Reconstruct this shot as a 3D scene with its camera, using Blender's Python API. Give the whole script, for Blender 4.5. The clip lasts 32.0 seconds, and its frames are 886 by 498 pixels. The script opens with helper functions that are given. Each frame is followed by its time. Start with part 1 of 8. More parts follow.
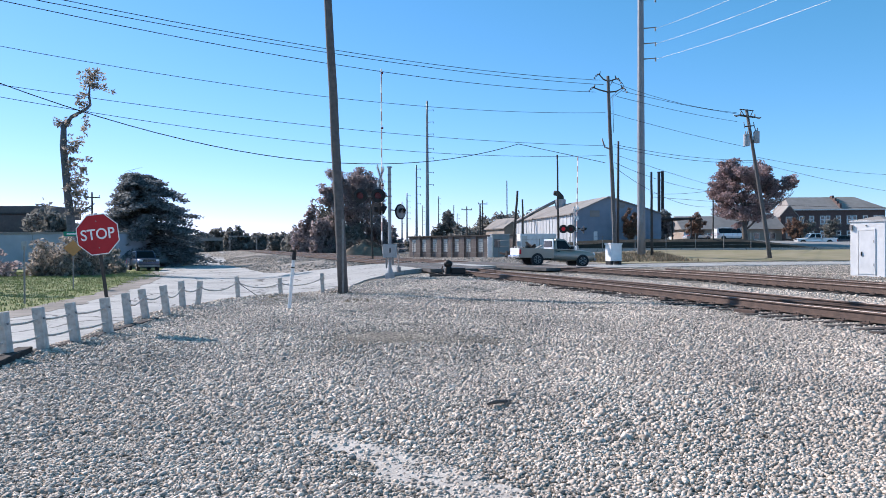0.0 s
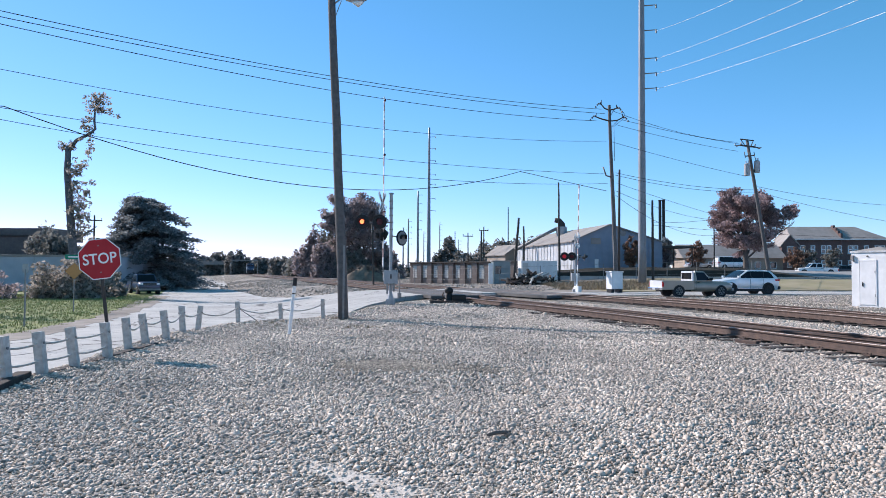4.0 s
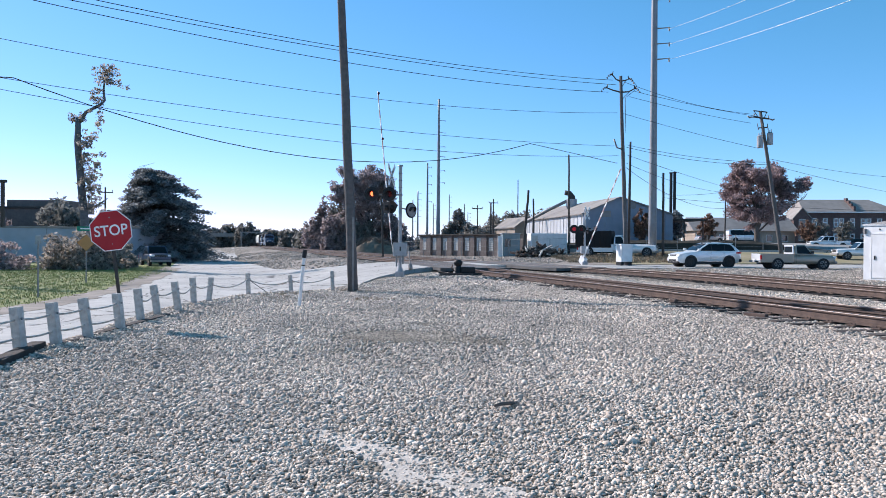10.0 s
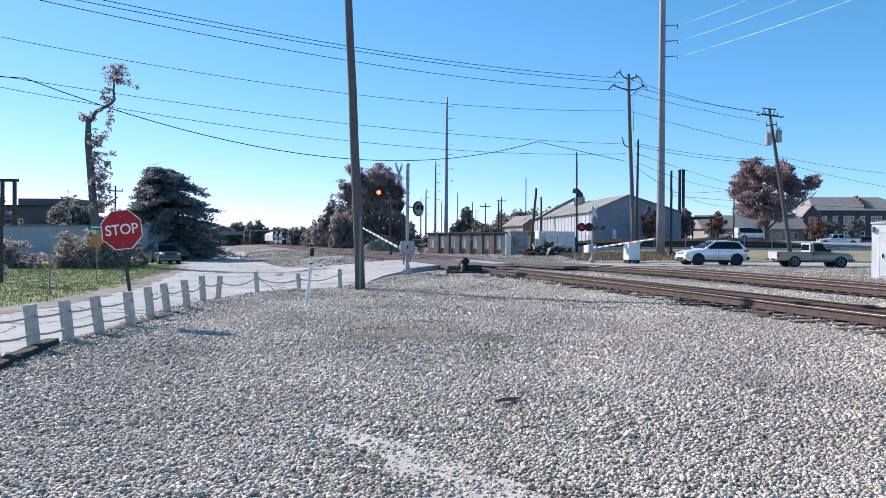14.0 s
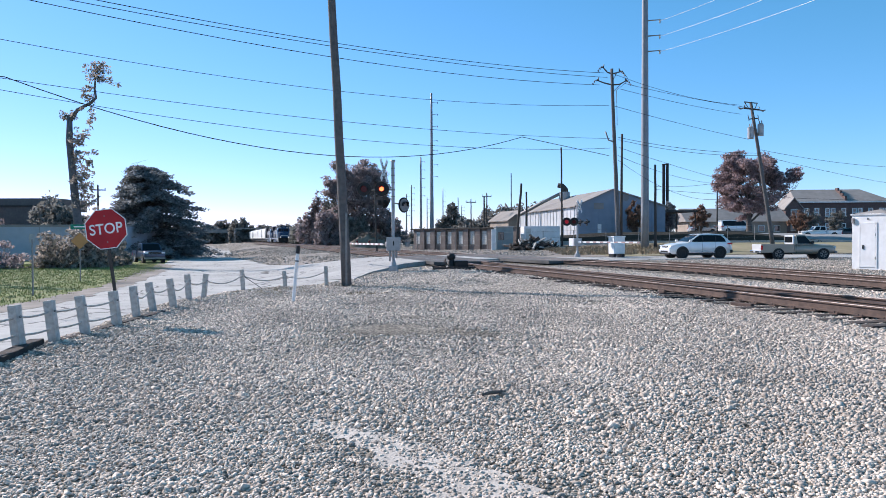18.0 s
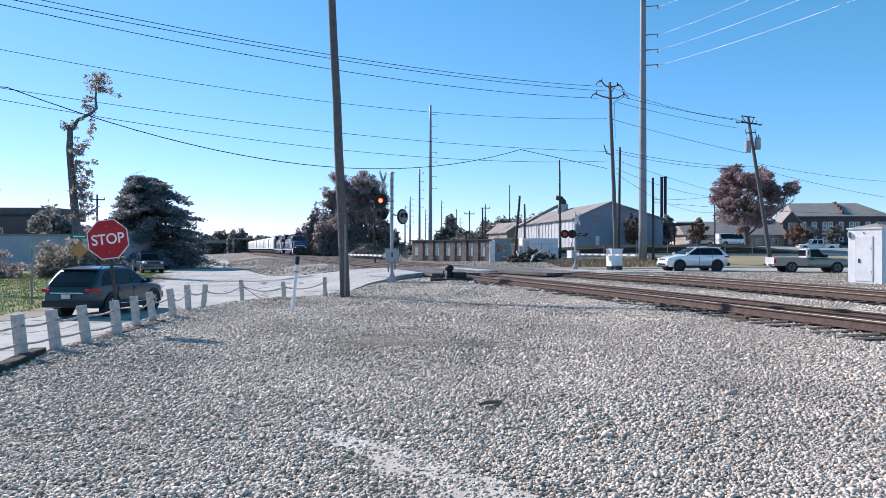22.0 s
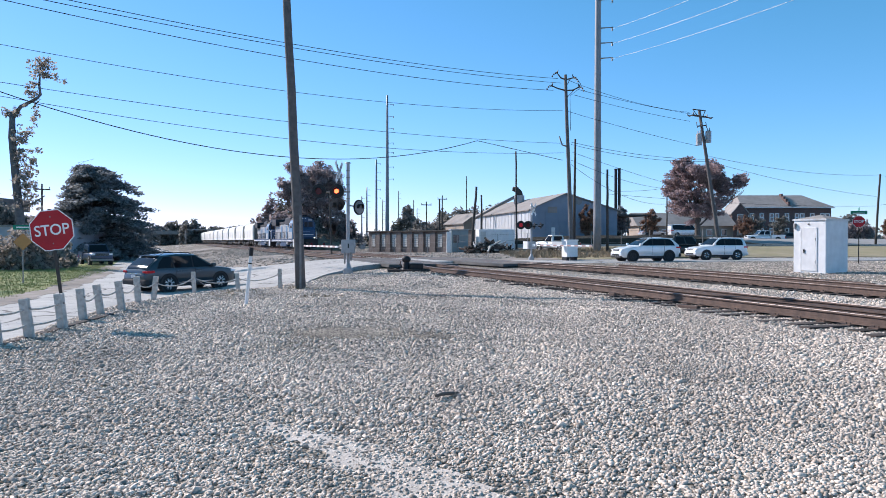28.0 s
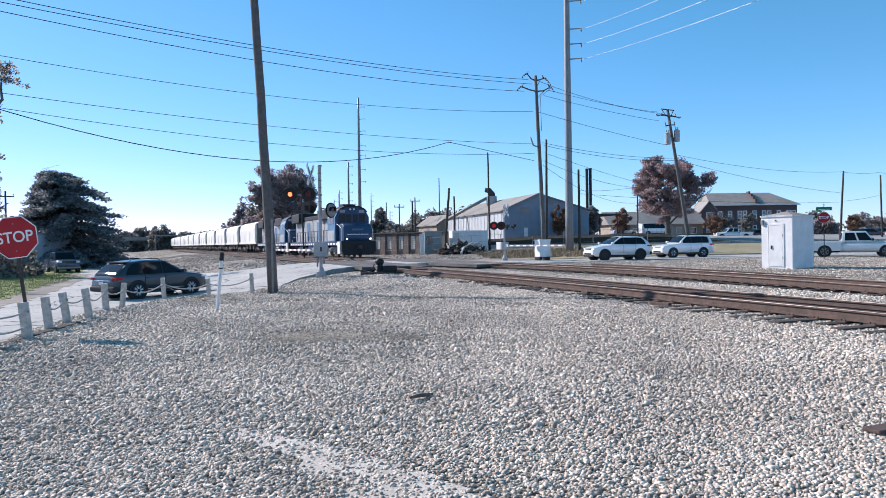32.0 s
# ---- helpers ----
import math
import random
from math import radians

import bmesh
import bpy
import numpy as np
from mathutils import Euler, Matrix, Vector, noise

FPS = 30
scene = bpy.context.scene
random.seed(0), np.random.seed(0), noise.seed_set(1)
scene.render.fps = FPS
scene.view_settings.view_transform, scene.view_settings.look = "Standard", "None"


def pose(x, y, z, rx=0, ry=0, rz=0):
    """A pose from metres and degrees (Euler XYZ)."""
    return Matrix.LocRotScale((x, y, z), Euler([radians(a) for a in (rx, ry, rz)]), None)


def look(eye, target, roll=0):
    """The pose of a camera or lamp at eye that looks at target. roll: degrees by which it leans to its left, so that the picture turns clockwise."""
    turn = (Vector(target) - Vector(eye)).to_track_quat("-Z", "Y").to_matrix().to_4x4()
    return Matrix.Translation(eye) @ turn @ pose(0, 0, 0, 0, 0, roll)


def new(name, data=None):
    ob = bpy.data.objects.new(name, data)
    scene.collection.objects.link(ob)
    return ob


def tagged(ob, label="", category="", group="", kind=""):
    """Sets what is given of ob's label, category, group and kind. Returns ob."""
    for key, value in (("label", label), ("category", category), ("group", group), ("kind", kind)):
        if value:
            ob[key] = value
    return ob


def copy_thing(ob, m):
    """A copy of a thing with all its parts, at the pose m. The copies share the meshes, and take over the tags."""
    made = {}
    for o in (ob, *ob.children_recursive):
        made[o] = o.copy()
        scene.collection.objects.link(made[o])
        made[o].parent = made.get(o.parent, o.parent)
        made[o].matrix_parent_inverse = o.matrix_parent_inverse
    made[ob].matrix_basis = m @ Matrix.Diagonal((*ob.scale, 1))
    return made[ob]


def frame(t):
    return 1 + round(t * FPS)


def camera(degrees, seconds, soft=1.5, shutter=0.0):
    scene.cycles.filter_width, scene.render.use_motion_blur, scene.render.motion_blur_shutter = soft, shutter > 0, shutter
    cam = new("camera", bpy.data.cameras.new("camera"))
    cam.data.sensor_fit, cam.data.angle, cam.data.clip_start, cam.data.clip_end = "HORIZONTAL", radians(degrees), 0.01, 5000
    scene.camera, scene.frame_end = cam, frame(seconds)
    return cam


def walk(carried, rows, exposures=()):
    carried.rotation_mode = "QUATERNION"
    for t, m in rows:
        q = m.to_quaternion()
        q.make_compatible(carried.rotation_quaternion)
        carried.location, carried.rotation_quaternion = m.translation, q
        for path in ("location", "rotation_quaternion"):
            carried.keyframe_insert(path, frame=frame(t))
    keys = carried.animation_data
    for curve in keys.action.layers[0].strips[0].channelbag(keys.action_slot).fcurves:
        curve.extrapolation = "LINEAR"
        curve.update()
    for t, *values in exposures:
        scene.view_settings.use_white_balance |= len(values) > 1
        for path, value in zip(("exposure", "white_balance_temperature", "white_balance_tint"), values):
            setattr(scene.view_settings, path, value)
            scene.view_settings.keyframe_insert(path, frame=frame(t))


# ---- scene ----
# camera: held in the hand, nearly still
cam = camera(63.35, 32.0, soft=0.75)
PATH = [
    (0, -0.015, 0.072, 1.502, 89.76, 0.25, 0.03),
    (0.5, -0.016, 0.071, 1.500, 90.03, -0.04, -0.18),
    (1, -0.019, 0.065, 1.508, 90.27, -0.19, -0.32),
    (1.5, -0.022, 0.071, 1.510, 90.08, -0.52, -0.27),
    (2, -0.015, 0.062, 1.512, 90.41, -0.49, -0.33),
    (2.5, -0.019, 0.062, 1.521, 91.12, -0.39, -0.63),
    (3, -0.021, 0.057, 1.522, 91.32, -0.12, -0.17),
    (3.5, -0.015, 0.053, 1.533, 91.58, -0.22, 0.01),
    (5.5, -0.019, 0.019, 1.541, 92.09, -0.36, 1.36),
    (6, -0.012, 0.001, 1.552, 91.98, -0.28, 2.22),
    (6.5, -0.010, -0.004, 1.551, 91.88, -0.14, 2.35),
    (7, -0.010, 0.019, 1.548, 91.69, 0.03, 2.16),
    (7.5, -0.013, 0.036, 1.540, 90.87, -0.48, 1.17),
    (8, -0.009, 0.051, 1.536, 90.64, -0.60, 0.60),
    (8.5, -0.012, 0.052, 1.544, 90.43, -0.56, 0.11),
    (9, -0.000, 0.001, 1.550, 90.07, -0.60, 0.40),
    (9.5, -0.006, 0.041, 1.546, 90.08, -0.63, 0.67),
    (10, -0.004, 0.038, 1.535, 89.62, -0.42, 0.86),
    (10.5, 0.002, 0.029, 1.544, 87.86, 0.51, 1.26),
    (11, -0.030, -0.001, 1.549, 89.14, 0.02, 1.96),
    (11.5, -0.054, 0.020, 1.536, 88.93, 0.21, 0.82),
    (12, -0.041, -0.002, 1.544, 89.01, -0.22, 0.12),
    (12.5, 0.034, -0.073, 1.543, 88.47, -0.21, 1.38),
    (13, 0.077, -0.118, 1.551, 88.20, -0.04, 1.91),
    (13.5, 0.068, -0.110, 1.547, 89.23, -0.18, 1.41),
    (14, 0.054, -0.118, 1.549, 89.45, -0.38, 1.52),
    (14.5, 0.052, -0.095, 1.544, 89.59, -0.49, 0.93),
    (16.5, 0.063, -0.107, 1.544, 89.82, 0.08, 0.24),
    (17, 0.067, -0.126, 1.541, 89.81, -0.17, 0.24),
    (17.5, 0.073, -0.161, 1.544, 88.76, 0.12, 0.45),
    (18, 0.059, -0.183, 1.546, 89.13, 0.22, 0.40),
    (18.5, 0.020, -0.197, 1.550, 89.42, 0.03, 0.57),
    (19, -0.008, -0.213, 1.547, 88.72, -0.12, -0.02),
    (19.5, 0.025, -0.248, 1.550, 88.84, 0.20, -0.27),
    (20, 0.054, -0.309, 1.555, 89.42, 0.24, 0.23),
    (20.5, 0.064, -0.344, 1.560, 89.89, -0.07, 0.23),
    (21, 0.065, -0.346, 1.555, 90.09, -0.18, 0.54),
    (21.5, 0.064, -0.339, 1.559, 90.06, -0.13, 0.27),
    (22, 0.062, -0.335, 1.557, 90.04, -0.09, 0.27),
    (22.5, 0.058, -0.321, 1.559, 89.99, -0.19, 0.05),
    (23, 0.058, -0.324, 1.556, 90.15, -0.29, -0.18),
    (23.5, 0.058, -0.316, 1.557, 90.27, -0.29, -0.62),
    (24, 0.058, -0.314, 1.553, 90.05, -0.24, -0.95),
    (24.5, 0.062, -0.301, 1.554, 89.75, -0.01, -1.27),
    (25, 0.066, -0.309, 1.554, 89.96, 0.11, -1.50),
    (25.5, 0.076, -0.287, 1.550, 89.90, 0.14, -1.86),
    (26, 0.078, -0.284, 1.547, 89.70, -0.24, -2.63),
    (26.5, 0.080, -0.288, 1.557, 89.25, -0.37, -2.95),
    (28.5, 0.073, -0.270, 1.553, 89.40, 0.13, -3.21),
    (29, 0.081, -0.262, 1.548, 89.48, 0.31, -3.29),
    (29.5, 0.086, -0.271, 1.553, 89.58, 0.32, -3.51),
    (30, 0.084, -0.271, 1.552, 89.79, 0.32, -3.77),
    (30.5, 0.086, -0.271, 1.552, 89.69, 0.42, -4.02),
    (31, 0.089, -0.264, 1.552, 89.64, 0.47, -4.73),
    (31.5, 0.090, -0.255, 1.549, 89.70, 0.54, -5.12),
    (32, 0.087, -0.242, 1.543, 89.46, 0.84, -5.27),
]
walk(cam, [(t, pose(*r)) for t, *r in PATH], [(0, 0.5, 6500, 14), (32, 0.5, 6500, 14)])

# ---- world and sun ----
SUN_FROM = Vector((-0.81, 0.57, 0.66)).normalized()
world = bpy.data.worlds.new("sky")
scene.world = world
world.use_nodes = True
wn = world.node_tree
sky = wn.nodes.new("ShaderNodeTexSky")
sky.sky_type, sky.sun_disc = "NISHITA", False
sky.sun_elevation = math.asin(SUN_FROM.z)
sky.sun_rotation = math.atan2(SUN_FROM.x, SUN_FROM.y)
sky.air_density, sky.dust_density, sky.ozone_density, sky.altitude = 0.9, 0.15, 2.4, 1000
tint = wn.nodes.new("ShaderNodeMix")
tint.data_type, tint.blend_type = "RGBA", "MULTIPLY"
tint.inputs[0].default_value, tint.inputs[7].default_value = 1.0, (0.748, 1.01, 1.25, 1)
wn.links.new(sky.outputs[0], tint.inputs[6])
# clear autumn air: the red falls off faster and the green slower towards the zenith
split, joined = wn.nodes.new("ShaderNodeSeparateColor"), wn.nodes.new("ShaderNodeCombineColor")
wn.links.new(tint.outputs[2], split.inputs[0])
for k, (power, gain) in enumerate(((1.25, 0.71), (0.80, 1.31), (1.0, 0.98))):
    pw, ml = wn.nodes.new("ShaderNodeMath"), wn.nodes.new("ShaderNodeMath")
    pw.operation, ml.operation = "POWER", "MULTIPLY"
    pw.inputs[1].default_value, ml.inputs[1].default_value = power, gain
    wn.links.new(split.outputs[k], pw.inputs[0])
    wn.links.new(pw.outputs[0], ml.inputs[0])
    wn.links.new(ml.outputs[0], joined.inputs[k])
wn.links.new(joined.outputs[0], wn.nodes["Background"].inputs[0])
wn.nodes["Background"].inputs[1].default_value = 0.110
sun = new("sun", bpy.data.lights.new("sun", "SUN"))
sun.data.energy, sun.data.angle, sun.data.color = 4.6, radians(0.53), (1.0, 0.925, 0.88)
sun.matrix_world = look(SUN_FROM * 50, (0, 0, 0))
scene.view_settings.exposure = 0.5

# ---- materials ----
def mat(name, col, rough=0.8, var=0.25, scale=6.0, col2=None, bump=0.0, bscale=60.0, metal=0.0, spec=0.3, stain=0.0, stain_scale=0.7, island=0.0, rand=0.0):
    """Principled surface with grain and larger stains in object space."""
    m = bpy.data.materials.new(name)
    m.use_nodes = True
    nt = m.node_tree
    nd, lk = nt.nodes, nt.links
    p = nd["Principled BSDF"]
    p.inputs["Roughness"].default_value, p.inputs["Metallic"].default_value = rough, metal
    p.inputs["Specular IOR Level"].default_value = spec
    tc = nd.new("ShaderNodeNewGeometry")
    n1 = nd.new("ShaderNodeTexNoise")
    n1.inputs["Scale"].default_value, n1.inputs["Detail"].default_value = scale, 6
    lk.new(tc.outputs["Position"] if island < 0 else nd.new("ShaderNodeTexCoord").outputs["Object"], n1.inputs["Vector"])
    ramp = nd.new("ShaderNodeMapRange")
    ramp.inputs["From Min"].default_value, ramp.inputs["From Max"].default_value = 0.3, 0.7
    lk.new(n1.outputs["Fac"], ramp.inputs["Value"])
    mix = nd.new("ShaderNodeMix")
    mix.data_type = "RGBA"
    lk.new(ramp.outputs[0], mix.inputs[0])
    c2 = col2 or [c * (1 - var) for c in col]
    mix.inputs[6].default_value, mix.inputs[7].default_value = (*col, 1), (*c2, 1)
    out = mix.outputs[2]
    if stain:
        n2 = nd.new("ShaderNodeTexNoise")
        n2.inputs["Scale"].default_value, n2.inputs["Detail"].default_value = stain_scale, 5
        lk.new(n1.inputs["Vector"].links[0].from_socket, n2.inputs["Vector"])
        r2 = nd.new("ShaderNodeMapRange")
        r2.inputs["From Min"].default_value, r2.inputs["From Max"].default_value = 0.35, 0.72
        r2.inputs["To Min"].default_value, r2.inputs["To Max"].default_value = 1.0, 1 - stain
        lk.new(n2.outputs["Fac"], r2.inputs["Value"])
        mm = nd.new("ShaderNodeMix")
        mm.data_type, mm.blend_type = "RGBA", "MULTIPLY"
        mm.inputs[0].default_value = 1
        lk.new(out, mm.inputs[6])
        lk.new(r2.outputs[0], mm.inputs[7])
        out = mm.outputs[2]
    if island > 0 or rand > 0:
        amount = max(island, rand)
        src = tc.outputs["Random Per Island"] if island > 0 else nd.new("ShaderNodeObjectInfo").outputs["Random"]
        r3 = nd.new("ShaderNodeMapRange")
        r3.inputs["To Min"].default_value, r3.inputs["To Max"].default_value = 1 - amount, 1 + amount * 0.7
        lk.new(src, r3.inputs["Value"])
        m3 = nd.new("ShaderNodeMix")
        m3.data_type, m3.blend_type = "RGBA", "MULTIPLY"
        m3.inputs[0].default_value = 1
        lk.new(out, m3.inputs[6])
        lk.new(r3.outputs[0], m3.inputs[7])
        out = m3.outputs[2]
    lk.new(out, p.inputs["Base Color"])
    if bump:
        n4 = nd.new("ShaderNodeTexNoise")
        n4.inputs["Scale"].default_value, n4.inputs["Detail"].default_value = bscale, 4
        lk.new(n1.inputs["Vector"].links[0].from_socket, n4.inputs["Vector"])
        b = nd.new("ShaderNodeBump")
        b.inputs["Strength"].default_value, b.inputs["Distance"].default_value = bump, 0.02
        lk.new(n4.outputs["Fac"], b.inputs["Height"])
        lk.new(b.outputs[0], p.inputs["Normal"])
    return m


def glow(name, col, strength):
    m = mat(name, col, 0.4, 0.05)
    p = m.node_tree.nodes["Principled BSDF"]
    p.inputs["Emission Color"].default_value, p.inputs["Emission Strength"].default_value = (*col, 1), strength
    return m


def gravel_mat():
    """Crushed limestone between and below the loose stones."""
    m = mat("gravel", (0.36, 0.32, 0.265), 0.95, 0.3, 1.2, (0.21, 0.18, 0.145), stain=0.35, stain_scale=0.35, bump=0.0)
    nt = m.node_tree
    nd, lk = nt.nodes, nt.links
    p = nd["Principled BSDF"]
    tc = nd.new("ShaderNodeTexCoord")
    vo = nd.new("ShaderNodeTexVoronoi")
    vo.inputs["Scale"].default_value = 26
    lk.new(tc.outputs["Object"], vo.inputs["Vector"])
    sep = nd.new("ShaderNodeSeparateColor")
    lk.new(vo.outputs["Color"], sep.inputs[0])
    r = nd.new("ShaderNodeMapRange")
    r.inputs["To Min"].default_value, r.inputs["To Max"].default_value = 0.3, 1.5
    lk.new(sep.outputs[0], r.inputs["Value"])
    mm = nd.new("ShaderNodeMix")
    mm.data_type, mm.blend_type = "RGBA", "MULTIPLY"
    mm.inputs[0].default_value = 1
    lk.new(p.inputs["Base Color"].links[0].from_socket, mm.inputs[6])
    lk.new(r.outputs[0], mm.inputs[7])
    lk.new(mm.outputs[2], p.inputs["Base Color"])
    b = nd.new("ShaderNodeBump")
    b.inputs["Strength"].default_value, b.inputs["Distance"].default_value = 1.0, 0.04
    b.invert = True
    lk.new(vo.outputs["Distance"], b.inputs["Height"])
    lk.new(b.outputs[0], p.inputs["Normal"])
    return m


def road_mat():
    """Sun-bleached asphalt with wandering cracks, tar seams and darker worn lanes."""
    m = mat("worn_road", (0.50, 0.485, 0.46), 0.9, 0.16, 2.2, stain=0.28, stain_scale=0.25, bump=0.25, bscale=40)
    nd, lk = m.node_tree.nodes, m.node_tree.links
    p = nd["Principled BSDF"]
    tc = nd.new("ShaderNodeTexCoord")
    warp = nd.new("ShaderNodeTexNoise")
    warp.inputs["Scale"].default_value, warp.inputs["Detail"].default_value = 0.5, 6
    lk.new(tc.outputs["Object"], warp.inputs["Vector"])
    off = nd.new("ShaderNodeVectorMath")
    off.operation = "MULTIPLY_ADD"
    off.inputs[1].default_value = (2.6, 2.6, 0)
    lk.new(warp.outputs["Color"], off.inputs[0])
    lk.new(tc.outputs["Object"], off.inputs[2])
    col = p.inputs["Base Color"].links[0].from_socket
    for scale, width, dark in ((0.16, 0.012, 0.30), (0.55, 0.010, 0.55)):
        vo = nd.new("ShaderNodeTexVoronoi")
        vo.feature = "DISTANCE_TO_EDGE"
        vo.inputs["Scale"].default_value = scale
        lk.new(off.outputs[0], vo.inputs["Vector"])
        r = nd.new("ShaderNodeMapRange")
        r.inputs["From Min"].default_value, r.inputs["From Max"].default_value = width * 0.4, width
        r.inputs["To Min"].default_value, r.inputs["To Max"].default_value = dark, 1.0
        lk.new(vo.outputs["Distance"], r.inputs["Value"])
        mm = nd.new("ShaderNodeMix")
        mm.data_type, mm.blend_type = "RGBA", "MULTIPLY"
        mm.inputs[0].default_value = 1
        lk.new(col, mm.inputs[6])
        lk.new(r.outputs[0], mm.inputs[7])
        col = mm.outputs[2]
    lk.new(col, p.inputs["Base Color"])
    return m


M = dict(
    gravel=gravel_mat(),
    stone=mat("crushed_stone", (0.79, 0.675, 0.57), 0.75, 0.3, 9, (0.59, 0.498, 0.42), island=0.42, stain=0.36, stain_scale=0.4, spec=0.2),
    ballast=mat("ballast_stone", (0.40, 0.36, 0.315), 0.9, 0.3, 9, (0.27, 0.235, 0.20), island=0.45),
    concrete=road_mat(),
    lot=mat("parking_asphalt", (0.33, 0.325, 0.315), 0.92, 0.2, 0.6, stain=0.25, stain_scale=0.08),
    dirt=mat("dirt", (0.27, 0.215, 0.16), 0.95, 0.35, 1.5, stain=0.3, bump=0.5, bscale=9),
    grass=mat("grass_soil", (0.21, 0.26, 0.085), 0.95, 0.4, 2.0, (0.24, 0.22, 0.095), stain=0.25, bump=0.6, bscale=25),
    lawn=mat("dry_lawn", (0.36, 0.30, 0.20), 0.95, 0.3, 0.5, (0.27, 0.24, 0.13), stain=0.25, stain_scale=0.12, bump=0.4, bscale=8),
    blade=mat("grass_blade", (0.22, 0.28, 0.09), 0.7, 0.3, 0.8, (0.29, 0.28, 0.12), island=0.25),
    dryblade=mat("dry_grass_blade", (0.33, 0.265, 0.18), 0.8, 0.3, 0.8, (0.24, 0.18, 0.12), island=0.4),
    rust=mat("rusty_steel", (0.15, 0.104, 0.084), 0.75, 0.4, 7, (0.085, 0.063, 0.055), metal=0.3, bump=0.3, bscale=50),
    railtop=mat("polished_rail", (0.20, 0.175, 0.165), 0.48, 0.4, 1.2, (0.09, 0.072, 0.065), metal=0.6),
    tie=mat("creosote_tie", (0.05, 0.04, 0.036), 0.92, 0.45, 5, (0.09, 0.075, 0.066), rand=0.4, bump=0.5, bscale=30),
    pole=mat("weathered_pole_wood", (0.105, 0.095, 0.092), 0.9, 0.35, 8, (0.15, 0.14, 0.135), bump=0.4, bscale=35),
    darkpole=mat("dark_pole_wood", (0.085, 0.074, 0.066), 0.9, 0.35, 8, bump=0.4, bscale=35),
    steelpole=mat("galvanised_pole", (0.30, 0.31, 0.325), 0.55, 0.15, 3, metal=0.35, stain=0.15),
    alu=mat("aluminium_mast", (0.43, 0.43, 0.435), 0.5, 0.15, 5, metal=0.3, stain=0.2, stain_scale=2),
    wire=mat("black_cable", (0.02, 0.02, 0.022), 0.6, 0.1),
    wirelight=mat("aluminium_cable", (0.75, 0.75, 0.75), 0.45, 0.1, metal=0.2),
    white=mat("white_paint", (0.80, 0.80, 0.79), 0.55, 0.06, 3, stain=0.12, stain_scale=1.5),
    postwhite=mat("chipped_white_wood", (0.62, 0.60, 0.56), 0.85, 0.25, 12, (0.42, 0.39, 0.35), stain=0.3, stain_scale=3, bump=0.3, bscale=40),
    black=mat("black_paint", (0.02, 0.02, 0.021), 0.5, 0.2),
    rubber=mat("rubber", (0.025, 0.025, 0.026), 0.85, 0.25, 9),
    red=mat("sign_red", (0.50, 0.022, 0.03), 0.45, 0.12, 4, stain=0.15, stain_scale=2),
    signwhite=mat("sign_white", (0.85, 0.84, 0.82), 0.5, 0.05),
    green=mat("sign_green", (0.01, 0.22, 0.14), 0.5, 0.1),
    orange=mat("sign_orange", (0.55, 0.27, 0.10), 0.55, 0.1),
    galv=mat("galvanised_post", (0.30, 0.29, 0.28), 0.6, 0.25, 9, metal=0.4),
    brown=mat("brown_siding", (0.20, 0.165, 0.15), 0.8, 0.2, 3, stain=0.2),
    cream=mat("cream_door", (0.62, 0.60, 0.56), 0.7, 0.1, 2, stain=0.15),
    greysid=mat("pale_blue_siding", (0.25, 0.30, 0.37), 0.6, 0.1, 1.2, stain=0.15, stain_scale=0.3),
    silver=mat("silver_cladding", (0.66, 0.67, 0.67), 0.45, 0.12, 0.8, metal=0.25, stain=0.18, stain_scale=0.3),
    roofgrey=mat("grey_roof", (0.34, 0.31, 0.285), 0.85, 0.2, 1.0, stain=0.2, stain_scale=0.2),
    tanwall=mat("tan_wall", (0.40, 0.33, 0.27), 0.85, 0.15, 1.0, stain=0.15),
    brick=mat("red_brick", (0.13, 0.085, 0.078), 0.9, 0.3, 3.0, (0.175, 0.12, 0.108), stain=0.25, stain_scale=0.4, bump=0.2, bscale=14),
    glass=mat("window_glass", (0.045, 0.055, 0.065), 0.08, 0.2, 0.4, spec=0.8),
    carglass=mat("tinted_car_glass", (0.010, 0.012, 0.015), 0.04, 0.1, spec=0.22),
    chrome=mat("chrome", (0.7, 0.7, 0.7), 0.15, 0.05, metal=1.0),
    bark=mat("bark", (0.15, 0.13, 0.115), 0.95, 0.4, 6, bump=0.6, bscale=18),
    fines=mat("stone_dust", (0.64, 0.58, 0.52), 0.95, 0.3, 14, (0.50, 0.45, 0.40), stain=0.3, stain_scale=3.0, bump=0.6, bscale=45),
    panel=mat("worn_crossing_panel", (0.15, 0.145, 0.14), 0.92, 0.25, 1.5, stain=0.35, stain_scale=0.6, bump=0.4, bscale=40),
    yard=mat("stony_yard_soil", (0.37, 0.325, 0.285), 0.95, 0.3, 0.9, (0.25, 0.215, 0.18), stain=0.35, stain_scale=0.3, bump=0.6, bscale=12),
    darkwall=mat("near_black_bank", (0.05, 0.045, 0.035), 0.95, 0.4, 1.5, bump=0.5, bscale=6),
)


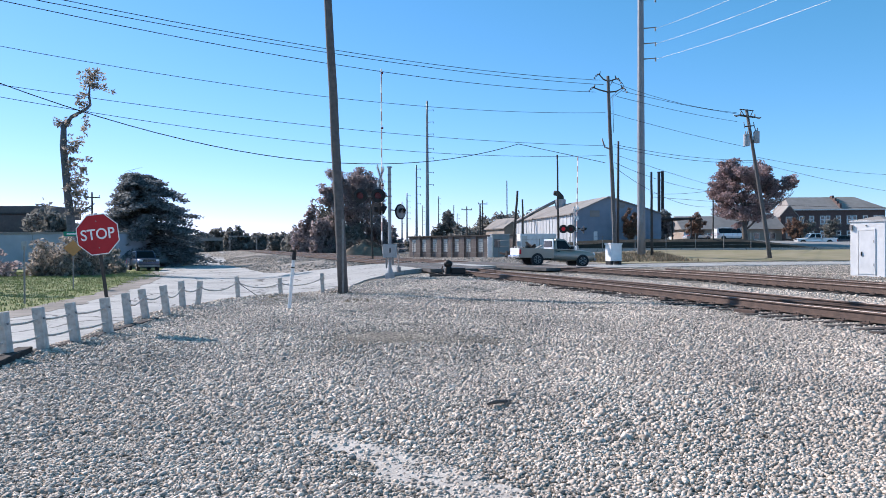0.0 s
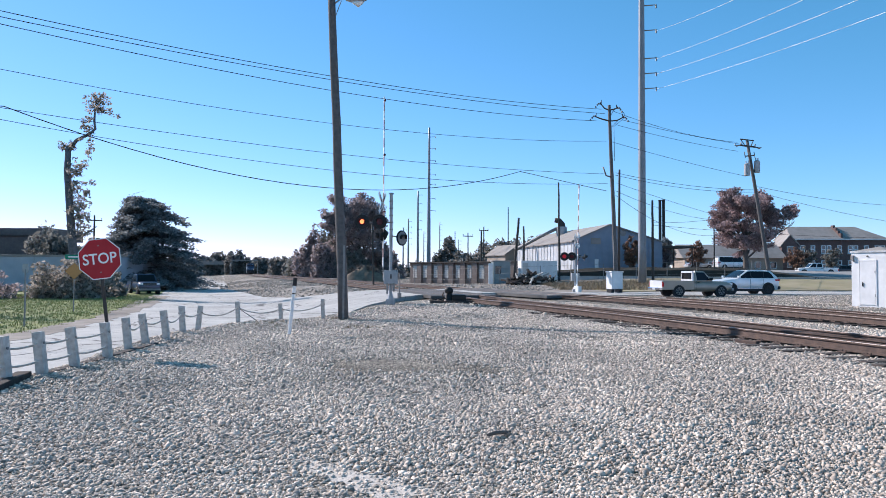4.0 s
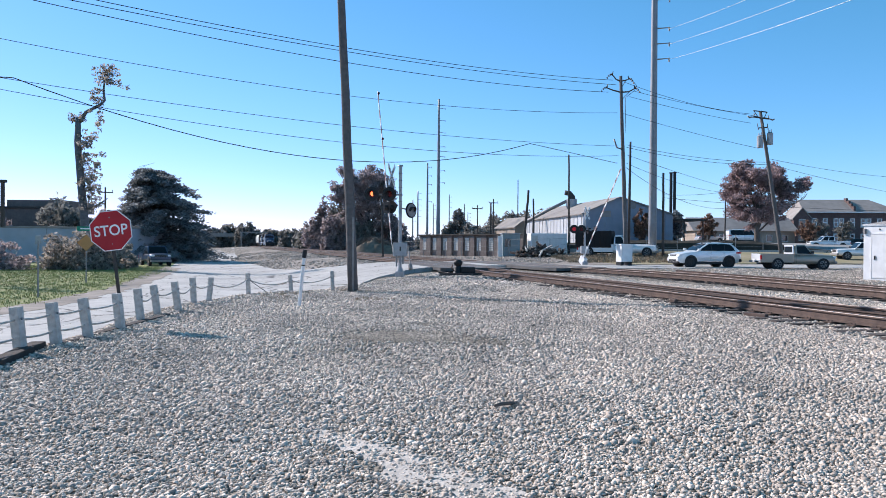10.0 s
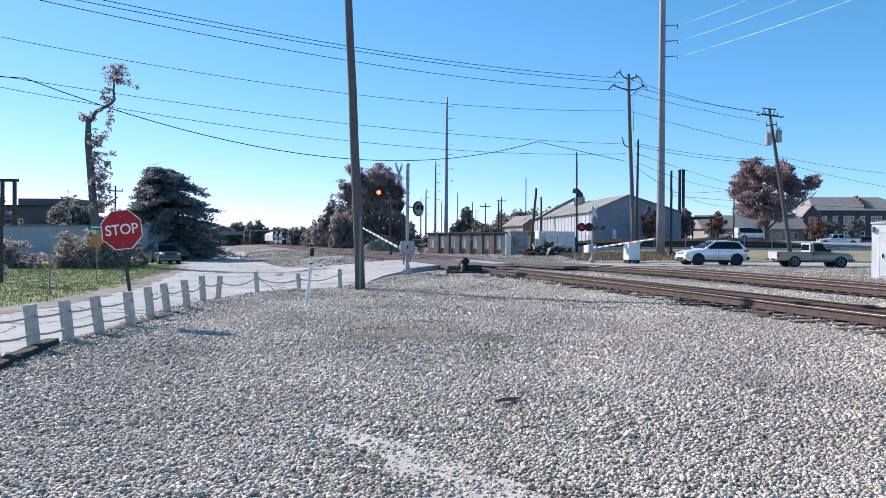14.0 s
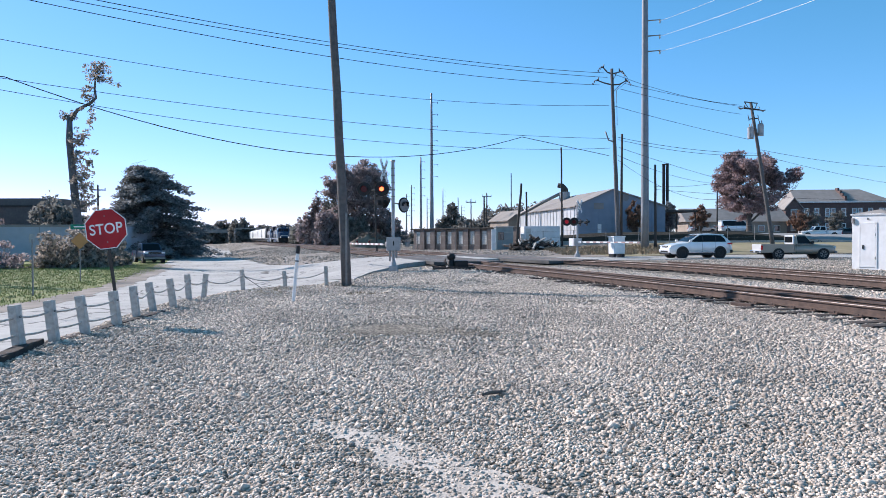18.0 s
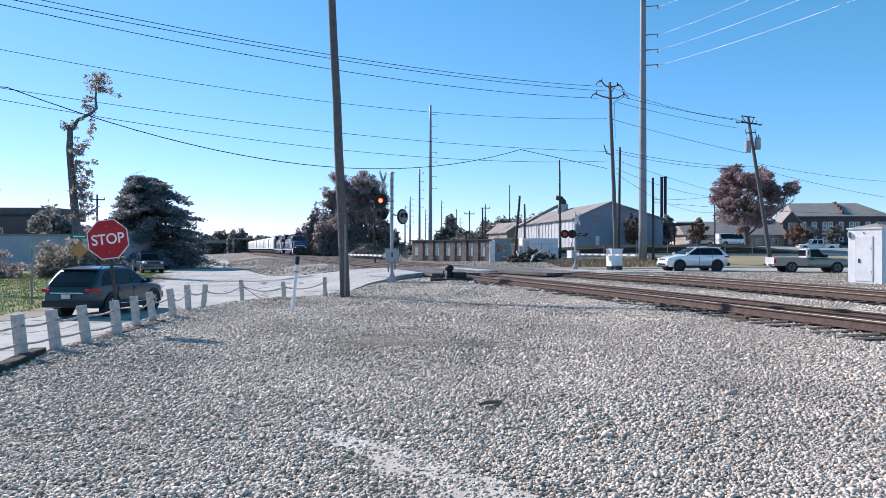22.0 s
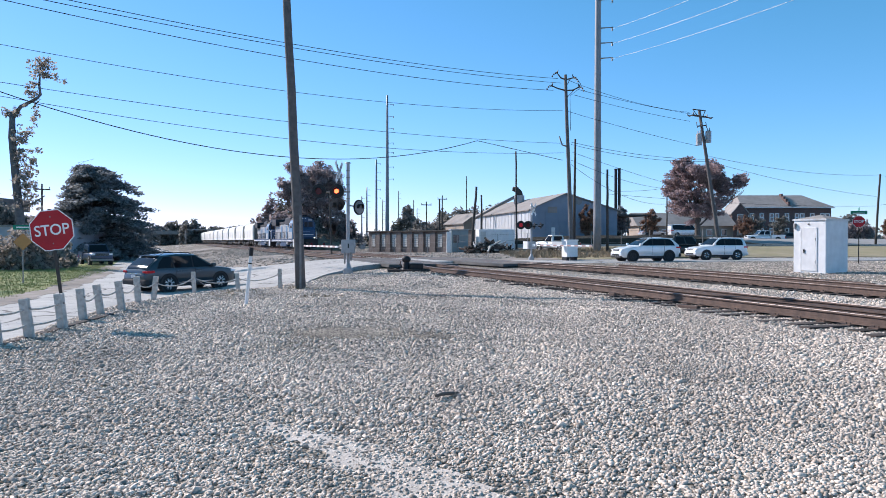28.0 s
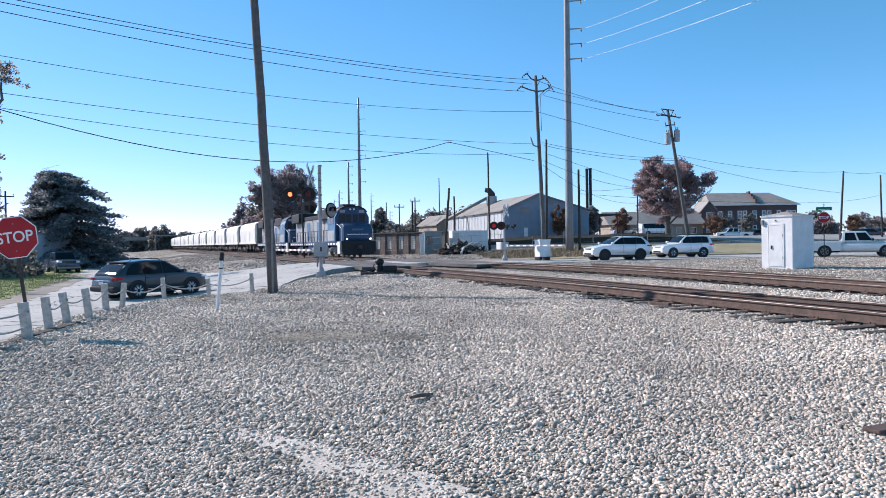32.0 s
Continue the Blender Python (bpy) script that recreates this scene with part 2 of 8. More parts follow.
def leafmat(name, col, col2, island=0.5):
    """Leaf with light coming through it."""
    m = mat(name, col, 0.6, 0.3, 0.5, col2, island=island, spec=0.25)
    nd, lk = m.node_tree.nodes, m.node_tree.links
    p, out = nd["Principled BSDF"], nd["Material Output"]
    t, mx = nd.new("ShaderNodeBsdfTranslucent"), nd.new("ShaderNodeMixShader")
    lk.new(p.inputs["Base Color"].links[0].from_socket, t.inputs["Color"])
    mx.inputs[0].default_value = 0.5
    lk.new(p.outputs[0], mx.inputs[1])
    lk.new(t.outputs[0], mx.inputs[2])
    lk.new(mx.outputs[0], out.inputs["Surface"])
    return m


# ---- mesh helpers ----
def part(name, bm, material, parent=None, label=""):
    """Links a bmesh as one mesh object under a thing or a part."""
    me = bpy.data.meshes.new(name)
    bm.to_mesh(me)
    bm.free()
    mats = material if isinstance(material, (list, tuple)) else [material]
    for mm in mats:
        me.materials.append(mm)
    ob = new(name, me)
    if parent is not None:
        ob.parent = parent
    if label:
        ob["label"] = label
    return ob


def thing(name, m, label, category, group="", kind=""):
    e = new(name)
    e.matrix_basis = m
    return tagged(e, label, category, group, kind)


def smooth(ob, angle=40):
    for f in ob.data.polygons:
        f.use_smooth = True
    ob.data.set_sharp_from_angle(angle=radians(angle))
    return ob


def add_box(bm, x0, x1, y0, y1, z0, z1, bevel=0.0, mi=0, m=None):
    r = bmesh.ops.create_cube(bm, size=1.0, matrix=(m or Matrix()) @ Matrix.LocRotScale(((x0 + x1) / 2, (y0 + y1) / 2, (z0 + z1) / 2), None, (abs(x1 - x0), abs(y1 - y0), abs(z1 - z0))))
    vs = r["verts"]
    fs = {f for v in vs for f in v.link_faces}
    for f in fs:
        f.material_index = mi
    if bevel:
        bmesh.ops.bevel(bm, geom=list({e for v in vs for e in v.link_edges}), offset=bevel, segments=2, affect="EDGES", profile=0.6)
    return vs


def box(x0, x1, y0, y1, z0, z1, bevel=0.0):
    bm = bmesh.new()
    add_box(bm, x0, x1, y0, y1, z0, z1, bevel)
    return bm


def add_rod(bm, a, b, r0, r1=None, n=10, mi=0, caps=True):
    a, b = Vector(a), Vector(b)
    r1 = r0 if r1 is None else r1
    d = b - a
    rot = d.to_track_quat("Z", "Y").to_matrix().to_4x4()
    r = bmesh.ops.create_cone(bm, cap_ends=caps, segments=n, radius1=r0, radius2=max(r1, 1e-4), depth=d.length, matrix=Matrix.Translation((a + b) / 2) @ rot)
    for f in {f for v in r["verts"] for f in v.link_faces}:
        f.material_index = mi
    return r["verts"]


def rod(a, b, r0, r1=None, n=10):
    bm = bmesh.new()
    add_rod(bm, a, b, r0, r1, n)
    return bm


def add_tube(bm, pts, rads, n=8, mi=0):
    """A tapered tube along a line of points."""
    pts = [Vector(p) for p in pts]
    if not isinstance(rads, (list, tuple)):
        rads = [rads] * len(pts)
    rings = []
    side = None
    for i, p in enumerate(pts):
        d = (pts[min(i + 1, len(pts) - 1)] - pts[max(i - 1, 0)]).normalized()
        if side is None:
            side = d.orthogonal().normalized()
        side = (side - d * side.dot(d)).normalized()
        up = d.cross(side)
        rings.append([bm.verts.new(p + (side * math.cos(2 * math.pi * k / n) + up * math.sin(2 * math.pi * k / n)) * rads[i]) for k in range(n)])
    for a, b in zip(rings, rings[1:]):
        for k in range(n):
            f = bm.faces.new((a[k], a[(k + 1) % n], b[(k + 1) % n], b[k]))
            f.material_index = mi
            f.smooth = True
    for ring, flip in ((rings[0], True), (rings[-1], False)):
        f = bm.faces.new(ring[::-1] if flip else ring)
        f.material_index = mi


def tube(pts, rads, n=8):
    bm = bmesh.new()
    add_tube(bm, pts, rads, n)
    return bm


def prism(profile, y0, y1, axis="y"):
    """A closed outline of (x, z) points drawn out along y (or of (y, z) along x)."""
    bm = bmesh.new()
    add_prism(bm, profile, y0, y1, axis)
    return bm


def add_prism(bm, profile, y0, y1, axis="y", mi=0):
    def v(p, q):
        return bm.verts.new((p[0], q, p[1]) if axis == "y" else (q, p[0], p[1]))
    a, b = [v(p, y0) for p in profile], [v(p, y1) for p in profile]
    fs = [bm.faces.new(a), bm.faces.new(b[::-1])]
    n = len(a)
    for k in range(n):
        fs.append(bm.faces.new((a[k], b[k], b[(k + 1) % n], a[(k + 1) % n])))
    for f in fs:
        f.material_index = mi
    bmesh.ops.recalc_face_normals(bm, faces=fs)
    return fs


def raw(name, verts, faces, material, parent=None, label=""):
    me = bpy.data.meshes.new(name)
    me.from_pydata(verts, [], faces)
    me.materials.append(material)
    ob = new(name, me)
    if parent is not None:
        ob.parent = parent
    if label:
        ob["label"] = label
    return ob


def lerp_path(pts, step):
    """Catmull-Rom line through plan points, about one point every step metres."""
    pts = [np.array(p, float) for p in pts]
    ext = [2 * pts[0] - pts[1]] + pts + [2 * pts[-1] - pts[-2]]
    out = []
    for i in range(1, len(ext) - 2):
        p0, p1, p2, p3 = ext[i - 1:i + 3]
        n = max(1, int(np.linalg.norm(p2 - p1) / step))
        for k in range(n):
            u = k / n
            out.append(0.5 * (2 * p1 + (p2 - p0) * u + (2 * p0 - 5 * p1 + 4 * p2 - p3) * u * u + (3 * p1 - p0 - 3 * p2 + p3) * u ** 3))
    out.append(pts[-1])
    return np.array(out)


def sstep(a, b, x):
    u = np.clip((x - a) / (b - a), 0, 1)
    return u * u * (3 - 2 * u)


# ---- plan of the tracks and the lie of the land ----
RAIL_Z, GAUGE = 0.33, 1.505
TRACK_A = lerp_path([(12.5, -14), (10.6, 2), (9.05, 9), (7.43, 15), (6.68, 18.1), (5.15, 23.4), (3.75, 27.6), (2.16, 32.6), (1.15, 37.2), (-5.8, 60), (-15.6, 90), (-25.6, 120), (-38, 157), (-52, 198), (-80, 282)], 0.6)
TRACK_B = lerp_path([(16.6, -14), (15.0, 2), (13.6, 10), (13.0, 16), (12.1, 22), (10.38, 30), (7.75, 37.4), (5.75, 41.2), (-0.9, 60.3), (-10.6, 90), (-20.6, 120), (-32.9, 157), (-46.6, 198), (-74.6, 282)], 0.6)


def dist_to(line, x, y):
    """Distance of plan points to a plan line."""
    x, y = np.atleast_1d(x).astype(float), np.atleast_1d(y).astype(float)
    if x.size < 64:
        a, b = line[::3][:-1], line[::3][1:]
        d = b - a
        u = np.clip(((x[:, None] - a[:, 0]) * d[:, 0] + (y[:, None] - a[:, 1]) * d[:, 1]) / (d * d).sum(1), 0, 1)
        return np.hypot(x[:, None] - a[:, 0] - u * d[:, 0], y[:, None] - a[:, 1] - u * d[:, 1]).min(1)
    best = np.full(x.shape, 1e9)
    for a, b in zip(line[::3][:-1], line[::3][1:]):
        d = b - a
        u = np.clip(((x - a[0]) * d[0] + (y - a[1]) * d[1]) / (d @ d), 0, 1)
        best = np.minimum(best, np.hypot(x - a[0] - u * d[0], y - a[1] - u * d[1]))
    return best


FENCE = [(-5.95, -20), (-5.97, 9), (-5.9, 12.3), (-6.3, 14), (-6.5, 17.6), (-6.2, 20.5), (-5.2, 22.5), (-4.0, 23.7), (-3.0, 28), (-2.4, 32.0), (-1.6, 34.5), (0.2, 38)]
FX, FY = [p[0] for p in FENCE], [p[1] for p in FENCE]


def far_rise(x, y):
    """The lawns and lots beyond the road lie higher."""
    return (1.05 * sstep(59, 84, y) + 0.65 * sstep(84, 150, y)) * sstep(-6, 20, x - 0.05 * y) + 0.75 * sstep(96, 118, y) * sstep(30, 38, x) * (1 - sstep(50, 57, x))


def side(line, x, y):
    """Plan distance to the left of a track."""
    return (np.interp(y, line[:, 1], line[:, 0]) - x) * 0.95


def road_z(x, y):
    x, y = np.atleast_1d(x).astype(float), np.atleast_1d(y).astype(float)
    d = np.minimum(dist_to(TRACK_A, x, y), dist_to(TRACK_B, x, y))
    left = side(TRACK_A, x, y)
    z = np.where(left > 0, 0.315 - 1.045 * sstep(1.7, 11.5, left), 0.035 + 0.28 * (1 - sstep(1.7, 6.5, d)))
    between = (left < 0) & (side(TRACK_B, x, y) > 0)
    z = np.where(between, 0.315, z)
    return z + far_rise(x, y)


def land(x, y):
    """Height of the ground."""
    x, y = np.atleast_1d(x).astype(float), np.atleast_1d(y).astype(float)
    d = np.minimum(dist_to(TRACK_A, x, y), dist_to(TRACK_B, x, y))
    bed = 0.105 * (1 - sstep(1.5, 4.6, d))
    between = (side(TRACK_A, x, y) < 0) & (side(TRACK_B, x, y) > 0)
    bed = np.where(between, np.maximum(bed, 0.09), bed)
    rise = far_rise(x, y)
    out = np.interp(y, FY, FX) - x
    low = np.minimum(road_z(x, y) - 0.05, bed - 0.02)
    drop = np.where(y < 41, sstep(0.12, 1.3, out), sstep(-2, 2, side(TRACK_A, x, y) - 2.5))
    bumps = 0.022 * np.sin(x * 1.3 + 0.4 * y) * np.sin(y * 0.9 - 0.3 * x) * (y < 40)
    return (bed + bumps * (bed < 0.08) + rise) * (1 - drop) + low * drop


def hz(x, y):
    return float(land(x, y)[0])


def rz_at(x, y):
    return float(road_z(x, y)[0])


# ---- ground ----
def sheet(name, xs, ys, zf, material, keep=None):
    X, Y = np.meshgrid(xs, ys)
    Z = zf(X.ravel(), Y.ravel())
    verts = np.stack([X.ravel(), Y.ravel(), Z], 1).tolist()
    w = len(xs)
    faces = [(j * w + i, j * w + i + 1, (j + 1) * w + i + 1, (j + 1) * w + i) for j in range(len(ys) - 1) for i in range(w - 1)]
    ob = raw(name, verts, faces, material)
    for f in ob.data.polygons:
        f.use_smooth = True
    return ob


xs = np.unique(np.concatenate([np.arange(-30, 40, 0.5), -30 - 1.12 ** np.arange(1, 67), 40 + 1.12 ** np.arange(1, 67)]))
ys = np.unique(np.concatenate([np.arange(-6, 70, 0.5), -6 - 1.14 ** np.arange(1, 57), 70 + 1.12 ** np.arange(1, 67)]))
ground = tagged(sheet("ground", xs, ys, land, M["gravel"]), "pale crushed stone yard beside the rail tracks", "ground", kind="structure")


def patch(name, outline, zf, material, step=0.6, lift=0.0, label="", category="", jag=0.0):
    """A flat-lying area inside a plan outline, draped over a height function."""
    bm = bmesh.new()
    o = [np.array(p, float) for p in outline]
    ring = []
    rnd = random.Random(len(outline) * 7 + int(abs(o[0][0]) * 10))
    for a, b in zip(o, o[1:] + o[:1]):
        n = max(1, int(np.linalg.norm(b - a) / step))
        for k in range(n):
            p = a + (b - a) * k / n
            ring.append(bm.verts.new((p[0] + rnd.uniform(-jag, jag), p[1] + rnd.uniform(-jag, jag), 0)))
    f = bm.faces.new(ring)
    f.normal_update()
    if f.normal.z < 0:
        f.normal_flip()
    bmesh.ops.triangulate(bm, faces=[f], ngon_method="EAR_CLIP")
    x0, x1 = min(p[0] for p in o), max(p[0] for p in o)
    y0, y1 = min(p[1] for p in o), max(p[1] for p in o)
    cut = max(step * 1.5, 1.0)
    for ax, lo, hi in ((0, x0, min(x1, 45)), (1, y0, min(y1, 80))):
        v = lo + cut
        while v < hi:
            co, no = ((v, 0, 0), (1, 0, 0)) if ax == 0 else ((0, v, 0), (0, 1, 0))
            bmesh.ops.bisect_plane(bm, geom=bm.verts[:] + bm.edges[:] + bm.faces[:], plane_co=co, plane_no=no)
            v += cut
    zz = zf(np.array([v.co.x for v in bm.verts]), np.array([v.co.y for v in bm.verts])) + lift
    for v, z in zip(bm.verts, zz):
        v.co.z = z
    rim = [e for e in bm.edges if e.is_boundary]
    r = bmesh.ops.extrude_edge_only(bm, edges=rim)
    for v in [g for g in r["geom"] if isinstance(g, bmesh.types.BMVert)]:
        v.co.z -= 0.25
    ob = part(name, bm, material)
    return tagged(ob, label, category, kind="structure")


# the road that crosses the tracks, and the street beside them
patch("road", [(-7.0, -10), (-7.0, 9), (-6.95, 12), (-7.3, 14), (-7.4, 18), (-6.9, 21), (-6.2, 23.5), (-5.1, 25), (-4.2, 29), (-3.5, 33), (-2.2, 36.8), (0.5, 40.5), (3.5, 43.3), (8, 46), (12, 48.4), (17, 49.6), (26, 52.4), (40, 54.5), (80, 53),
               (80, 60), (40, 61.8), (25, 60), (14, 56.2), (8, 54.8), (2.5, 53.4), (-1, 50.6), (-4, 48.2), (-7, 48.2), (-10.4, 50.2), (-14.4, 57.4), (-19.3, 70.3), (-27, 89), (-31.6, 104.8), (-46, 150), (-78, 254), (-84, 254), (-60, 173), (-36.5, 96), (-25.5, 64), (-21.8, 56), (-17.2, 37), (-15.2, 28), (-14.6, 23.5), (-14, 12), (-14, -10)],
      road_z, M["concrete"], 0.6, label="sun-bleached grey road across the rail tracks", category="road", jag=0.06)
patch("verge", [(-14.2, -10), (-14.2, 12), (-14.85, 23.5), (-15.5, 28), (-17.5, 37), (-22.1, 56), (-25.8, 64), (-30, 80), (-60, 80), (-60, -10)], road_z, M["grass"], 0.6, -0.01, "ragged green grass verge beside the street", "grass verge", jag=0.15)
patch("yard_ground", [(-1.5, 51), (-4, 48.6), (-7, 48.6), (-10.2, 50.6), (-14.2, 57.8), (-19.1, 70.5), (-26.8, 89), (-31.4, 104.8), (-45, 148), (-38, 150), (-24.5, 110), (-13.2, 76), (-5.2, 52)], land, M["yard"], 0.6, 0.012, "brown stony soil between the street and the tracks", "yard", jag=0.25)
patch("yard_ground", [(6.5, 55.2), (10, 56.2), (14, 58), (12, 66), (14, 74), (2, 90), (-10, 118), (-30, 178), (-37, 178), (-14, 108), (-3.2, 74), (3.3, 55.5)], land, M["yard"], 0.8, 0.012, "brown stony ground beyond the tracks", "yard", jag=0.25)
patch("dirt_edge", [(-14.3, 18), (-13.7, 23), (-14.0, 27), (-15.2, 33), (-17.2, 41), (-20.2, 51), (-23.8, 62), (-26.6, 66), (-22.6, 53), (-18.9, 42), (-16.6, 34), (-15.5, 27), (-14.9, 20)], road_z, M["yard"], 0.5, 0.01, "bare brown dirt along the edge of the street", "dirt", jag=0.22)
patch("lawn", [(14, 58.6), (25, 62.2), (40, 63.6), (70, 62), (130, 60), (130, 92), (60, 92), (30, 82), (18, 76), (12, 66)], land, M["lawn"], 0.8, 0.03, "dry autumn lawn beyond the road", "lawn", jag=0.15)
patch("parking_lot", [(30, 96), (60, 93), (150, 93), (150, 128), (40, 128)], land, M["lot"], 0.8, 0.03, "pale asphalt parking lot by the houses", "parking lot")

# ---- tracks ----
def frames_of(line):
    d = np.gradient(line, axis=0)
    d /= np.linalg.norm(d, axis=1)[:, None]
    return d, np.stack([d[:, 1], -d[:, 0]], 1)


def sweep(name, line, off, profile, z, material, parent=None, label="", y0=-1e9, y1=1e9):
    """A profile of (across, up) points drawn along a plan line."""
    d, n = frames_of(line)
    keep = (line[:, 1] >= y0) & (line[:, 1] <= y1)
    L, n = line[keep], n[keep]
    k = len(profile)
    verts = [(p[0] + nn[0] * (off + a), p[1] + nn[1] * (off + a), z + b) for p, nn in zip(L, n) for a, b in profile]
    faces = [(i * k + j, i * k + (j + 1) % k, (i + 1) * k + (j + 1) % k, (i + 1) * k + j) for i in range(len(L) - 1) for j in range(k)]
    faces += [tuple(range(k))[::-1], tuple((len(L) - 1) * k + j for j in range(k))]
    return raw(name, verts, faces, material, parent, label)


RAIL_PROFILE = [(-0.07, 0), (0.07, 0), (0.07, 0.015), (0.011, 0.035), (0.011, 0.13), (0.036, 0.143), (0.036, 0.17), (-0.036, 0.17), (-0.036, 0.143), (-0.011, 0.13), (-0.011, 0.035), (-0.07, 0.015)]
TOP_PROFILE = [(-0.027, 0), (0.027, 0), (0.024, 0.006), (-0.024, 0.006)]
CROSSING = {"a": (36.5, 50.0), "b": (38.5, 53.5)}


def tie_mesh():
    bm = box(-1.3, 1.3, -0.115, 0.115, -0.16, 0.0, 0.012)
    me = bpy.data.meshes.new("tie")
    bm.to_mesh(me)
    bm.free()
    me.materials.append(M["tie"])
    return me


def plate_mesh():
    bm = bmesh.new()
    add_box(bm, -0.19, 0.19, -0.09, 0.09, 0.0, 0.018)
    for sx in (-0.12, 0.12):
        add_rod(bm, (sx, 0.04, 0), (sx, 0.04, 0.045), 0.014, n=6)
        add_rod(bm, (sx, -0.04, 0), (sx, -0.04, 0.045), 0.014, n=6)
    me = bpy.data.meshes.new("tie_plate")
    bm.to_mesh(me)
    bm.free()
    me.materials.append(M["rust"])
    return me


def long_tie_mesh():
    bm = box(-1.62, 1.3, -0.115, 0.115, -0.16, 0.0, 0.012)
    me = bpy.data.meshes.new("tie")
    bm.to_mesh(me)
    bm.free()
    me.materials.append(M["tie"])
    return me


TIE, PLATE, LONG_TIE = tie_mesh(), plate_mesh(), long_tie_mesh()


def railway(name, line, crossing, near, label):
    track = tagged(new(name), label, "rail track", kind="structure")
    for off in (-GAUGE / 2, GAUGE / 2):
        r = sweep("rail", line, off, RAIL_PROFILE, RAIL_Z - 0.17, M["rust"], track, "rusty steel rail")
        sweep("running_surface", line, off, TOP_PROFILE, RAIL_Z, M["railtop"], r, "shiny worn rail top")
    d, n = frames_of(line)
    seg = np.r_[0, np.cumsum(np.linalg.norm(np.diff(line, axis=0), axis=1))]
    rnd = random.Random(len(line))
    far_v, far_f = [], []
    s = 0.0
    while s < seg[-1]:
        x, y = np.interp(s, seg, line[:, 0]), np.interp(s, seg, line[:, 1])
        i = min(np.searchsorted(seg, s), len(d) - 1)
        ang = math.atan2(n[i][1], n[i][0]) + rnd.uniform(-0.03, 0.03)
        s += 0.53
        if crossing[0] < y < crossing[1]:
            continue
        if near[0] < y < near[1]:
            t = new("tie", LONG_TIE if name == "track_1" and y < 34 and rnd.random() < 0.8 else TIE)
            t.parent = track
            slip = rnd.uniform(-0.16, 0.12)
            t.matrix_basis = pose(x + n[i][0] * slip, y + n[i][1] * slip, RAIL_Z - 0.187 + rnd.uniform(-0.012, 0.008), 0, 0, math.degrees(ang))
            for off in (-GAUGE / 2, GAUGE / 2):
                if y < 34:
                    q = new("tie_plate", PLATE)
                    q.parent = track
                    q.matrix_basis = pose(x + n[i][0] * off, y + n[i][1] * off, RAIL_Z - 0.186, 0, 0, math.degrees(ang))
        elif y > near[1] and y < 200 or 0 < y <= near[0]:
            m = pose(x, y, RAIL_Z - 0.19, 0, 0, math.degrees(ang))
            b = len(far_v)
            far_v += [tuple(m @ Vector((sx, sy, sz))) for sx in (-1.3, 1.3) for sy in (-0.11, 0.11) for sz in (-0.15, 0)]
            far_f += [tuple(b + k for k in f) for f in ((0, 1, 3, 2), (4, 6, 7, 5), (0, 4, 5, 1), (2, 3, 7, 6), (1, 5, 7, 3))]
    if far_v:
        tagged(raw("tie", far_v, far_f, M["tie"], track, "weathered wooden ties farther along"), kind="stuff")
    return track


railway("track_1", TRACK_A, CROSSING["a"], (6, 60), "rusty rail track on ties in pale ballast")
railway("track_2", TRACK_B, CROSSING["b"], (12, 60), "rusty main rail track on ties in pale ballast")

# turnout rails between the running rails of the nearer track, and a spare rail on the stones
yard = thing("turnout", pose(0, 0, 0), "rusty turnout rails and frog inside the nearer track", "rail turnout", kind="structure")
tl = TRACK_A[(TRACK_A[:, 1] > 4) & (TRACK_A[:, 1] < 34)]
u = (tl[:, 1] - 4) / 30
d_, n_ = frames_of(tl)
blade1 = tl + n_ * (0.62 - 0.95 * np.clip(1 - u * 1.15, 0, 1))[:, None]
blade2 = tl + n_ * (-0.62 + 1.15 * np.clip(1 - u * 1.15, 0, 1) ** 1.2)[:, None]
for b in (blade1, blade2):
    k = sweep("closure_rail", b, 0, RAIL_PROFILE, RAIL_Z - 0.172, M["rust"], yard)
part("frog", box(-0.2, 0.2, -1.6, 1.6, 0.02, 0.165, 0.02), M["rust"], yard).matrix_basis = pose(9.35, 9.6, 0.16, 0, 0, 12)
for k in range(4):
    part("joint_bar", box(-0.03, 0.03, -0.45, 0.45, 0.05, 0.13, 0.008), M["rust"], yard).matrix_basis = pose(*(TRACK_A[20 + 14 * k] - n_[3] * 0.69), 0.17, 0, 0, 14)
spare = np.array([(15.2, 22), (14.6, 28), (13.4, 35), (12.4, 40.2)])
sp = thing("spare_rail", pose(0, 0, 0), "long rusty spare rail lying on the stones", "rail")
sweep("rail", lerp_path(spare, 0.8), 0, RAIL_PROFILE, hz(13.6, 32) - 0.0, M["rust"], sp)

# crossing panels
cross = tagged(new("crossing_surface"), "grey worn crossing panels between the rails", "crossing panels", kind="structure")
for line, key in ((TRACK_A, "a"), (TRACK_B, "b")):
    y0, y1 = CROSSING[key]
    for o0, o1 in ((-1.9, -0.83), (-0.66, 0.66), (0.83, 1.9)):
        sweep("panel", line, 0, [(o0, 0), (o1, 0), (o1, 0.15), (o0, 0.15)], RAIL_Z - 0.155, M["panel"], cross, y0=y0, y1=y1)


# ---- poles, masts and wires ----
def wood_pole(base, top, r0, r1, label, m="pole", name="utility_pole", group="utility poles"):
    e = thing(name, pose(*base), label, "utility pole", group)
    t = Vector(top) - Vector(base)
    n = 7
    rnd = random.Random(int(abs(base[0]) * 100))
    pts = [t * (k / n) + Vector((rnd.uniform(-0.02, 0.02), rnd.uniform(-0.02, 0.02), 0)) for k in range(n + 1)]
    pts[0] = Vector((0, 0, -0.4))
    part("shaft", tube(pts, [r0 + (r1 - r0) * k / n for k in range(n + 1)], 12), M[m], e)
    return e, t


